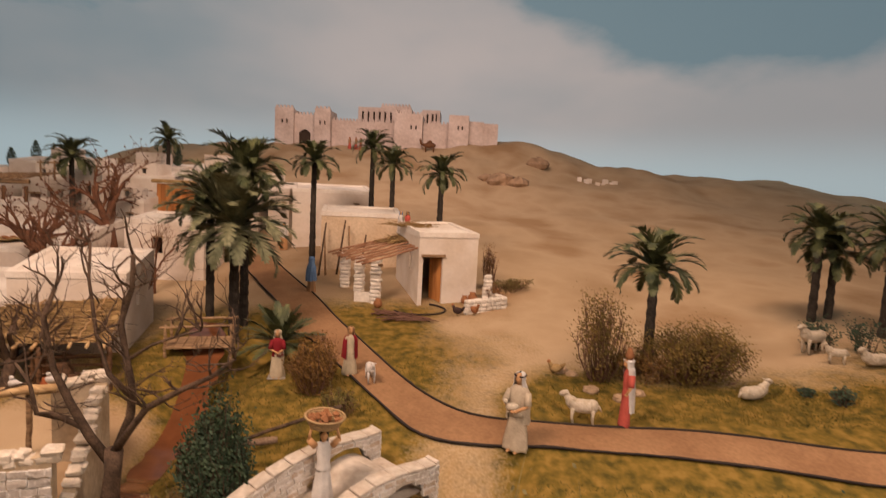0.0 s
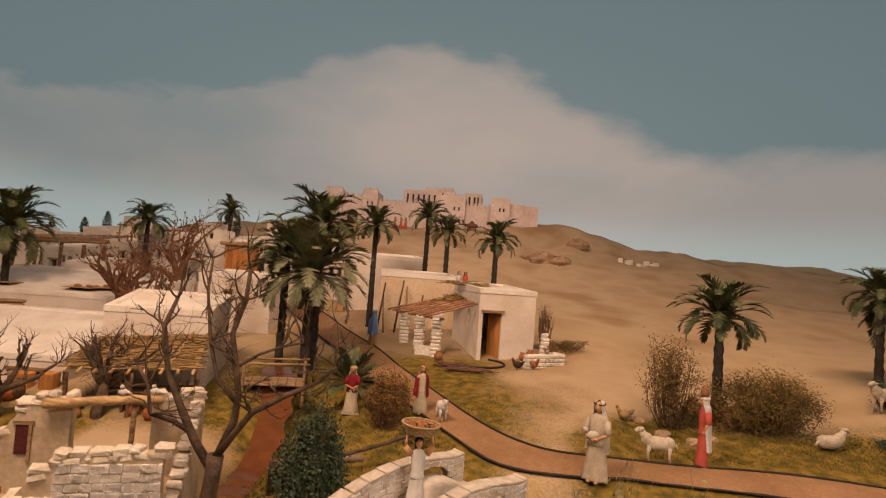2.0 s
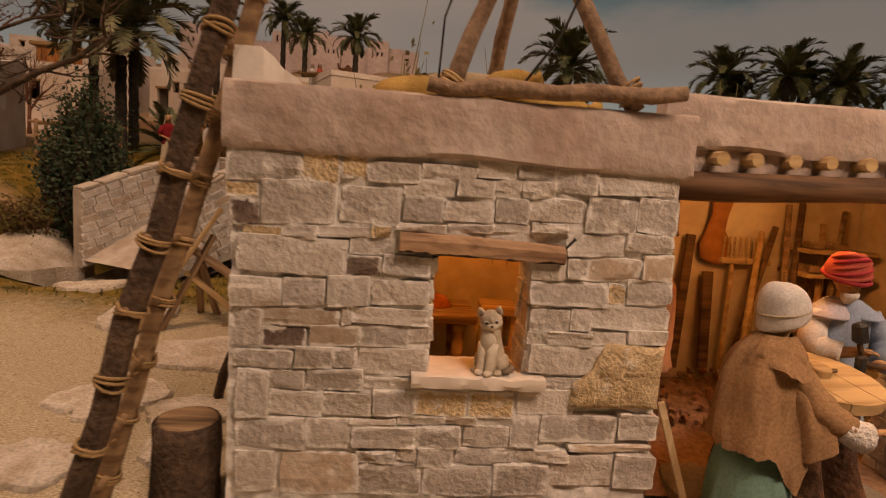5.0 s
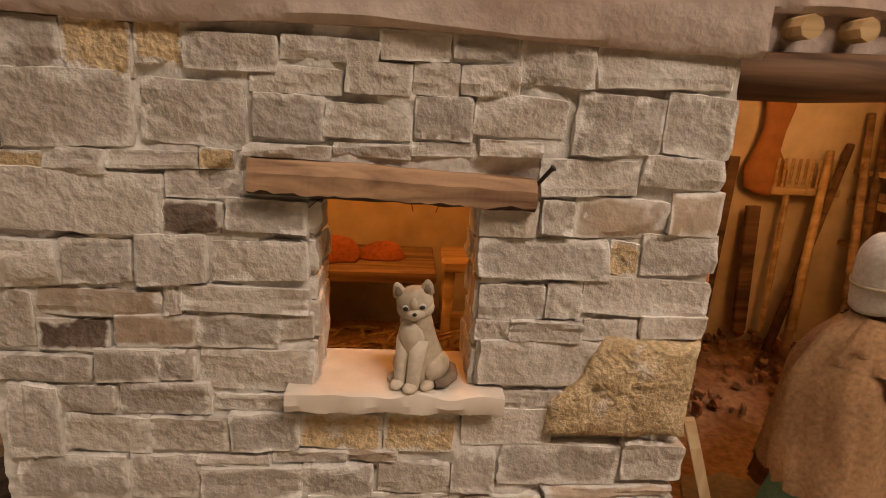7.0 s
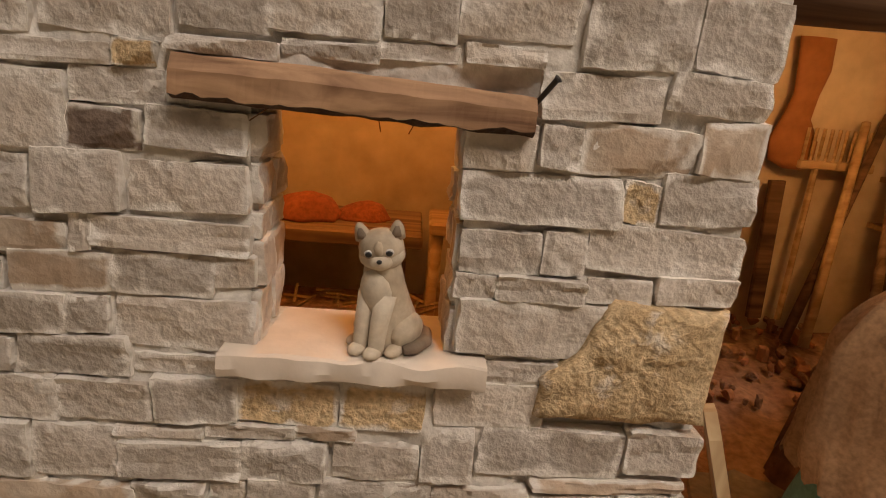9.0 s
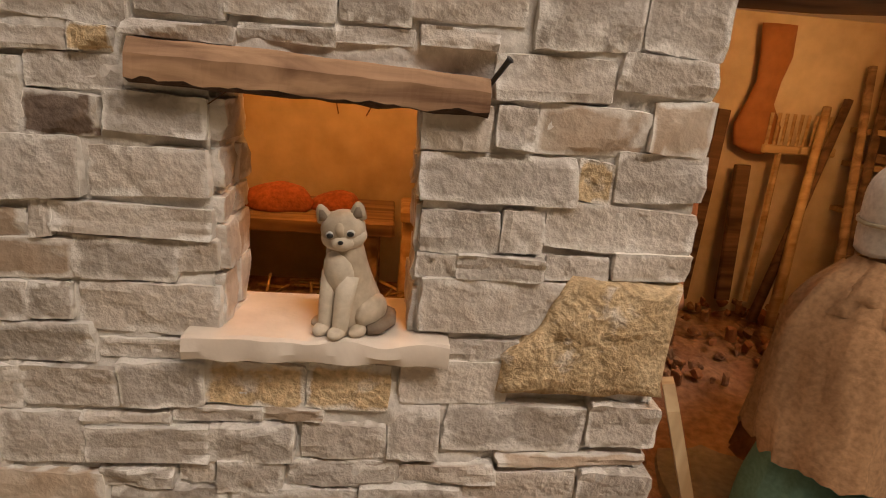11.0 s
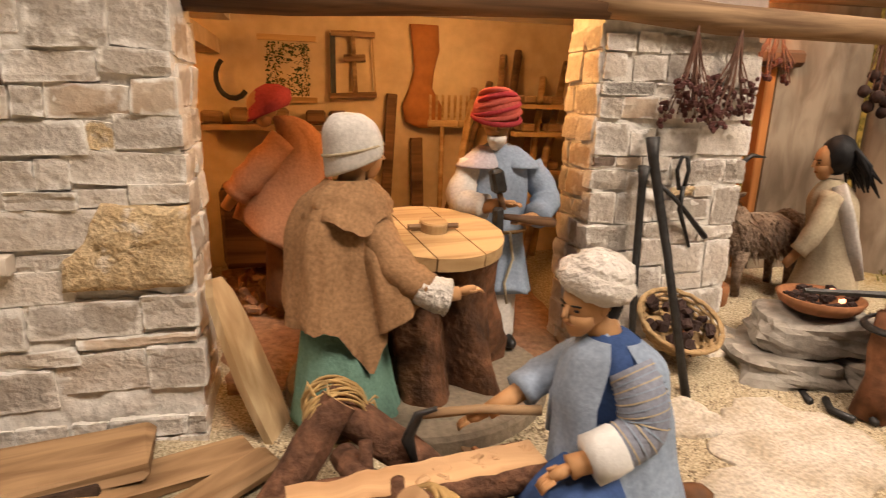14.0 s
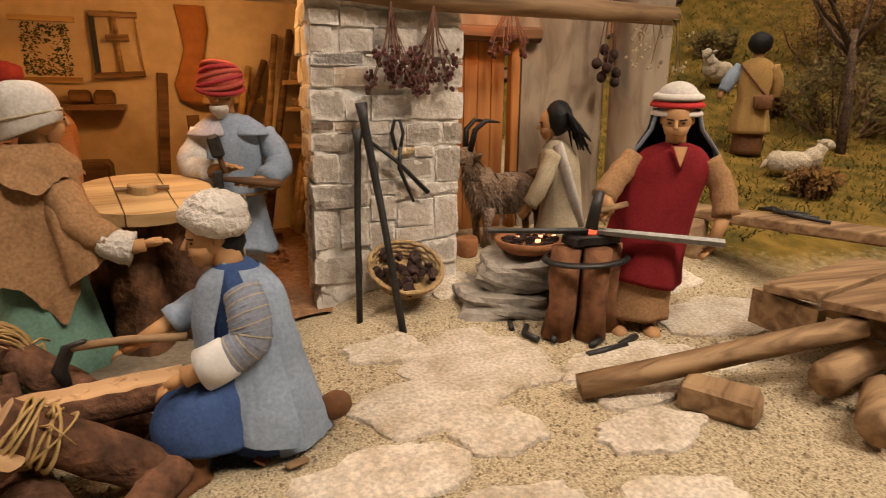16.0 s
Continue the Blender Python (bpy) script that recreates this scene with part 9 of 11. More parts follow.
for pts, r0 in MAIN:
    m = Mesh()
    pts = [(x, y, 0.18 + (z - 0.18) * (0.84 if z > 0.18 else 1.0)) for x, y, z in pts]
    n = len(pts)
    m.tube(pts, [r0 * 0.86 * (1 - 0.68 * i / n) for i in range(n)], BARK, 8, True, 1, 0.1, tr)
    for i in range(2, n):
        for _ in range(3):
            limbs(m, tr, pts[i], (tr.gauss(0, 0.8), tr.gauss(0, 0.5), tr.gauss(0.4, 0.5)), tr.uniform(0.06, 0.14), 0.0034, 2, BARK, 0.45)
    m.make("limb", tree, smooth=True)

bare_tree("bare dark tree before the long low house", (-1.30, 1.90, 0.16), 0.42, 0.020, 3, BARK, 4, 6, spread=0.9)
bare_tree("bare dark tree before the long low house", (-1.62, 1.80, 0.15), 0.40, 0.020, 4, BARK, 4, 6, spread=0.9)
bare_tree("bare dark tree before the long low house", (-1.95, 1.75, 0.15), 0.38, 0.020, 6, BARK, 3, 5, spread=0.9)
POLLARD = mat("reddish_bark", (0.19, 0.085, 0.045), 0.95, 180, 0.35, 0.8, (0.11, 0.05, 0.03), 30)
bare_tree("pollarded reddish tree with knobby branches", (-1.85, 2.70, 0.40), 0.46, 0.030, 8, POLLARD, 4, 6, 0.003, 1.0, "pollarded trees")
bare_tree("pollarded reddish tree with knobby branches", (-1.66, 2.66, 0.40), 0.40, 0.024, 9, POLLARD, 4, 5, 0.003, 1.0, "pollarded trees")
bare_tree("tall pollarded tree with a knobby head", (-1.93, 3.48, 0.42), 0.68, 0.034, 12, POLLARD, 4, 6, 0.004, 0.35, "pollarded trees")
bare_tree("thin reddish leafless shrub by the houses", (-1.20, 2.45, 0.27), 0.40, 0.007, 14, POLLARD, 4, 6, spread=0.8, group="leafless shrubs")
bare_tree("thin reddish leafless shrub by the houses", (-1.34, 2.9, 0.34), 0.42, 0.008, 15, POLLARD, 4, 6, spread=0.6, group="leafless shrubs")
bare_tree("thin reddish leafless shrub by the houses", (-1.75, 4.0, 0.5), 0.42, 0.008, 16, POLLARD, 4, 6, spread=0.6, group="leafless shrubs")

DRY = "brown dry bush with small curled leaves"
bush(DRY, (-0.255, 1.97, 0.235), 0.085, 0.08, 0.215, LEAF_DRY, 8500, 1, 0.008, 40)
bush(DRY, (-0.13, 1.83, 0.22), 0.06, 0.05, 0.11, LEAF_OLIVE, 800, 2, 0.009)
bush("tall reddish dry shrub under the palm", (0.755, 2.12, 0.295), 0.11, 0.07, 0.34, LEAF_RUSSET, 4200, 3, 0.010, 46)
bush("wide dry bush behind the red-robed figurine", (1.085, 2.13, 0.305), 0.20, 0.10, 0.24, LEAF_RUSSET, 17000, 4, 0.0095, 80)
bush(DRY, (0.90, 2.12, 0.30), 0.14, 0.07, 0.15, LEAF_DRY, 4200, 5, 0.009)
bush(DRY, (-0.68, 1.16, 0.05), 0.11, 0.09, 0.17, LEAF_DRY, 4800, 6, 0.008, 36)
bush(DRY, (-0.43, 1.38, 0.085), 0.075, 0.06, 0.12, LEAF_OLIVE, 3000, 7, 0.008, 26)
bush(DRY, (-0.86, 1.22, 0.06), 0.08, 0.07, 0.13, LEAF_OLIVE, 2600, 8, 0.008)
bush("dense dark green garden shrub by the bridge", (-0.335, 1.40, 0.10), 0.095, 0.08, 0.30, LEAF_GREEN, 9000, 9, 0.011, 90, BARK, group="green shrubs")
bush("dense dark green garden shrub by the bridge", (-0.325, 1.39, 0.10), 0.055, 0.05, 0.38, LEAF_GREEN, 5000, 10, 0.011, 50, BARK, group="green shrubs")
bush("dark leafy plant growing under the bridge arch", (0.055, 1.285, height(0.055, 1.285)), 0.07, 0.05, 0.13, LEAF_GREEN, 1500, 61, 0.016, 26, BARK, group="green shrubs")
bush("thin pale grass tuft growing behind the hut", (0.36, 0.97, 0.05), 0.10, 0.03, 0.43, GRASS_DRY, 700, 11, 0.014, 60, GRASS_DRY, "grass_tuft", "grass", group="grass tufts")
bush("thin pale grass tuft growing behind the hut", (0.50, 0.98, 0.05), 0.07, 0.03, 0.40, GRASS_DRY, 500, 12, 0.014, 46, GRASS_DRY, "grass_tuft", "grass", group="grass tufts")
bush("thin pale grass tuft growing behind the hut", (0.90, 1.02, 0.06), 0.10, 0.03, 0.40, LEAF_DARK, 500, 13, 0.014, 40, GRASS_DRY, "grass_tuft", "grass", group="grass tufts")
for x, y, s in ((1.54, 1.98, 0.05), (1.70, 2.45, 0.10), (1.85, 2.36, 0.12), (1.98, 2.25, 0.1), (1.45, 2.05, 0.03), (2.1, 1.95, 0.06)):
    bush("low dark green scrub of the oasis", (x, y, height(x, y)), s, s * 0.7, s * 1.3, LEAF_DARK, int(9000 * s), int(x * 100), 0.012, 14, BARK, group="oasis scrub")
for x, y, s in ((2.35, 0.95, 0.18), (2.02, 0.87, 0.17), (2.20, 1.06, 0.16), (2.02, 1.24, 0.07), (1.645, 0.645, 0.045), (2.6, 1.3, 0.2), (1.75, 1.45, 0.08), (2.1, 1.5, 0.12), (2.9, 1.7, 0.2), (1.95, 0.98, 0.05)):
    bush("dry brown pasture shrub", (x, y, height(x, y)), s, s * 0.8, s * 1.2, LEAF_OLIVE if x in (1.75, 2.02) else LEAF_DRY, int(22000 * s), int(x * 90), 0.011, 20, group="pasture shrubs")
bare_tree("bare brown tree at the edge of the pasture", (1.93, 0.80, 0.12), 0.6, 0.008, 21, BARK, 4, 5, spread=0.9)
bush("yellow flowering weeds on the farmyard slope", (0.47, 3.15, 0.43), 0.10, 0.10, 0.05, LEAF_OLIVE, 700, 31, 0.008)
bush("yellow flowering weeds on the farmyard slope", (0.40, 3.0, 0.40), 0.05, 0.05, 0.09, LEAF_DRY, 500, 32, 0.008)
for x, y, h in ((-4.68, 5.6, 0.22), (-4.30, 5.6, 0.18), (-4.05, 5.6, 0.24), (-3.62, 5.5, 0.30), (-2.72, 5.6, 0.26), (-2.62, 5.6, 0.22), (-4.9, 4.9, 0.36)):
    r = random.Random(int(-x * 100))
    t = group_of("cypress_tree", "small dark cypress behind the village roofs", "cypress", (x, y, height(x, y) + 0.22), 0, "cypresses")
    Mesh().tube([(0, 0, -0.25), (0, 0, 0.05)], [0.012, 0.008], BARK, 6).make("trunk", t)
    m, vs, fs = Mesh(), [], []
    for _ in range(500):
        z = r.random()
        q = 0.045 * math.sin(math.pi * min(0.98, z * 0.85 + 0.13)) * math.sqrt(r.random()) * (0.8 + h)
        a = r.uniform(0, 6.28)
        p = Vector((q * math.cos(a), q * math.sin(a), z * h))
        w = 0.018
        k = len(vs)
        vs += [p, p + Vector((r.gauss(0, 0.3), r.gauss(0, 0.3), 0.9)) * w, p + Vector((r.gauss(0, 0.5), r.gauss(0, 0.5), 0.4)) * w]
        fs.append((k, k + 1, k + 2))
    m.add(vs, fs, LEAF_DARK)
    m.make("crown", t)
palm("small far palm in the village", (-2.5, 5.2, 0.95), 0.32, 0.17, seed=41)
palm("small far palm in the village", (-2.55, 4.0, 0.55), 0.50, 0.20, seed=42)

# grass and moss tufts
m, r = Mesh(), random.Random(5)
vs, fs = [], []
while len(fs) < 34000:
    if r.random() < 0.55:
        x, y = r.uniform(-1.05, 1.5), r.uniform(1.0, 2.3)
    else:
        x, y = r.uniform(1.15, 2.6), r.uniform(0.55, 2.2)
    if mossy(x, y) < 0.55 + 0.4 * r.random() or (-0.55 < (x + 0.02) < 0.22 and 1.1 < y < 1.62 and abs((y - 1.2) - 1.1 * (x + 0.18)) < 0.17):
        continue
    if 1.55 < y < 1.85 and x > 0.0:
        continue
    z = height(x, y)
    a, hgt = r.uniform(0, 6.28), r.uniform(0.004, 0.011)
    k = len(vs)
    dx, dy = math.cos(a) * 0.0016, math.sin(a) * 0.0016
    vs += [(x - dx, y - dy, z), (x + dx, y + dy, z), (x + r.gauss(0, 0.005), y + r.gauss(0, 0.005), z + hgt)]
    fs.append((k, k + 1, k + 2))
m.add(vs, fs, mat("moss_blades", (0.165, 0.125, 0.026), 0.9, 40, 0.35, 0.0, (0.085, 0.078, 0.018), 6))
tagged(m.make("grass"), "short mossy grass on the banks and the pasture", "grass", kind="stuff")
m, r = Mesh(), random.Random(6)
vs, fs = [], []
while len(fs) < 105000:
    if r.random() < 0.62:
        x, y = r.uniform(0.56, 1.32), r.uniform(0.13, 0.56)
    else:
        x, y = r.uniform(-0.9, 1.35), r.uniform(0.05, 1.25)
    if gravelly(x, y) < 0.4 or (HX0 < x < 1.0 and HY < y < 0.9):
        continue
    z, s = height(x, y) - 0.0003, r.uniform(0.0005, 0.0019) * (1.5 if r.random() < 0.05 else 1.0)
    k = len(vs)
    vs += [(x + s * 1.2, y, z), (x - s * 0.6, y + s, z), (x - s * 0.6, y - s, z), (x + r.uniform(-0.5, 0.5) * s, y + r.uniform(-0.5, 0.5) * s, z + s * r.uniform(0.5, 1.1))]
    fs += [(k, k + 1, k + 3), (k + 1, k + 2, k + 3), (k + 2, k, k + 3)]
m.add(vs, fs, mat("grit", (0.46, 0.38, 0.27), 0.95, 420, 0.55, 0.0, (0.20, 0.145, 0.09), 300))
tagged(m.make("gravel"), "loose pale grit on the ground before the hut", "gravel", kind="stuff")
for i, (x, y, rx, ry) in enumerate(((-0.395, 1.27, 0.125, 0.105), (-0.185, 1.165, 0.075, 0.085), (-0.045, 0.965, 0.055, 0.065), (0.105, 0.825, 0.085, 0.050), (0.045, 0.69, 0.055, 0.045), (0.14, 0.66, 0.05, 0.035), (0.03, 0.565, 0.05, 0.035), (0.155, 0.585, 0.035, 0.03))):
    flagstone(x, y, rx, ry, 40 + i, 0.006)


# ---------------- things on the hut's roof ----------------
def pole(parent, name, a, c, r, material, seed, bark=0.06):
    q = random.Random(seed)
    a, c = Vector(a), Vector(c)
    pts = [a.lerp(c, t) + Vector([q.gauss(0, 0.0012) for _ in range(3)]) for t in np.linspace(0, 1, 9)]
    return Mesh().tube(pts, [r * q.uniform(0.9, 1.1) for _ in pts], material, 9, True, 1, bark, q).make(name, parent, smooth=True)


def lashing(parent, place, r, axis, n=6):
    m = Mesh()
    q = random.Random(int(place[0] * 1000))
    ax = Vector(axis).normalized()
    u = ax.orthogonal().normalized()
    w = ax.cross(u)
    for i in range(n):
        tilt = q.uniform(-0.35, 0.35)
        pts = [Vector(place) + ax * ((i - n / 2) * 0.0022 + tilt * r * math.sin(t)) + (u * math.cos(t) + w * math.sin(t)) * r for t in np.linspace(0, 6.2832, 12)]
        m.tube(pts, 0.0014, ROPE, 4, False)
    e = Vector(place) + u * r
    m.tube([e, e + Vector((q.uniform(-0.01, 0.01), -0.004, 0.006))], 0.0007, ROPE, 3)
    return m.make("lashing", parent, "straw rope lashing", True)


hoist = group_of("roof_hoist", "tripod hoist of lashed peeled poles standing on the roof", "hoist")
APEX = Vector((0.433, 0.535, 0.516))
pole(hoist, "leg", (0.372, 0.500, 0.344), (0.440, 0.540, 0.540), 0.0068, BARK_PALE, 1)
pole(hoist, "leg", (0.513, 0.497, 0.344), (0.405, 0.524, 0.548), 0.0068, BARK_PALE, 2)
pole(hoist, "leg", (0.418, 0.640, 0.344), (0.437, 0.530, 0.530), 0.0062, BARK_PALE, 3)
pole(hoist, "boom", (0.425, 0.575, 0.500), (0.440, 0.392, 0.560), 0.0058, BARK_PALE, 4)
pole(hoist, "cross_bar", (0.358, 0.490, 0.351), (0.545, 0.480, 0.356), 0.0060, BARK_PALE, 5)
for p, ax in (((0.374, 0.497, 0.354), (1, 0.5, 2)), ((0.508, 0.495, 0.358), (-1, 0.2, 2)), (tuple(APEX), (0.3, 0, 1)), ((0.434, 0.50, 0.528), (0.1, -1, 0.3)), ((0.440, 0.395, 0.558), (0.1, -1, 0.3))):
    lashing(hoist, p, 0.0098 if p[1] > 0.45 else 0.0070, ax, 6)
Mesh().tube([(0.440, 0.392, 0.556), (0.441, 0.392, 0.530), (0.443, 0.394, 0.515)], 0.0022, IRON, 5).make("hook", hoist, "black iron hook")
Mesh().tube([(0.436, 0.425, 0.545), (0.430, 0.43, 0.515), (0.432, 0.432, 0.500), (0.424, 0.44, 0.47)], [0.003, 0.006, 0.005, 0.001], ROPE, 6).make("rope_coil", hoist, smooth=True)
Mesh().tube([(0.432, 0.520, 0.52), (0.385, 0.505, 0.46), (0.366, 0.495, 0.40), (0.364, 0.493, 0.355)], 0.0011, IRON, 4).make("cord", hoist, smooth=True)
Mesh().tube([(0.441, 0.45, 0.54), (0.462, 0.47, 0.43), (0.448, 0.48, 0.39), (0.425, 0.49, 0.356)], 0.0011, IRON, 4).make("cord", hoist, smooth=True)


def sack(label, place, rx, ry, rz, turn, material, seed):
    r = random.Random(seed)
    m, n, h = Mesh(), 20, 12
    vs = []
    for i in range(h + 1):
        a = math.pi * i / h
        for j in range(n):
            b = 2 * math.pi * j / n
            k = 1 + 0.10 * noise.noise((math.cos(b) * 2 + seed, math.sin(b) * 2, math.cos(a) * 2)) + 0.03 * math.sin(b * 9 + i)
            x, y, z = rx * math.cos(a), ry * math.sin(a) ** 0.8 * math.cos(b) * k, rz * math.sin(a) ** 0.8 * math.sin(b) * k
            vs.append((x, y, max(z, -rz * 0.75)))
    m.add(vs, [(i * n + j, i * n + (j + 1) % n, (i + 1) * n + (j + 1) % n, (i + 1) * n + j) for i in range(h) for j in range(n)], material)
    m.tube([(rx * 0.96, 0, 0), (rx * 1.08, 0, 0.002), (rx * 1.18, 0.004, 0.004)], [ry * 0.22, ry * 0.16, ry * 0.3], material, 8, True, 1, 0.1, r)
    ob = m.make("sack", smooth=True)
    ob.matrix_basis = pose(*place, 0, 0, turn)
    return tagged(ob, label, "sack", "sacks")


sack("full yellow sackcloth sack lying on the roof", (0.362, 0.575, 0.354), 0.048, 0.026, 0.017, 12, SACK, 1)
sack("full yellow sackcloth sack lying on the roof", (0.462, 0.595, 0.354), 0.046, 0.023, 0.016, -18, SACK, 2)
sack("pale sackcloth sack lying across the others", (0.398, 0.615, 0.370), 0.045, 0.020, 0.014, 170, mat("grey_sackcloth", (0.40, 0.31, 0.20), 0.95, 400, 0.2, 0.4), 3)
sack("full yellow sackcloth sack lying on the roof", (0.432, 0.578, 0.370), 0.030, 0.018, 0.013, -60, SACK, 4)
for i, (x, y, z, le, turn) in enumerate(((0.66, 0.80, 0.358, 0.19, -3), (0.67, 0.775, 0.358, 0.18, -2), (0.665, 0.79, 0.366, 0.17, -1), (0.70, 0.825, 0.358, 0.20, -4), (0.75, 0.66, 0.357, 0.17, -8), (0.78, 0.69, 0.357, 0.16, 12), (0.77, 0.672, 0.365, 0.15, 25), (0.86, 0.70, 0.357, 0.16, -20), (0.87, 0.72, 0.366, 0.14, 6), (0.83, 0.76, 0.357, 0.18, 2))):
    stick_block("plank", "pale sawn plank lying on the roof", "plank", (x, y, z), (le, 0.016, 0.008), WOOD_PALE, (rng.uniform(-2, 2), rng.uniform(-1, 1), turn), 0.1, 0.05, "roof planks")

ladder = group_of("ladder", "ladder of two rough poles with lashed rungs leaning on the hut", "ladder")
LA, LB = (Vector((0.114, 0.452, -0.01)), Vector((0.243, 0.478, 0.480))), (Vector((0.114, 0.506, -0.01)), Vector((0.240, 0.532, 0.470)))
pole(ladder, "rail", *LA, 0.0085, BARK, 11, 0.09)
pole(ladder, "rail", *LB, 0.0075, WOOD_RAW, 12, 0.08)
for i in range(9):
    t = 0.10 + i * 0.098
    a, c = LA[0].lerp(LA[1], t), LB[0].lerp(LB[1], t)
    d = (c - a) * 0.16
    pole(ladder, "rung", a - d, c + d, 0.0030, WOOD_RAW, 30 + i)
    lashing(ladder, tuple(a), 0.0100, (LA[1] - LA[0]), 3)
    lashing(ladder, tuple(c), 0.0090, (LB[1] - LB[0]), 3)
stump = group_of("tree_stump", "short dark sawn stump beside the hut", "tree stump", (0.180, 0.525, 0.0))
Mesh().tube([(0, 0, -0.01), (0, 0, 0.03), (0.001, 0, 0.060), (0.001, 0, 0.078)], [0.029, 0.027, 0.0265, 0.026], BARK, 16, True, 1, 0.04, rng).make("bark", stump, smooth=True)
Mesh().tube([(0.001, 0, 0.078), (0.001, 0, 0.0795)], [0.0235, 0.0225], WOOD_RAW, 16).make("cut_top", stump)
for i, (a, c, w) in enumerate((((-0.038, 0.885, 0.004), (0.078, 0.960, 0.216), 0.020), ((-0.004, 0.900, 0.004), (0.070, 0.955, 0.176), 0.013), ((0.010, 0.955, 0.172), (0.178, 0.930, 0.072), 0.016), ((0.035, 0.940, 0.120), (0.185, 0.905, 0.020), 0.014), ((0.04, 1.0, 0.02), (0.05, 0.95, 0.13), 0.010), ((0.075, 0.99, 0.02), (0.055, 0.945, 0.135), 0.010), ((0.06, 0.90, 0.012), (0.19, 0.96, 0.016), 0.018), ((0.05, 0.94, 0.026), (0.18, 0.90, 0.030), 0.016), ((0.09, 0.93, 0.040), (0.20, 0.95, 0.050), 0.018), ((0.10, 0.885, 0.016), (0.20, 0.865, 0.012), 0.014))):
    d = Vector(c) - Vector(a)
    stick_block("plank", "loose weathered plank of a timber pile beside the ladder", "plank", tuple((Vector(a) + Vector(c)) / 2), (d.length, w, 0.006), WOOD_PALE if i % 3 == 0 else WOOD_RAW, (12 * (i % 3 - 1), -math.degrees(math.asin(d.z / d.length)), math.degrees(math.atan2(d.y, d.x))), 0.1, 0.05, "timber pile")
rod("pole", "thin dark crooked pole leaning by the hut's corner", "pole", [(0.148, 0.70, 0.0), (0.165, 0.68, 0.06), (0.188, 0.665, 0.12), (0.205, 0.655, 0.178)], [0.006, 0.005, 0.0048, 0.004], BARK, 7, 0.12)


# ---------------- ruin by the stream ----------------
RUIN_STONE = mat("ruin_stone", (0.68, 0.60, 0.50), 0.9, 90, 0.2, 0.6, (0.56, 0.47, 0.36), 20, per_object=0.15)
RUIN_PLASTER = mat("ruin_plaster", (0.50, 0.40, 0.28), 0.95, 60, 0.2, 0.4, (0.40, 0.30, 0.19), 10)
ruin = group_of("ruined_house", "roofless ruined stone house with a beam across and broken walls", "ruin")


SHUTTER = mat("dark_red_shutter", (0.09, 0.02, 0.018), 0.7, 120, 0.3, 0.3)


def ruin_wall(p, q, z0, tops, th, hole=None, cap=True, seed=1):
    r = random.Random(seed)
    p, q = Vector(p), Vector(q)
    d = (q - p)
    le, dirn = d.length, d.normalized()
    ang = math.degrees(math.atan2(d.y, d.x))
    n = (len(tops) - 1) * 5
    cuts = [le * i / n for i in range(n + 1)]
    level = [float(np.interp(u / le, np.linspace(0, 1, len(tops)), tops)) + r.uniform(-0.004, 0.004) for u in cuts]
    vs = []
    for u, z in zip(cuts, level):
        vs += [(u, 0, z0 - 0.05), (u, 0, z), (u, th, z), (u, th, z0 - 0.05)]
    fs = [(0, 1, 2, 3), (4 * n + 3, 4 * n + 2, 4 * n + 1, 4 * n)]
    for i in range(n):
        fs += [(4 * i + j, 4 * i + 4 + j, 4 * i + 4 + (j + 1) % 4, 4 * i + (j + 1) % 4) for j in range(4)]
    ob = Mesh().add(vs, fs, RUIN_PLASTER).make("wall", ruin, weld=1e-6)
    ob.matrix_basis = pose(p.x, p.y, 0, 0, 0, ang)
    if hole:
        u0, u1, w0, w1 = hole
        sill = Mesh().span(u0, u1, -0.0035, 0.004, w0, w1, SHUTTER).make("shutter", ruin, "dark red wooden shutter")
        sill.matrix_basis = pose(p.x, p.y, 0, 0, 0, ang)
        for a in ((u0 - 0.008, u1 + 0.012, w1, w1 + 0.009), (u1, u1 + 0.008, w0 - 0.02, w1)):
            o = Mesh().span(a[0], a[1], -0.006, 0.003, a[2], a[3], WOOD_RAW).make("window_timber", ruin)
            o.matrix_basis = pose(p.x, p.y, 0, 0, 0, ang)
    for layer in range(2 if cap else 0):
        u = -0.008
        while u < le:
            w = r.uniform(0.022, 0.050)
            c = p + dirn * min(u + w / 2, le)
            zt = float(np.interp((u + w / 2) / le, np.linspace(0, 1, len(tops)), tops))
            tall = r.uniform(0.014, 0.024)
            s = Mesh().chip((0, 0, 0), (w * 0.98, th * r.uniform(1.12, 1.4), tall), RUIN_STONE, r, 0.28, 0.16).make("stone", ruin)
            s.matrix_basis = pose(c.x - dirn.y * th / 2, c.y + dirn.x * th / 2, zt - 0.006 + 0.015 * layer, r.uniform(-6, 6), r.uniform(-8, 8), ang + r.uniform(-8, 8))
            u += w if layer == 0 else w * r.choice((1.0, 1.0, 1.9))


def ruin_face(p, q, z0, z1, rows, seed, out=0.002):
    """Courses of small stones on a wall's outer face."""
    r = random.Random(seed)
    p, q = Vector(p), Vector(q)
    d = q - p
    le, dirn = d.length, (q - p).normalized()
    ang = math.degrees(math.atan2(d.y, d.x))
    for k in range(rows):
        z, u = z0 + (z1 - z0) * (k + 0.5) / rows, 0.0
        while u < le - 0.008:
            w = min(r.uniform(0.022, 0.05), le - u)
            s = new("stone", r.choice(STONES["n"]))
            s.parent = ruin
            c = p + dirn * (u + w / 2)
            s.matrix_basis = pose(c.x + dirn.y * out, c.y - dirn.x * out, z, 0, r.choice((0, 180)), ang) @ Matrix.Diagonal((w * 0.97, 0.006, (z1 - z0) / rows * 0.94, 1))
            u += w


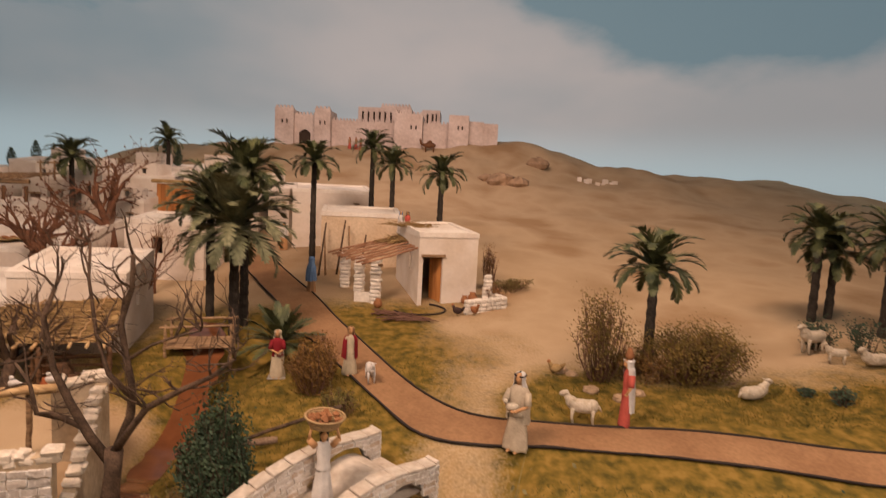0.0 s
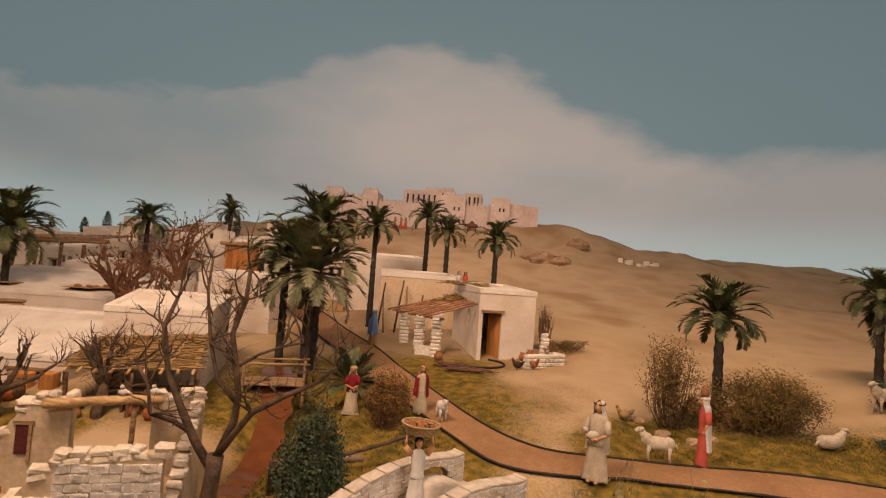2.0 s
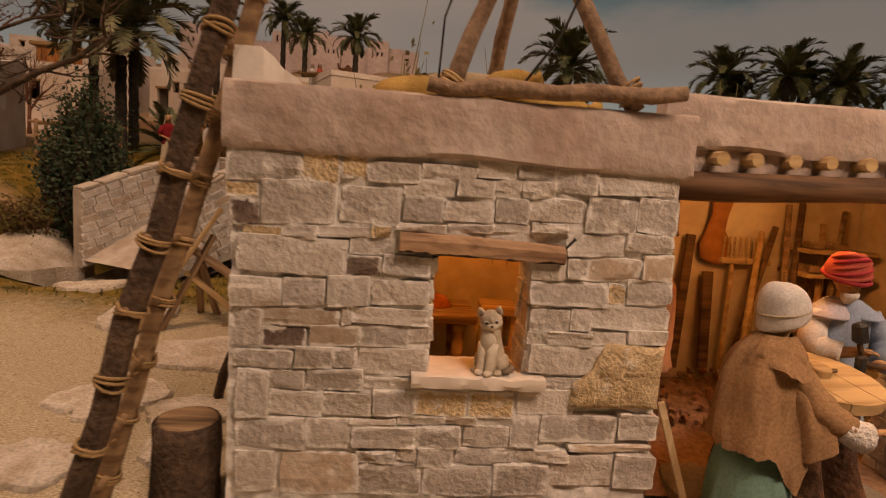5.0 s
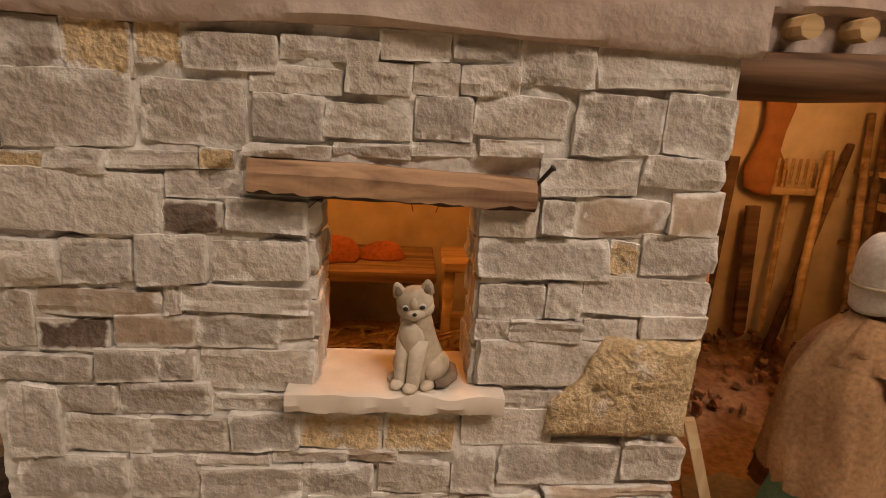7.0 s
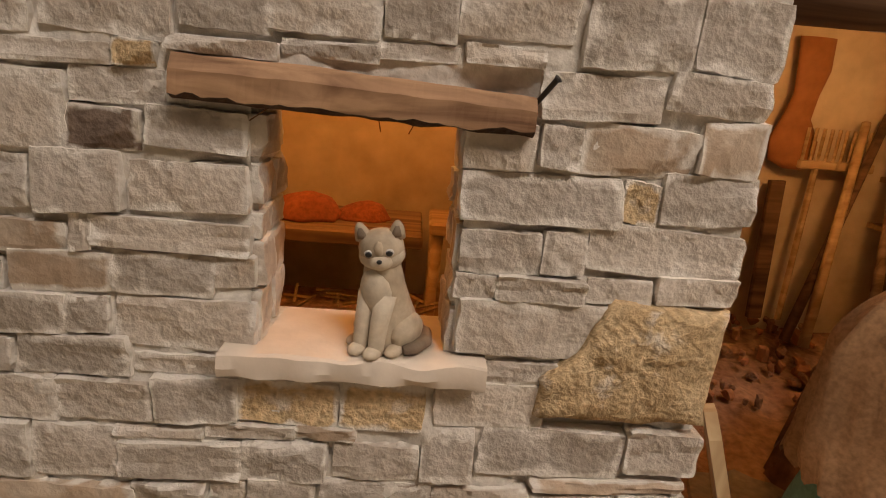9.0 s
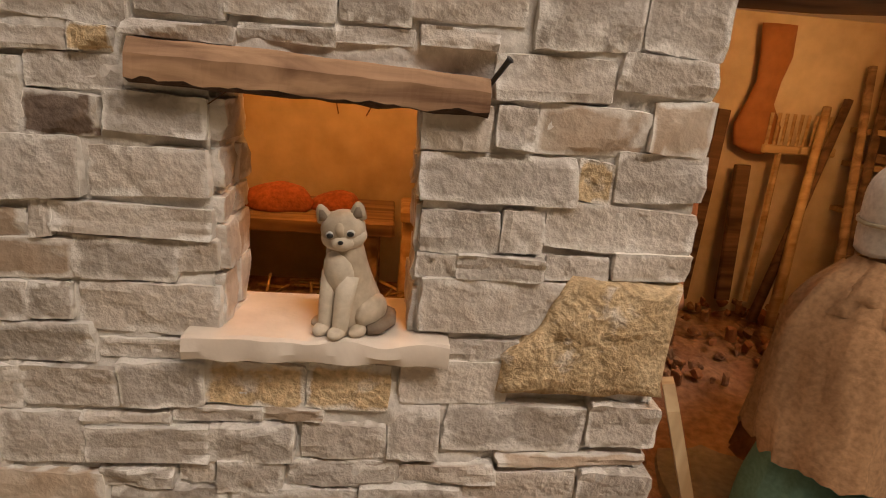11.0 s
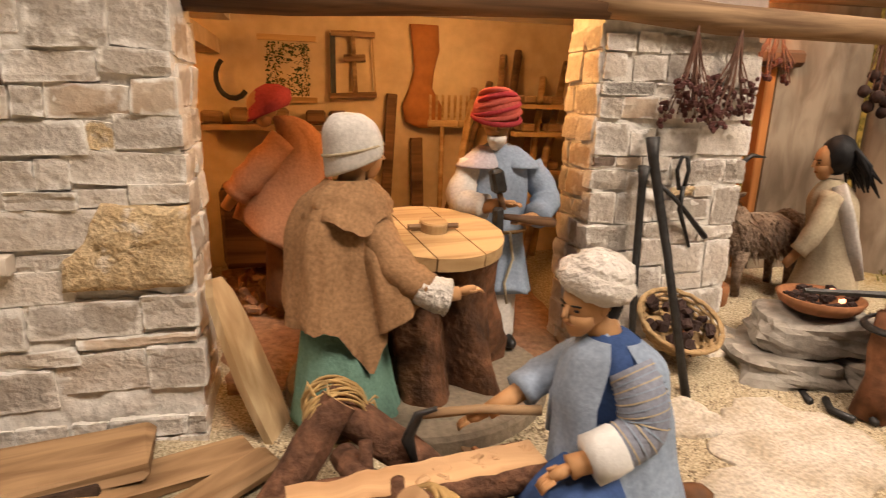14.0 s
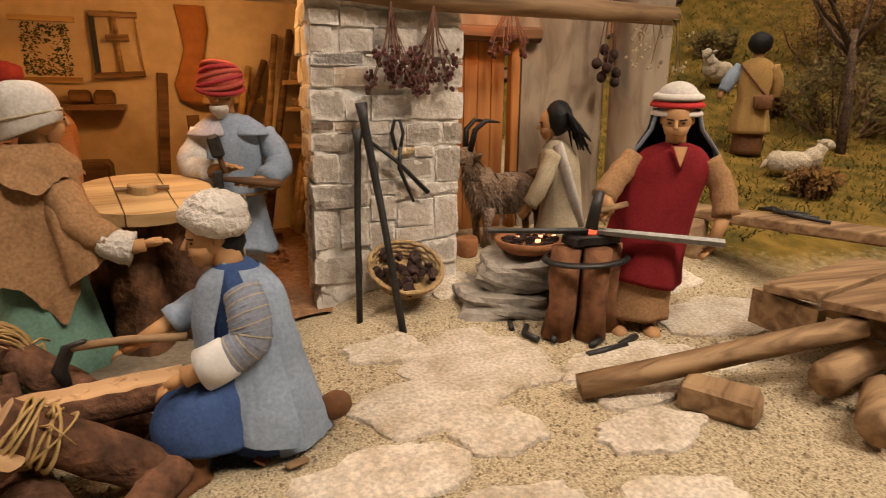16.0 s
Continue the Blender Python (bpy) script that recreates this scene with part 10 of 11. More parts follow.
ruin_wall((-1.32, 1.40), (-1.075, 1.47), 0.08, (0.10, 0.19, 0.27, 0.335, 0.36, 0.362, 0.362), 0.035, (0.118, 0.152, 0.205, 0.288), True, 1)
ruin_wall((-0.90, 1.58), (-0.79, 1.64), 0.10, (0.36, 0.37), 0.03, None, True, 2)
ruin_wall((-0.79, 1.62), (-0.685, 1.30), 0.08, (0.37, 0.34, 0.26, 0.20, 0.16), 0.03, None, True, 3)
ruin_wall((-1.06, 1.16), (-0.685, 1.295), 0.05, (0.13, 0.20, 0.285, 0.29, 0.295, 0.30), 0.032, None, True, 4)
ruin_face((-1.06, 1.16), (-0.91, 1.214), 0.05, 0.135, 4, 5)
ruin_face((-0.985, 1.187), (-0.91, 1.214), 0.135, 0.20, 3, 6)
ruin_face((-0.91, 1.214), (-0.685, 1.295), 0.05, 0.275, 10, 7)
rr = random.Random(12)
for i in range(34):
    x, y = rr.uniform(-1.16, -0.86), rr.uniform(1.02, 1.17)
    q = Mesh().chip((0, 0, 0), (rr.uniform(0.02, 0.05), rr.uniform(0.02, 0.035), rr.uniform(0.012, 0.026)), RUIN_STONE, rr, 0.25, 0.12).make("stone", ruin)
    q.matrix_basis = pose(x, y, height(x, y) + 0.006 + (0.016 if i % 3 == 0 else 0), rr.uniform(-25, 25), rr.uniform(-25, 25), rr.uniform(0, 180))
ruin_wall((-1.32, 1.40), (-1.06, 1.16), 0.06, (0.20, 0.17, 0.15), 0.03, None, True, 6)
pole(ruin, "beam", (-1.13, 1.43, 0.352), (-0.86, 1.565, 0.362), 0.014, WOOD_PALE, 50)
pole(ruin, "post", (-0.93, 1.53, 0.09), (-0.925, 1.53, 0.345), 0.007, WOOD_RAW, 51)
for x, y in ((-0.955, 1.515), (-0.885, 1.56)):
    m = Mesh().ball((0, 0, 0.012), (0.014, 0.008, 0.011), C_WHITE, n=10)
    m.ball((0.004, 0, 0.027), 0.0065, C_WHITE, n=8)
    m.tube([(-0.010, 0, 0.012), (-0.024, 0, 0.007)], [0.006, 0.002], C_WHITE, 6)
    ob = m.make("dove_figurine", smooth=True)
    ob.matrix_basis = pose(x, y, 0.372, 0, 0, 200)
    tagged(ob, "small white dove figurine sitting on the ruin's beam", "dove figurine", "dove figurines")
for x, y, c in ((-1.0, 1.48, CLAY), (-0.95, 1.42, STRAW), (-0.90, 1.44, LEAF_DARK), (0.30, 2.76, CLAY), (0.22, 2.74, COAL), (0.60, 2.14, STRAW)):
    m = Mesh().ball((0, 0, 0.025), (0.024, 0.014, 0.017), c, n=10)
    m.tube([(0.015, 0, 0.03), (0.024, 0, 0.048)], [0.009, 0.006], c, 6)
    m.ball((0.026, 0, 0.05), 0.007, CLAY, n=8)
    m.tube([(-0.02, 0, 0.03), (-0.036, 0, 0.045)], [0.010, 0.003], c, 6)
    for s in (-0.005, 0.005):
        m.tube([(0, s, 0.012), (0, s, 0)], 0.002, STRAW, 4)
    ob = m.make("hen_figurine", smooth=True)
    ob.matrix_basis = pose(x, y, height(x, y) + 0.002, 0, 0, rng.uniform(0, 360))
    tagged(ob, "small painted hen figurine pecking on the ground", "hen figurine", "hen figurines")
figurine("figurine in a red cloak standing outside the ruin", (-0.985, 1.13, 0.05), 20, 0.19, C_CORAL, C_CORAL, "turban", C_CORAL)
stable2 = group_of("manger", "dark wooden feeding rack under the straw awning", "manger", (-1.15, 1.98, height(-1.15, 1.98)), 18)
for z in (0.03, 0.06, 0.09):
    Mesh().tube([(-0.12, 0, z), (0.14, 0, z)], 0.006, WOOD_DARK, 6).make("rail", stable2)
for x in (-0.1, 0.0, 0.12):
    Mesh().tube([(x, 0, -0.02), (x, 0, 0.11)], 0.007, WOOD_DARK, 6).make("post", stable2)

awning = group_of("straw_awning", "sagging straw awning on poles before the white house", "awning")
A, B, C, D = Vector((-1.44, 1.90, 0.355)), Vector((-0.955, 1.93, 0.385)), Vector((-1.08, 2.22, 0.475)), Vector((-1.48, 2.115, 0.44))
for i in range(9):
    t = i / 8
    pole(awning, "rafter", A.lerp(B, t) - Vector((0, 0.03, 0.012)), D.lerp(C, t) - Vector((0, 0, 0.012)), 0.006, WOOD_PALE, 60 + i)
m, r = Mesh(), random.Random(8)
for i in range(700):
    u, v = r.random(), r.random()
    p = A.lerp(B, u).lerp(D.lerp(C, u), v) + Vector((0, 0, r.uniform(-0.004, 0.010)))
    d = (B - A).normalized() * r.uniform(0.04, 0.09) + Vector((r.gauss(0, 0.006), r.gauss(0, 0.012), r.gauss(0, 0.004)))
    m.tube([p - d * 0.5, p + d * 0.5], r.uniform(0.0015, 0.0032), STRAW, 3, False)
m.add([tuple(A), tuple(B), tuple(C), tuple(D)], [(0, 1, 2, 3)], STRAW)
tagged(m.make("thatch", awning), kind="stuff")
for p in (A, A.lerp(B, 0.5), B):
    pole(awning, "post", (p.x, p.y, height(p.x, p.y) - 0.02), (p.x, p.y, p.z - 0.015), 0.009, WOOD_DARK, int(p.x * -100))
for u in (0.25, 0.78):
    a, c = A.lerp(B, u), D.lerp(C, u + 0.08)
    m = Mesh()
    m.tube([a.lerp(c, t) + Vector((0.004 * math.sin(t * 40), 0, 0.016)) for t in np.linspace(0, 1, 40)], 0.0035, ROPE, 5)
    m.make("rope", awning, smooth=True)
deck = group_of("plank_bridge", "small plank footbridge over the stream by the houses", "footbridge", (-0.80, 2.28, 0.30), 18)
for i in range(7):
    Mesh().chip((-0.11 + 0.036 * i, 0, 0.0), (0.034, 0.16, 0.008), WOOD_RAW, rng, 0.15, 0.06).make("plank", deck)
for x in (-0.12, 0.12):
    for y in (-0.07, 0.07):
        pole(deck, "post", (x, y, -0.09), (x, y, 0.09), 0.006, WOOD_RAW, int(x * 100 + y * 1000) + 500)
for y in (-0.07, 0.07):
    pole(deck, "rail", (-0.14, y, 0.08), (0.14, y, 0.085), 0.005, WOOD_RAW, int(y * 1000) + 600)
gate = group_of("rail_fence", "rough rail fence of branches across the stream", "fence")
pole(gate, "post", (-0.49, 1.52, 0.03), (-0.49, 1.52, 0.235), 0.013, BARK, 71)
pole(gate, "rail", (-0.50, 1.52, 0.225), (-0.24, 1.56, 0.255), 0.010, BARK_PALE, 72)
pole(gate, "rail", (-0.36, 1.62, 0.22), (-0.10, 1.72, 0.30), 0.006, BARK, 73)

# ---------------- village clutter ----------------
stall = group_of("market_pergola", "long dark timber pergola before the village houses", "pergola")
for x in (-3.52, -3.34, -3.14, -2.96, -2.80):
    pole(stall, "post", (x, 3.88, height(x, 3.88) - 0.02), (x + 0.01, 3.88, 0.835), 0.012, WOOD_DARK, int(-x * 100))
pole(stall, "beam", (-3.56, 3.87, 0.835), (-2.76, 3.87, 0.868), 0.016, WOOD_RAW, 401)
for i in range(12):
    x = -3.52 + 0.065 * i
    pole(stall, "rafter", (x, 3.83, 0.855 + 0.003 * i), (x + 0.01, 4.22, 0.90 + 0.003 * i), 0.007, WOOD_RAW, 410 + i)
booth = group_of("plank_booth", "tall orange plank booth among the village roofs", "booth", (-1.86, 3.86, height(-1.76, 3.9)))
for i in range(6):
    Mesh().chip((0.016 + 0.032 * i, 0, 0.20), (0.030, 0.010, 0.42), WOOD_ORANGE, rng, 0.12, 0.05).make("plank", booth)
for i in range(4):
    Mesh().chip((0.192, 0.022 + 0.032 * i, 0.20), (0.010, 0.030, 0.42), WOOD_ORANGE, rng, 0.12, 0.05).make("plank", booth)
Mesh().chip((0.10, 0.06, 0.425), (0.25, 0.18, 0.022), STRAW, rng, 0.2, 0.1).make("roof", booth, "straw roof")
for x0, y0, z0, x1, z1 in ((-2.70, 3.9, 0.88, -2.70, 1.02), (-2.60, 3.9, 0.88, -2.60, 1.02), (-2.72, 3.9, 1.0, -2.56, 1.005), (-2.45, 4.1, 0.9, -2.45, 1.0), (-2.35, 4.1, 0.9, -2.35, 1.01), (-2.47, 4.1, 0.99, -2.32, 0.995)):
    rod("roof_pole", "thin pole of a drying frame on a village roof", "pole", [(x0, y0, z0), (x1, y0, z1)], 0.006, WOOD_RAW, 6, 0.08, "roof poles")
for i in range(7):
    z = 0.34 + 0.022 * (i % 3)
    rod("log", "dark log stacked against the mat house's wall", "log", [(-2.86 + 0.02 * i, 2.74 - 0.02 * (i // 3), z + 0.10), (-2.42 + 0.01 * i, 2.76 - 0.02 * (i // 3), z + 0.115)], 0.010, WOOD_RAW, 7, 0.06, "stacked logs")
gr = random.Random(31)
for i in range(22):
    x, y = gr.choice((gr.uniform(-2.40, -1.65), gr.uniform(-1.42, -0.98))), gr.uniform(1.86, 1.99)
    k = gr.uniform(0.8, 1.7)
    ob = Mesh().loft([(0, 0, z * k, q * k, q * k) for z, q in ((0, 0.012), (0.014, 0.021), (0.030, 0.020), (0.040, 0.012), (0.046, 0.015))], gr.choice((CLAY, CLAY, C_TAN, WOOD_DARK, RED_RAG)), 12).make("clay_jar", smooth=True)
    ob.location = (x, y, height(x, y))
    tagged(ob, "round clay jar standing in a village stall", "jar", "stall jars")
for i in range(10):
    x = -2.40 + 0.085 * i + gr.uniform(-0.02, 0.02)
    ob = Mesh().chip((0, 0, 0.03), (gr.uniform(0.04, 0.07), 0.05, gr.uniform(0.04, 0.08)), gr.choice((WOOD_DARK, WOOD_RAW, WOOD_ORANGE)), gr, 0.12, 0.06).make("crate")
    ob.location = (x, 2.03 + gr.uniform(-0.02, 0.06), height(x, 2.03))
    tagged(ob, "rough wooden crate in a village stall", "crate", "stall crates")

# ---------------- farmyard ----------------
COLUMN = mat("column_stone", (0.74, 0.68, 0.60), 0.9, 90, 0.15, 0.5, per_object=0.12)
PERGOLA_WOOD = mat("reddish_pole", (0.40, 0.215, 0.125), 0.9, 180, 0.35, 0.6, (0.24, 0.11, 0.06), 30)
perg = group_of("pergola", "pergola of thin poles on three stacked stone columns", "pergola")
COLS = ((-0.40, 3.10), (-0.30, 2.985), (-0.195, 2.87))
for cx, cy in COLS:
    z = height(cx, cy) - 0.01
    while z < 0.585:
        s = Mesh().chip((0, 0, 0), (0.050, 0.050, 0.0185), COLUMN, rng, 0.3, 0.12).make("stone", perg)
        s.matrix_basis = pose(cx + rng.uniform(-0.002, 0.002), cy, z + 0.009, 0, 0, rng.uniform(-14, 14))
        z += 0.0188
for i in range(8):
    t = i / 7
    a = Vector((-0.46, 3.18, 0.585)).lerp(Vector((-0.20, 2.79, 0.585)), t) + Vector((-0.05, -0.02, 0))
    c = Vector((-0.14, 3.30, 0.685)).lerp(Vector((0.02, 2.90, 0.67)), t)
    pole(perg, "pole", a, c, 0.0058, PERGOLA_WOOD, 80 + i)
pole(perg, "beam", (-0.46, 3.18, 0.575), (-0.16, 2.83, 0.575), 0.008, WOOD_RAW, 95)
m, r = Mesh(), random.Random(4)
for i in range(150):
    u, v = r.random(), r.uniform(0.5, 1.0)
    p = Vector((-0.46, 3.2, 0.595)).lerp(Vector((-0.12, 3.30, 0.70)), v).lerp(Vector((-0.03, 2.95, 0.68)), u * 0.6)
    d = Vector((r.gauss(0, 1), r.gauss(0, 1), r.gauss(0, 0.15))).normalized() * r.uniform(0.02, 0.05)
    m.tube([p - d, p + d], 0.0016, STRAW, 3, False)
tagged(m.make("brushwood", perg), kind="stuff")
Mesh().span(-0.30, -0.18, 2.86, 2.89, 0.36, 0.43, COLUMN).make("low_wall", perg)
yard = group_of("yard_wall", "low whitewashed stone wall of the farmyard", "wall")
for a, c in (((0.255, 2.77), (0.45, 2.90)), ((0.45, 2.90), (0.40, 3.0))):
    a, c = Vector((*a, 0)), Vector((*c, 0))
    d = c - a
    for row in range(4):
        u = 0.0
        while u < d.length - 0.008:
            w = min(rng.uniform(0.025, 0.05), d.length - u)
            s = Mesh().chip((0, 0, 0), (w * 0.96, 0.035, 0.019), COLUMN, rng, 0.25, 0.1).make("stone", yard)
            p = a + d.normalized() * (u + w / 2)
            s.matrix_basis = pose(p.x, p.y, 0.375 + row * 0.0192, 0, 0, math.degrees(math.atan2(d.y, d.x)))
            u += w
z = 0.38
for k in range(8):
    s = Mesh().chip((0, 0, 0), (0.06 - 0.003 * k, 0.05, 0.021), COLUMN, rng, 0.25, 0.12).make("stone", yard)
    s.matrix_basis = pose(0.365, 3.02, z + 0.02 * k, 0, 0, rng.uniform(-10, 10))
for x, y, k in ((0.25, 2.93, 1.0), (0.29, 2.95, 1.3), (0.32, 2.90, 0.9), (0.27, 2.98, 0.8), (0.41, 3.05, 1.2), (-0.17, 2.80, 1.1)):
    m = Mesh().loft([(0, 0, z * k, q * k, q * k) for z, q in ((0, 0.010), (0.012, 0.019), (0.026, 0.018), (0.034, 0.011), (0.040, 0.013))], CLAY, 14)
    ob = m.make("clay_jar", smooth=True)
    ob.location = (x, y, height(x, y))
    tagged(ob, "round red clay jar in the farmyard", "jar", "clay jars")
pile = Mesh()
for i in range(40):
    x, y = -0.08 + rng.uniform(-0.09, 0.09), 2.70 + rng.uniform(-0.03, 0.03)
    a = rng.uniform(0, 3.14)
    pile.tube([(x - 0.03 * math.cos(a), y - 0.03 * math.sin(a), height(x, y) + rng.uniform(0.004, 0.02)), (x + 0.03 * math.cos(a), y + 0.03 * math.sin(a), height(x, y) + rng.uniform(0.004, 0.02))], 0.002, TWIG, 4)
tagged(pile.make("brushwood"), "small pile of brushwood before the pergola", "brushwood", kind="stuff")
door = Mesh().span(0, 0.006, 0, 0.10, 0, 0.24, WOOD_ORANGE).make("door_leaf")
door.matrix_basis = pose(0.130, 2.922, 0.385, 0, 0, 44)
tagged(door, "open plank door of the farmhouse", "door")
pole_ring = Mesh().tube([(0.03 + 0.13 * math.cos(a), 2.80 + 0.08 * math.sin(a), height(0.03 + 0.13 * math.cos(a), 2.80 + 0.08 * math.sin(a)) + 0.006) for a in np.linspace(-2.6, 1.2, 30)], 0.005, RAIL, 5)
tagged(pole_ring.make("rail", smooth=True), "dark sunken rail curving out of the farmhouse door", "rail", "road rails", "structure")

for i, (x, y, h, lx) in enumerate(((-0.60, 3.38, 0.30, 0.02), (-0.56, 3.385, 0.24, -0.03), (-0.50, 3.40, 0.31, 0.03), (-0.43, 3.41, 0.27, -0.02), (-0.37, 3.42, 0.22, 0.02))):
    z = height(x, y - 0.06)
    rod("pole", "dark pole leaning on the annexe wall", "pole", [(x, y - 0.07, z - 0.005), (x + lx * 0.5, y - 0.035, z + h * 0.5), (x + lx, y - 0.005, z + h)], [0.007, 0.006, 0.005], WOOD_RAW if i % 2 else BARK, 6, 0.08, "farmyard poles")
for i in range(16):
    q = random.Random(400 + i)
    x, y = q.uniform(-0.10, 0.08), q.uniform(2.60, 2.70)
    z, a, le = height(x, y) + 0.008 + 0.002 * (i % 4), q.uniform(-0.5, 0.5), q.uniform(0.05, 0.10)
    rod("stick", "dry stick of the brushwood by the road", "stick", [(x - le * math.cos(a), y - le * math.sin(a), z), (x, y, z + 0.006), (x + le * math.cos(a), y + le * math.sin(a), z)], [0.003, 0.0035, 0.002], TWIG, 5, 0.1, "brushwood")
bush("brittle reddish climber at the farmhouse corner", (0.375, 3.18, height(0.375, 3.18)), 0.045, 0.05, 0.27, LEAF_DRY, 900, 71, 0.009, 26, TWIG, group="farmyard shrubs")
bush("dry olive weeds behind the yard wall", (0.52, 3.20, height(0.52, 3.20)), 0.11, 0.07, 0.06, LEAF_OLIVE, 1600, 72, 0.009, 20, TWIG, group="farmyard shrubs")
m, q = Mesh(), random.Random(44)
for i in range(150):
    x, y, a = -0.06 + q.gauss(0, 0.055), 3.16 + q.gauss(0, 0.03), q.uniform(-0.7, 0.7)
    le, z = q.uniform(0.02, 0.05), 0.752 + abs(q.gauss(0, 0.008))
    m.tube([(x - le * math.cos(a), y - le * math.sin(a), z), (x + le * math.cos(a), y + le * math.sin(a), z + q.uniform(-0.006, 0.008))], 0.0016, STRAW, 3)
tagged(m.make("straw"), "loose yellow straw strewn on the farmhouse roof", "straw", kind="stuff")

# ---------------- figurines and flocks of the landscape ----------------
C_CLOAK = cloth("cream_cloak", (0.46, 0.38, 0.28), 0.3)
figurine("seated figurine in a crimson dress and pale veil by the road", (-0.415, 2.07, 0.252), 10, 0.18, C_CREAM, C_RED, "scarf", C_CREAM, veil=0.30, arms=[[(-0.1, 0, 0.76), (-0.14, -0.08, 0.6), (0.0, -0.14, 0.55)], [(0.1, 0, 0.76), (0.14, -0.08, 0.6), (0.02, -0.14, 0.53)]], base=ROCK, wide=1.05)
figurine("walking figurine in a cream robe and crimson shawl beside a lamb", (-0.155, 2.10, 0.268), 20, 0.185, C_CREAM, C_CREAM, "scarf", C_TAN, shawl=C_RED)
sheep("white spotted lamb figurine beside the walking figurine", (-0.07, 2.05, height(-0.07, 2.05) + 0.006), -70, 0.075, C_WHITE)
figurine("figurine in a long sky-blue cloak on the road", (-0.545, 2.97, 0.385), 150, 0.20, C_TAN, C_SKYBLUE, "scarf", C_SKYBLUE, shawl=C_SKYBLUE, wide=0.85)
figurine("figurine in a white smock carrying a basket on its head", (-0.060, 1.357, 0.205), 15, 0.185, C_WHITE, C_WHITE, "hair", arms=[[(-0.11, 0, 0.76), (-0.19, -0.02, 0.86), (-0.16, -0.02, 1.02)], [(0.11, 0, 0.76), (0.19, -0.02, 0.86), (0.16, -0.02, 1.02)]], sleeve=SKIN, wide=0.85)
basket("round wicker basket of bread carried on the figurine's head", (-0.060, 1.355, 0.398), (0, 4, 0), 0.046, 0.022, fill=CLAY)
figurine("shepherd figurine in a cream cloak and white headcloth holding a lamb", (0.425, 1.665, height(0.425, 1.665) + 0.004), -30, 0.235, C_CLOAK, C_CLOAK, "scarf", C_WHITE, shawl=C_CLOAK, arms=[[(-0.11, 0, 0.74), (-0.15, -0.08, 0.6), (0.0, -0.17, 0.53)], [(0.11, 0, 0.74), (0.15, -0.06, 0.6), (0.04, -0.17, 0.54)]], wide=1.1, veil=0.50, band=COAL, lamb=True)
figurine("slim figurine in a crimson robe and white veil", (0.770, 1.815, height(0.770, 1.815)), -72, 0.225, C_CORAL, C_CORAL, "scarf", C_WHITE, feet=False, wide=0.60, veil=0.22, arms=[[(0.10, 0, 0.76), (0.16, -0.04, 0.62), (0.12, -0.08, 0.5)]])
m = Mesh().loft([(0.770, 1.812, 0.474 + z, q, q) for z, q in ((0, 0.010), (0.012, 0.014), (0.024, 0.009), (0.036, 0.006))], CLAY, 12)
tagged(m.make("clay_jug", smooth=True), "small red clay jug on the figurine's head", "jug")
sheep("white sheep figurine walking beside the road", (0.640, 1.815, height(0.640, 1.815) + 0.002), 172, 0.094, WOOL)
sheep("sheep figurine lying in the grass", (1.25, 2.01, height(1.25, 2.01)), 20, 0.10, WOOL, True)
for x, y, tt, h, ly in ((1.66, 2.40, 200, 0.11, False), (1.69, 2.29, 160, 0.07, False), (1.80, 2.24, 190, 0.10, True), (1.95, 2.1, 20, 0.10, False), (2.05, 2.05, 160, 0.09, True)):
    sheep("cream sheep figurine of the flock under the palms", (x, y, height(x, y)), tt, h, WOOL, ly)
for x, y, z, c in ((-0.13, 3.25, 0.70, C_WHITE), (-0.09, 3.24, 0.70, C_CORAL)):
    figurine("seated figurine resting on the farmhouse roof", (x, y, z), 10, 0.13, c, c, "scarf", C_SKYBLUE if c is C_WHITE else HAIR)
figurine("small figurine standing on the road to the village", (-1.0, 3.9, height(-1.0, 3.9)), 0, 0.19, SKIN, C_WHITE, "hair")
figurine("small figurine in a red cloak in the village street", (-1.75, 3.7, height(-1.75, 3.7)), 0, 0.19, C_SKYBLUE, C_CORAL, "turban", C_WHITE)
for x in (-1.30, -1.22, -1.16):
    figurine("tiny far figurine before the castle wall", (x, 7.28, height(x, 7.28)), 0, 0.15, C_CORAL, C_TAN, "scarf", C_RED)
m = Mesh().ball((0, 0, 0.08), (0.08, 0.03, 0.035), C_LEATHER, n=10)
m.ball((0, 0, 0.115), (0.03, 0.02, 0.025), C_LEATHER, n=8)
m.tube([(-0.07, 0, 0.08), (-0.11, 0, 0.10), (-0.12, 0, 0.15)], [0.02, 0.014, 0.012], C_LEATHER, 6)
for x in (-0.05, 0.05):
    for s in (-0.015, 0.015):
        m.tube([(x, s, 0.07), (x, s, 0)], 0.008, C_LEATHER, 5)
ob = m.make("camel_figurine", smooth=True)
ob.location = (-0.30, 7.28, height(-0.30, 7.28))
tagged(ob, "tiny far camel figurine before the castle", "camel figurine")
for i in range(8):
    x, y = 1.45 + i * 0.06 + rng.uniform(-0.02, 0.02), 6.75 + rng.uniform(-0.06, 0.06)
    house("tiny far white house of the desert hamlet", x, y, height(x, y) - 0.01, 0.05, 0.05, rng.uniform(0.03, 0.07), rng.uniform(-20, 20), group="far hamlet", lip=0.004)
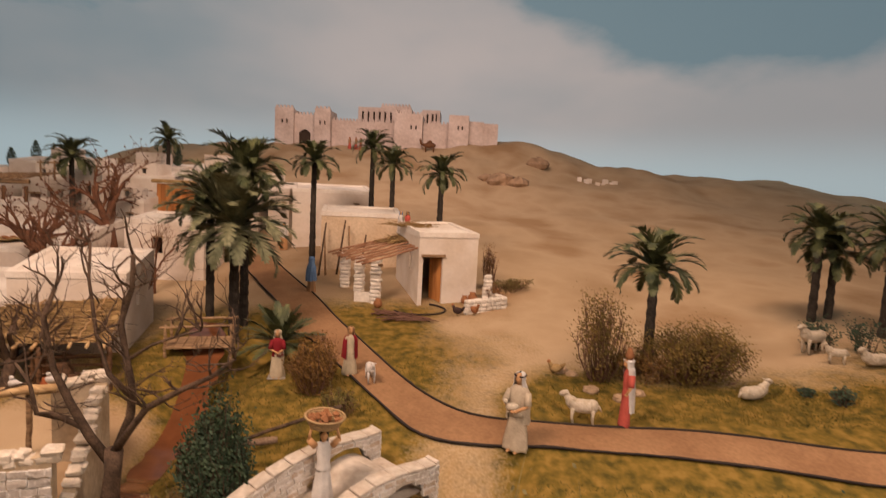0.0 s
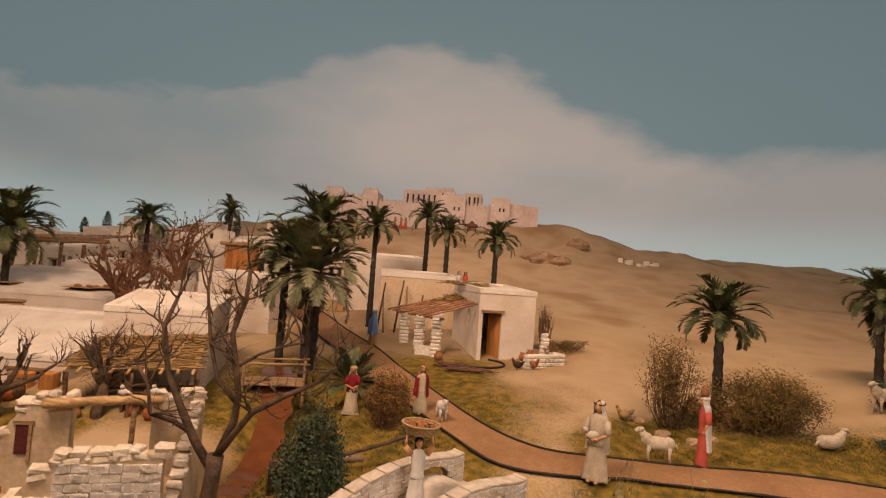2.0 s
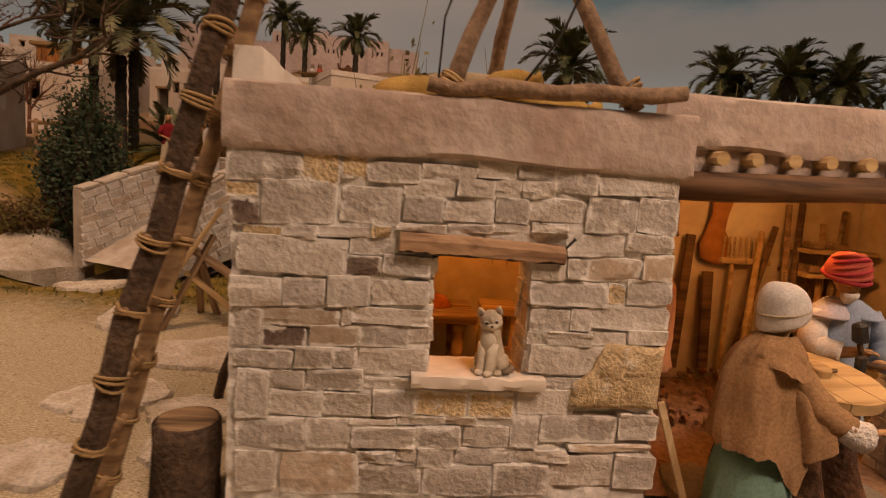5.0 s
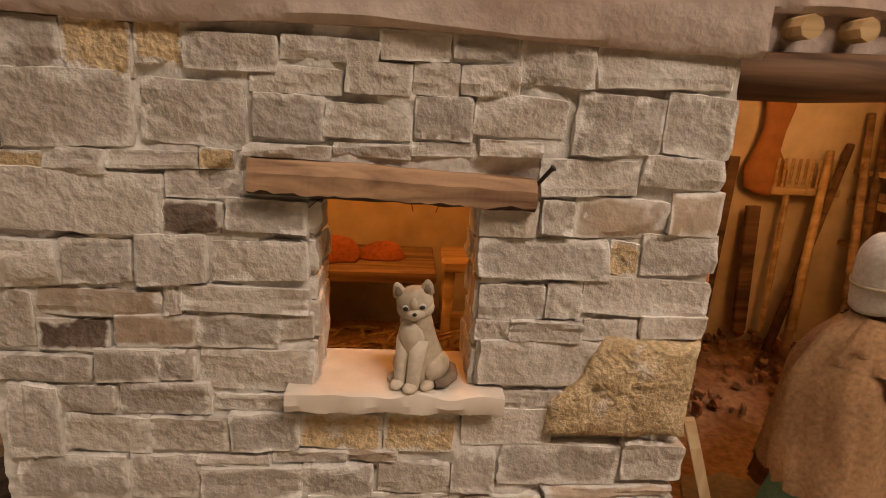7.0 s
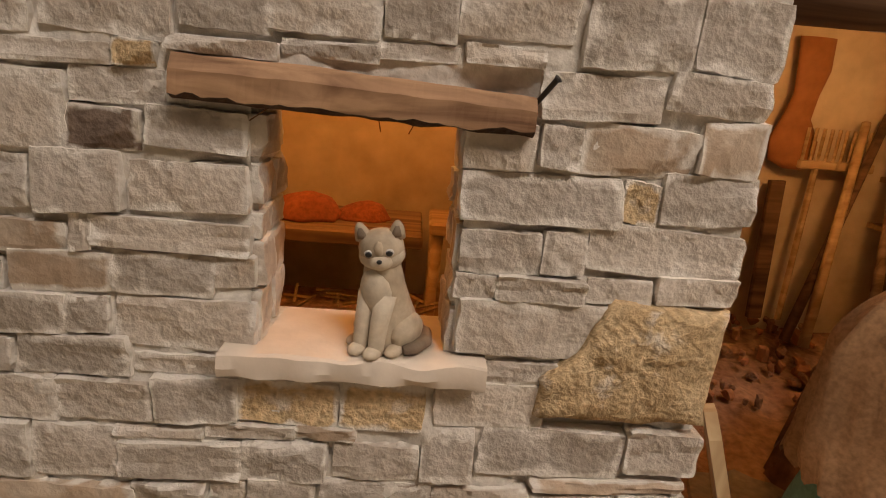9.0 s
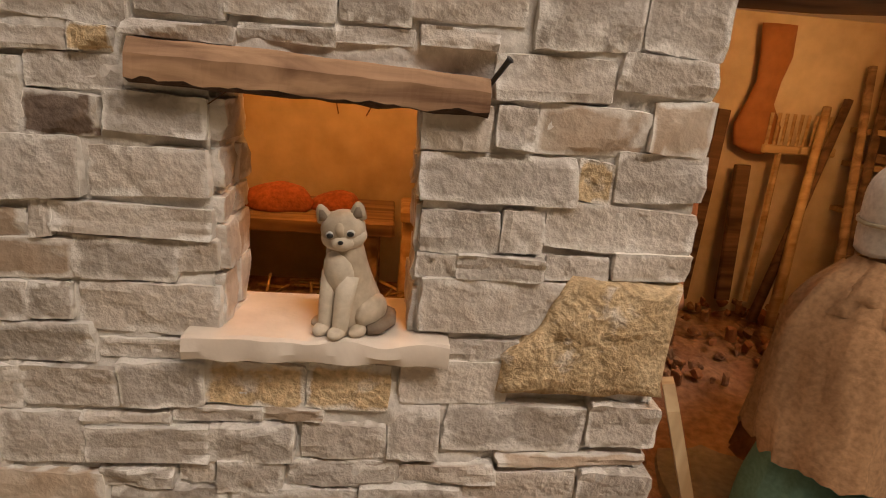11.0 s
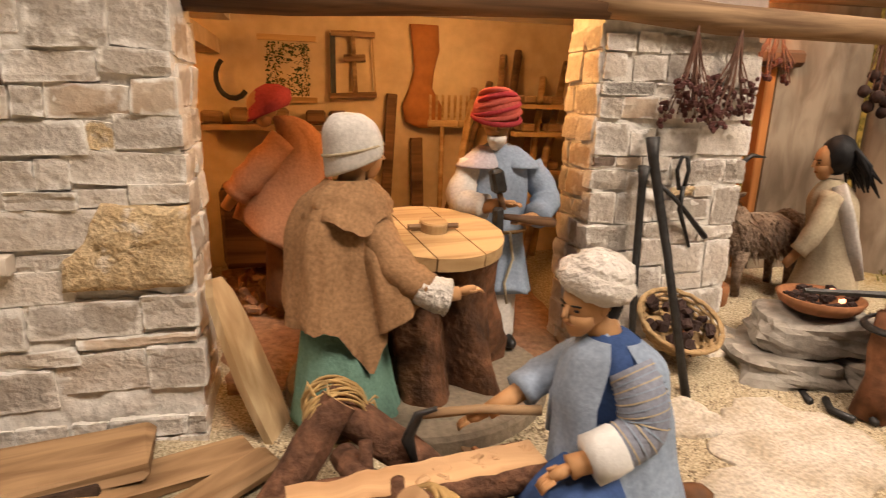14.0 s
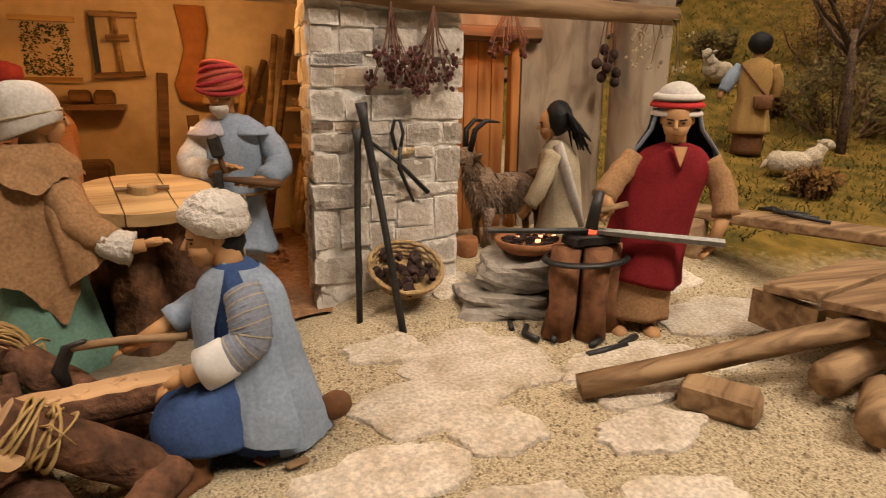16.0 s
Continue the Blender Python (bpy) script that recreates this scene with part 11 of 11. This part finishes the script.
for x, y, s in ((0.62, 2.18, 0.035), (0.66, 2.15, 0.025), (0.71, 2.03, 0.03), (0.80, 1.98, 0.03), (0.87, 2.02, 0.025), (0.56, 6.4, 0.16), (0.75, 6.3, 0.12), (0.40, 6.5, 0.10), (1.0, 7.0, 0.14)):
    o = Mesh().ball((0, 0, 0), (s, s * 0.8, s * 0.6), mat("desert_rock", (0.36, 0.24, 0.15), 0.95, 20, 0.3, 0.5) if y > 5 else mat("field_stone", (0.42, 0.29, 0.18), 0.95, 60, 0.3, 0.6), n=10, rough=0.16, rng=rng).make("boulder")
    o.location = (x, y, height(x, y) + s * 0.1)
    tagged(o, "weathered sandy boulder on the desert ground", "boulder", "boulders")
# straw mats with fruit on the far roof
for x, y in ((-2.72, 2.95), (-2.25, 3.0), (-2.10, 3.05)):
    mt = group_of("drying_mat", "straw mat with drying fruit on the white roof", "mat", (x, y, 0.556 + 0.12 * (y - 2.78 - 0.087 * (x + 3.05)) / 0.75), 5, "drying mats")
    Mesh().chip((0, 0, 0), (0.18, 0.12, 0.004), STRAW, rng, 0.1, 0.05).make("mat", mt)
    for k in range(6):
        o = Mesh().ball((rng.uniform(-0.06, 0.06), rng.uniform(-0.04, 0.04), 0.008), (0.018, 0.010, 0.008), CLAY, n=8).make("fruit", mt, smooth=True)


# ---------------- stones of the bridge ----------------
brng = random.Random(15)
for ob, (x0, y0, x1, y1), ends, mid, base in BRIDGE_SIDES:
    le = math.hypot(x1 - x0, y1 - y0)
    turn = math.degrees(math.atan2(y1 - y0, x1 - x0))
    nx2, ny2 = (y1 - y0) / le, -(x1 - x0) / le

    def top_at(s):
        return ends[0] + (ends[1] - ends[0]) * s + mid * math.sin(math.pi * min(1, s * 1.05)) ** 1.2

    def low_at(s):
        return base[0] + (base[1] - base[0]) * s + (0.125 * math.sqrt(max(0, 1 - ((s - 0.685) / 0.265) ** 2)) if 0.42 < s < 0.95 else 0)

    row = 0
    while row < 9:
        u = 0.0
        while u < le - 0.004:
            w = min(brng.uniform(0.022, 0.048), le - u)
            s = (u + w / 2) / le
            slope = math.degrees(math.atan2(top_at(min(1, s + 0.02)) - top_at(max(0, s - 0.02)), 0.04 * le))
            z = top_at(s) - 0.010 - row * 0.0165
            if z - 0.006 > low_at(s) and z > 0.05:
                q = new("stone", brng.choice(STONES[brng.choice("nnnm")]))
                q.parent = ob
                q.matrix_basis = pose(x0 + (x1 - x0) * s + nx2 * 0.0185, y0 + (y1 - y0) * s + ny2 * 0.0185, z, 0, -slope + brng.uniform(-2, 2), turn) @ Matrix.Diagonal((w - 0.001, 0.007, 0.0150, 1))
            u += w
        row += 1
    u = 0.0
    while u < le - 0.004:
        w = min(brng.uniform(0.035, 0.06), le - u)
        s = (u + w / 2) / le
        slope = math.degrees(math.atan2(top_at(min(1, s + 0.02)) - top_at(max(0, s - 0.02)), 0.04 * le))
        cap = Mesh().chip((0, 0, 0), (w - 0.001, 0.044, 0.008), BRIDGE_STONE, brng, 0.25, 0.1).make("coping_stone", ob)
        cap.matrix_basis = pose(x0 + (x1 - x0) * s, y0 + (y1 - y0) * s, top_at(s) + 0.003, 0, -slope, turn)
        u += w
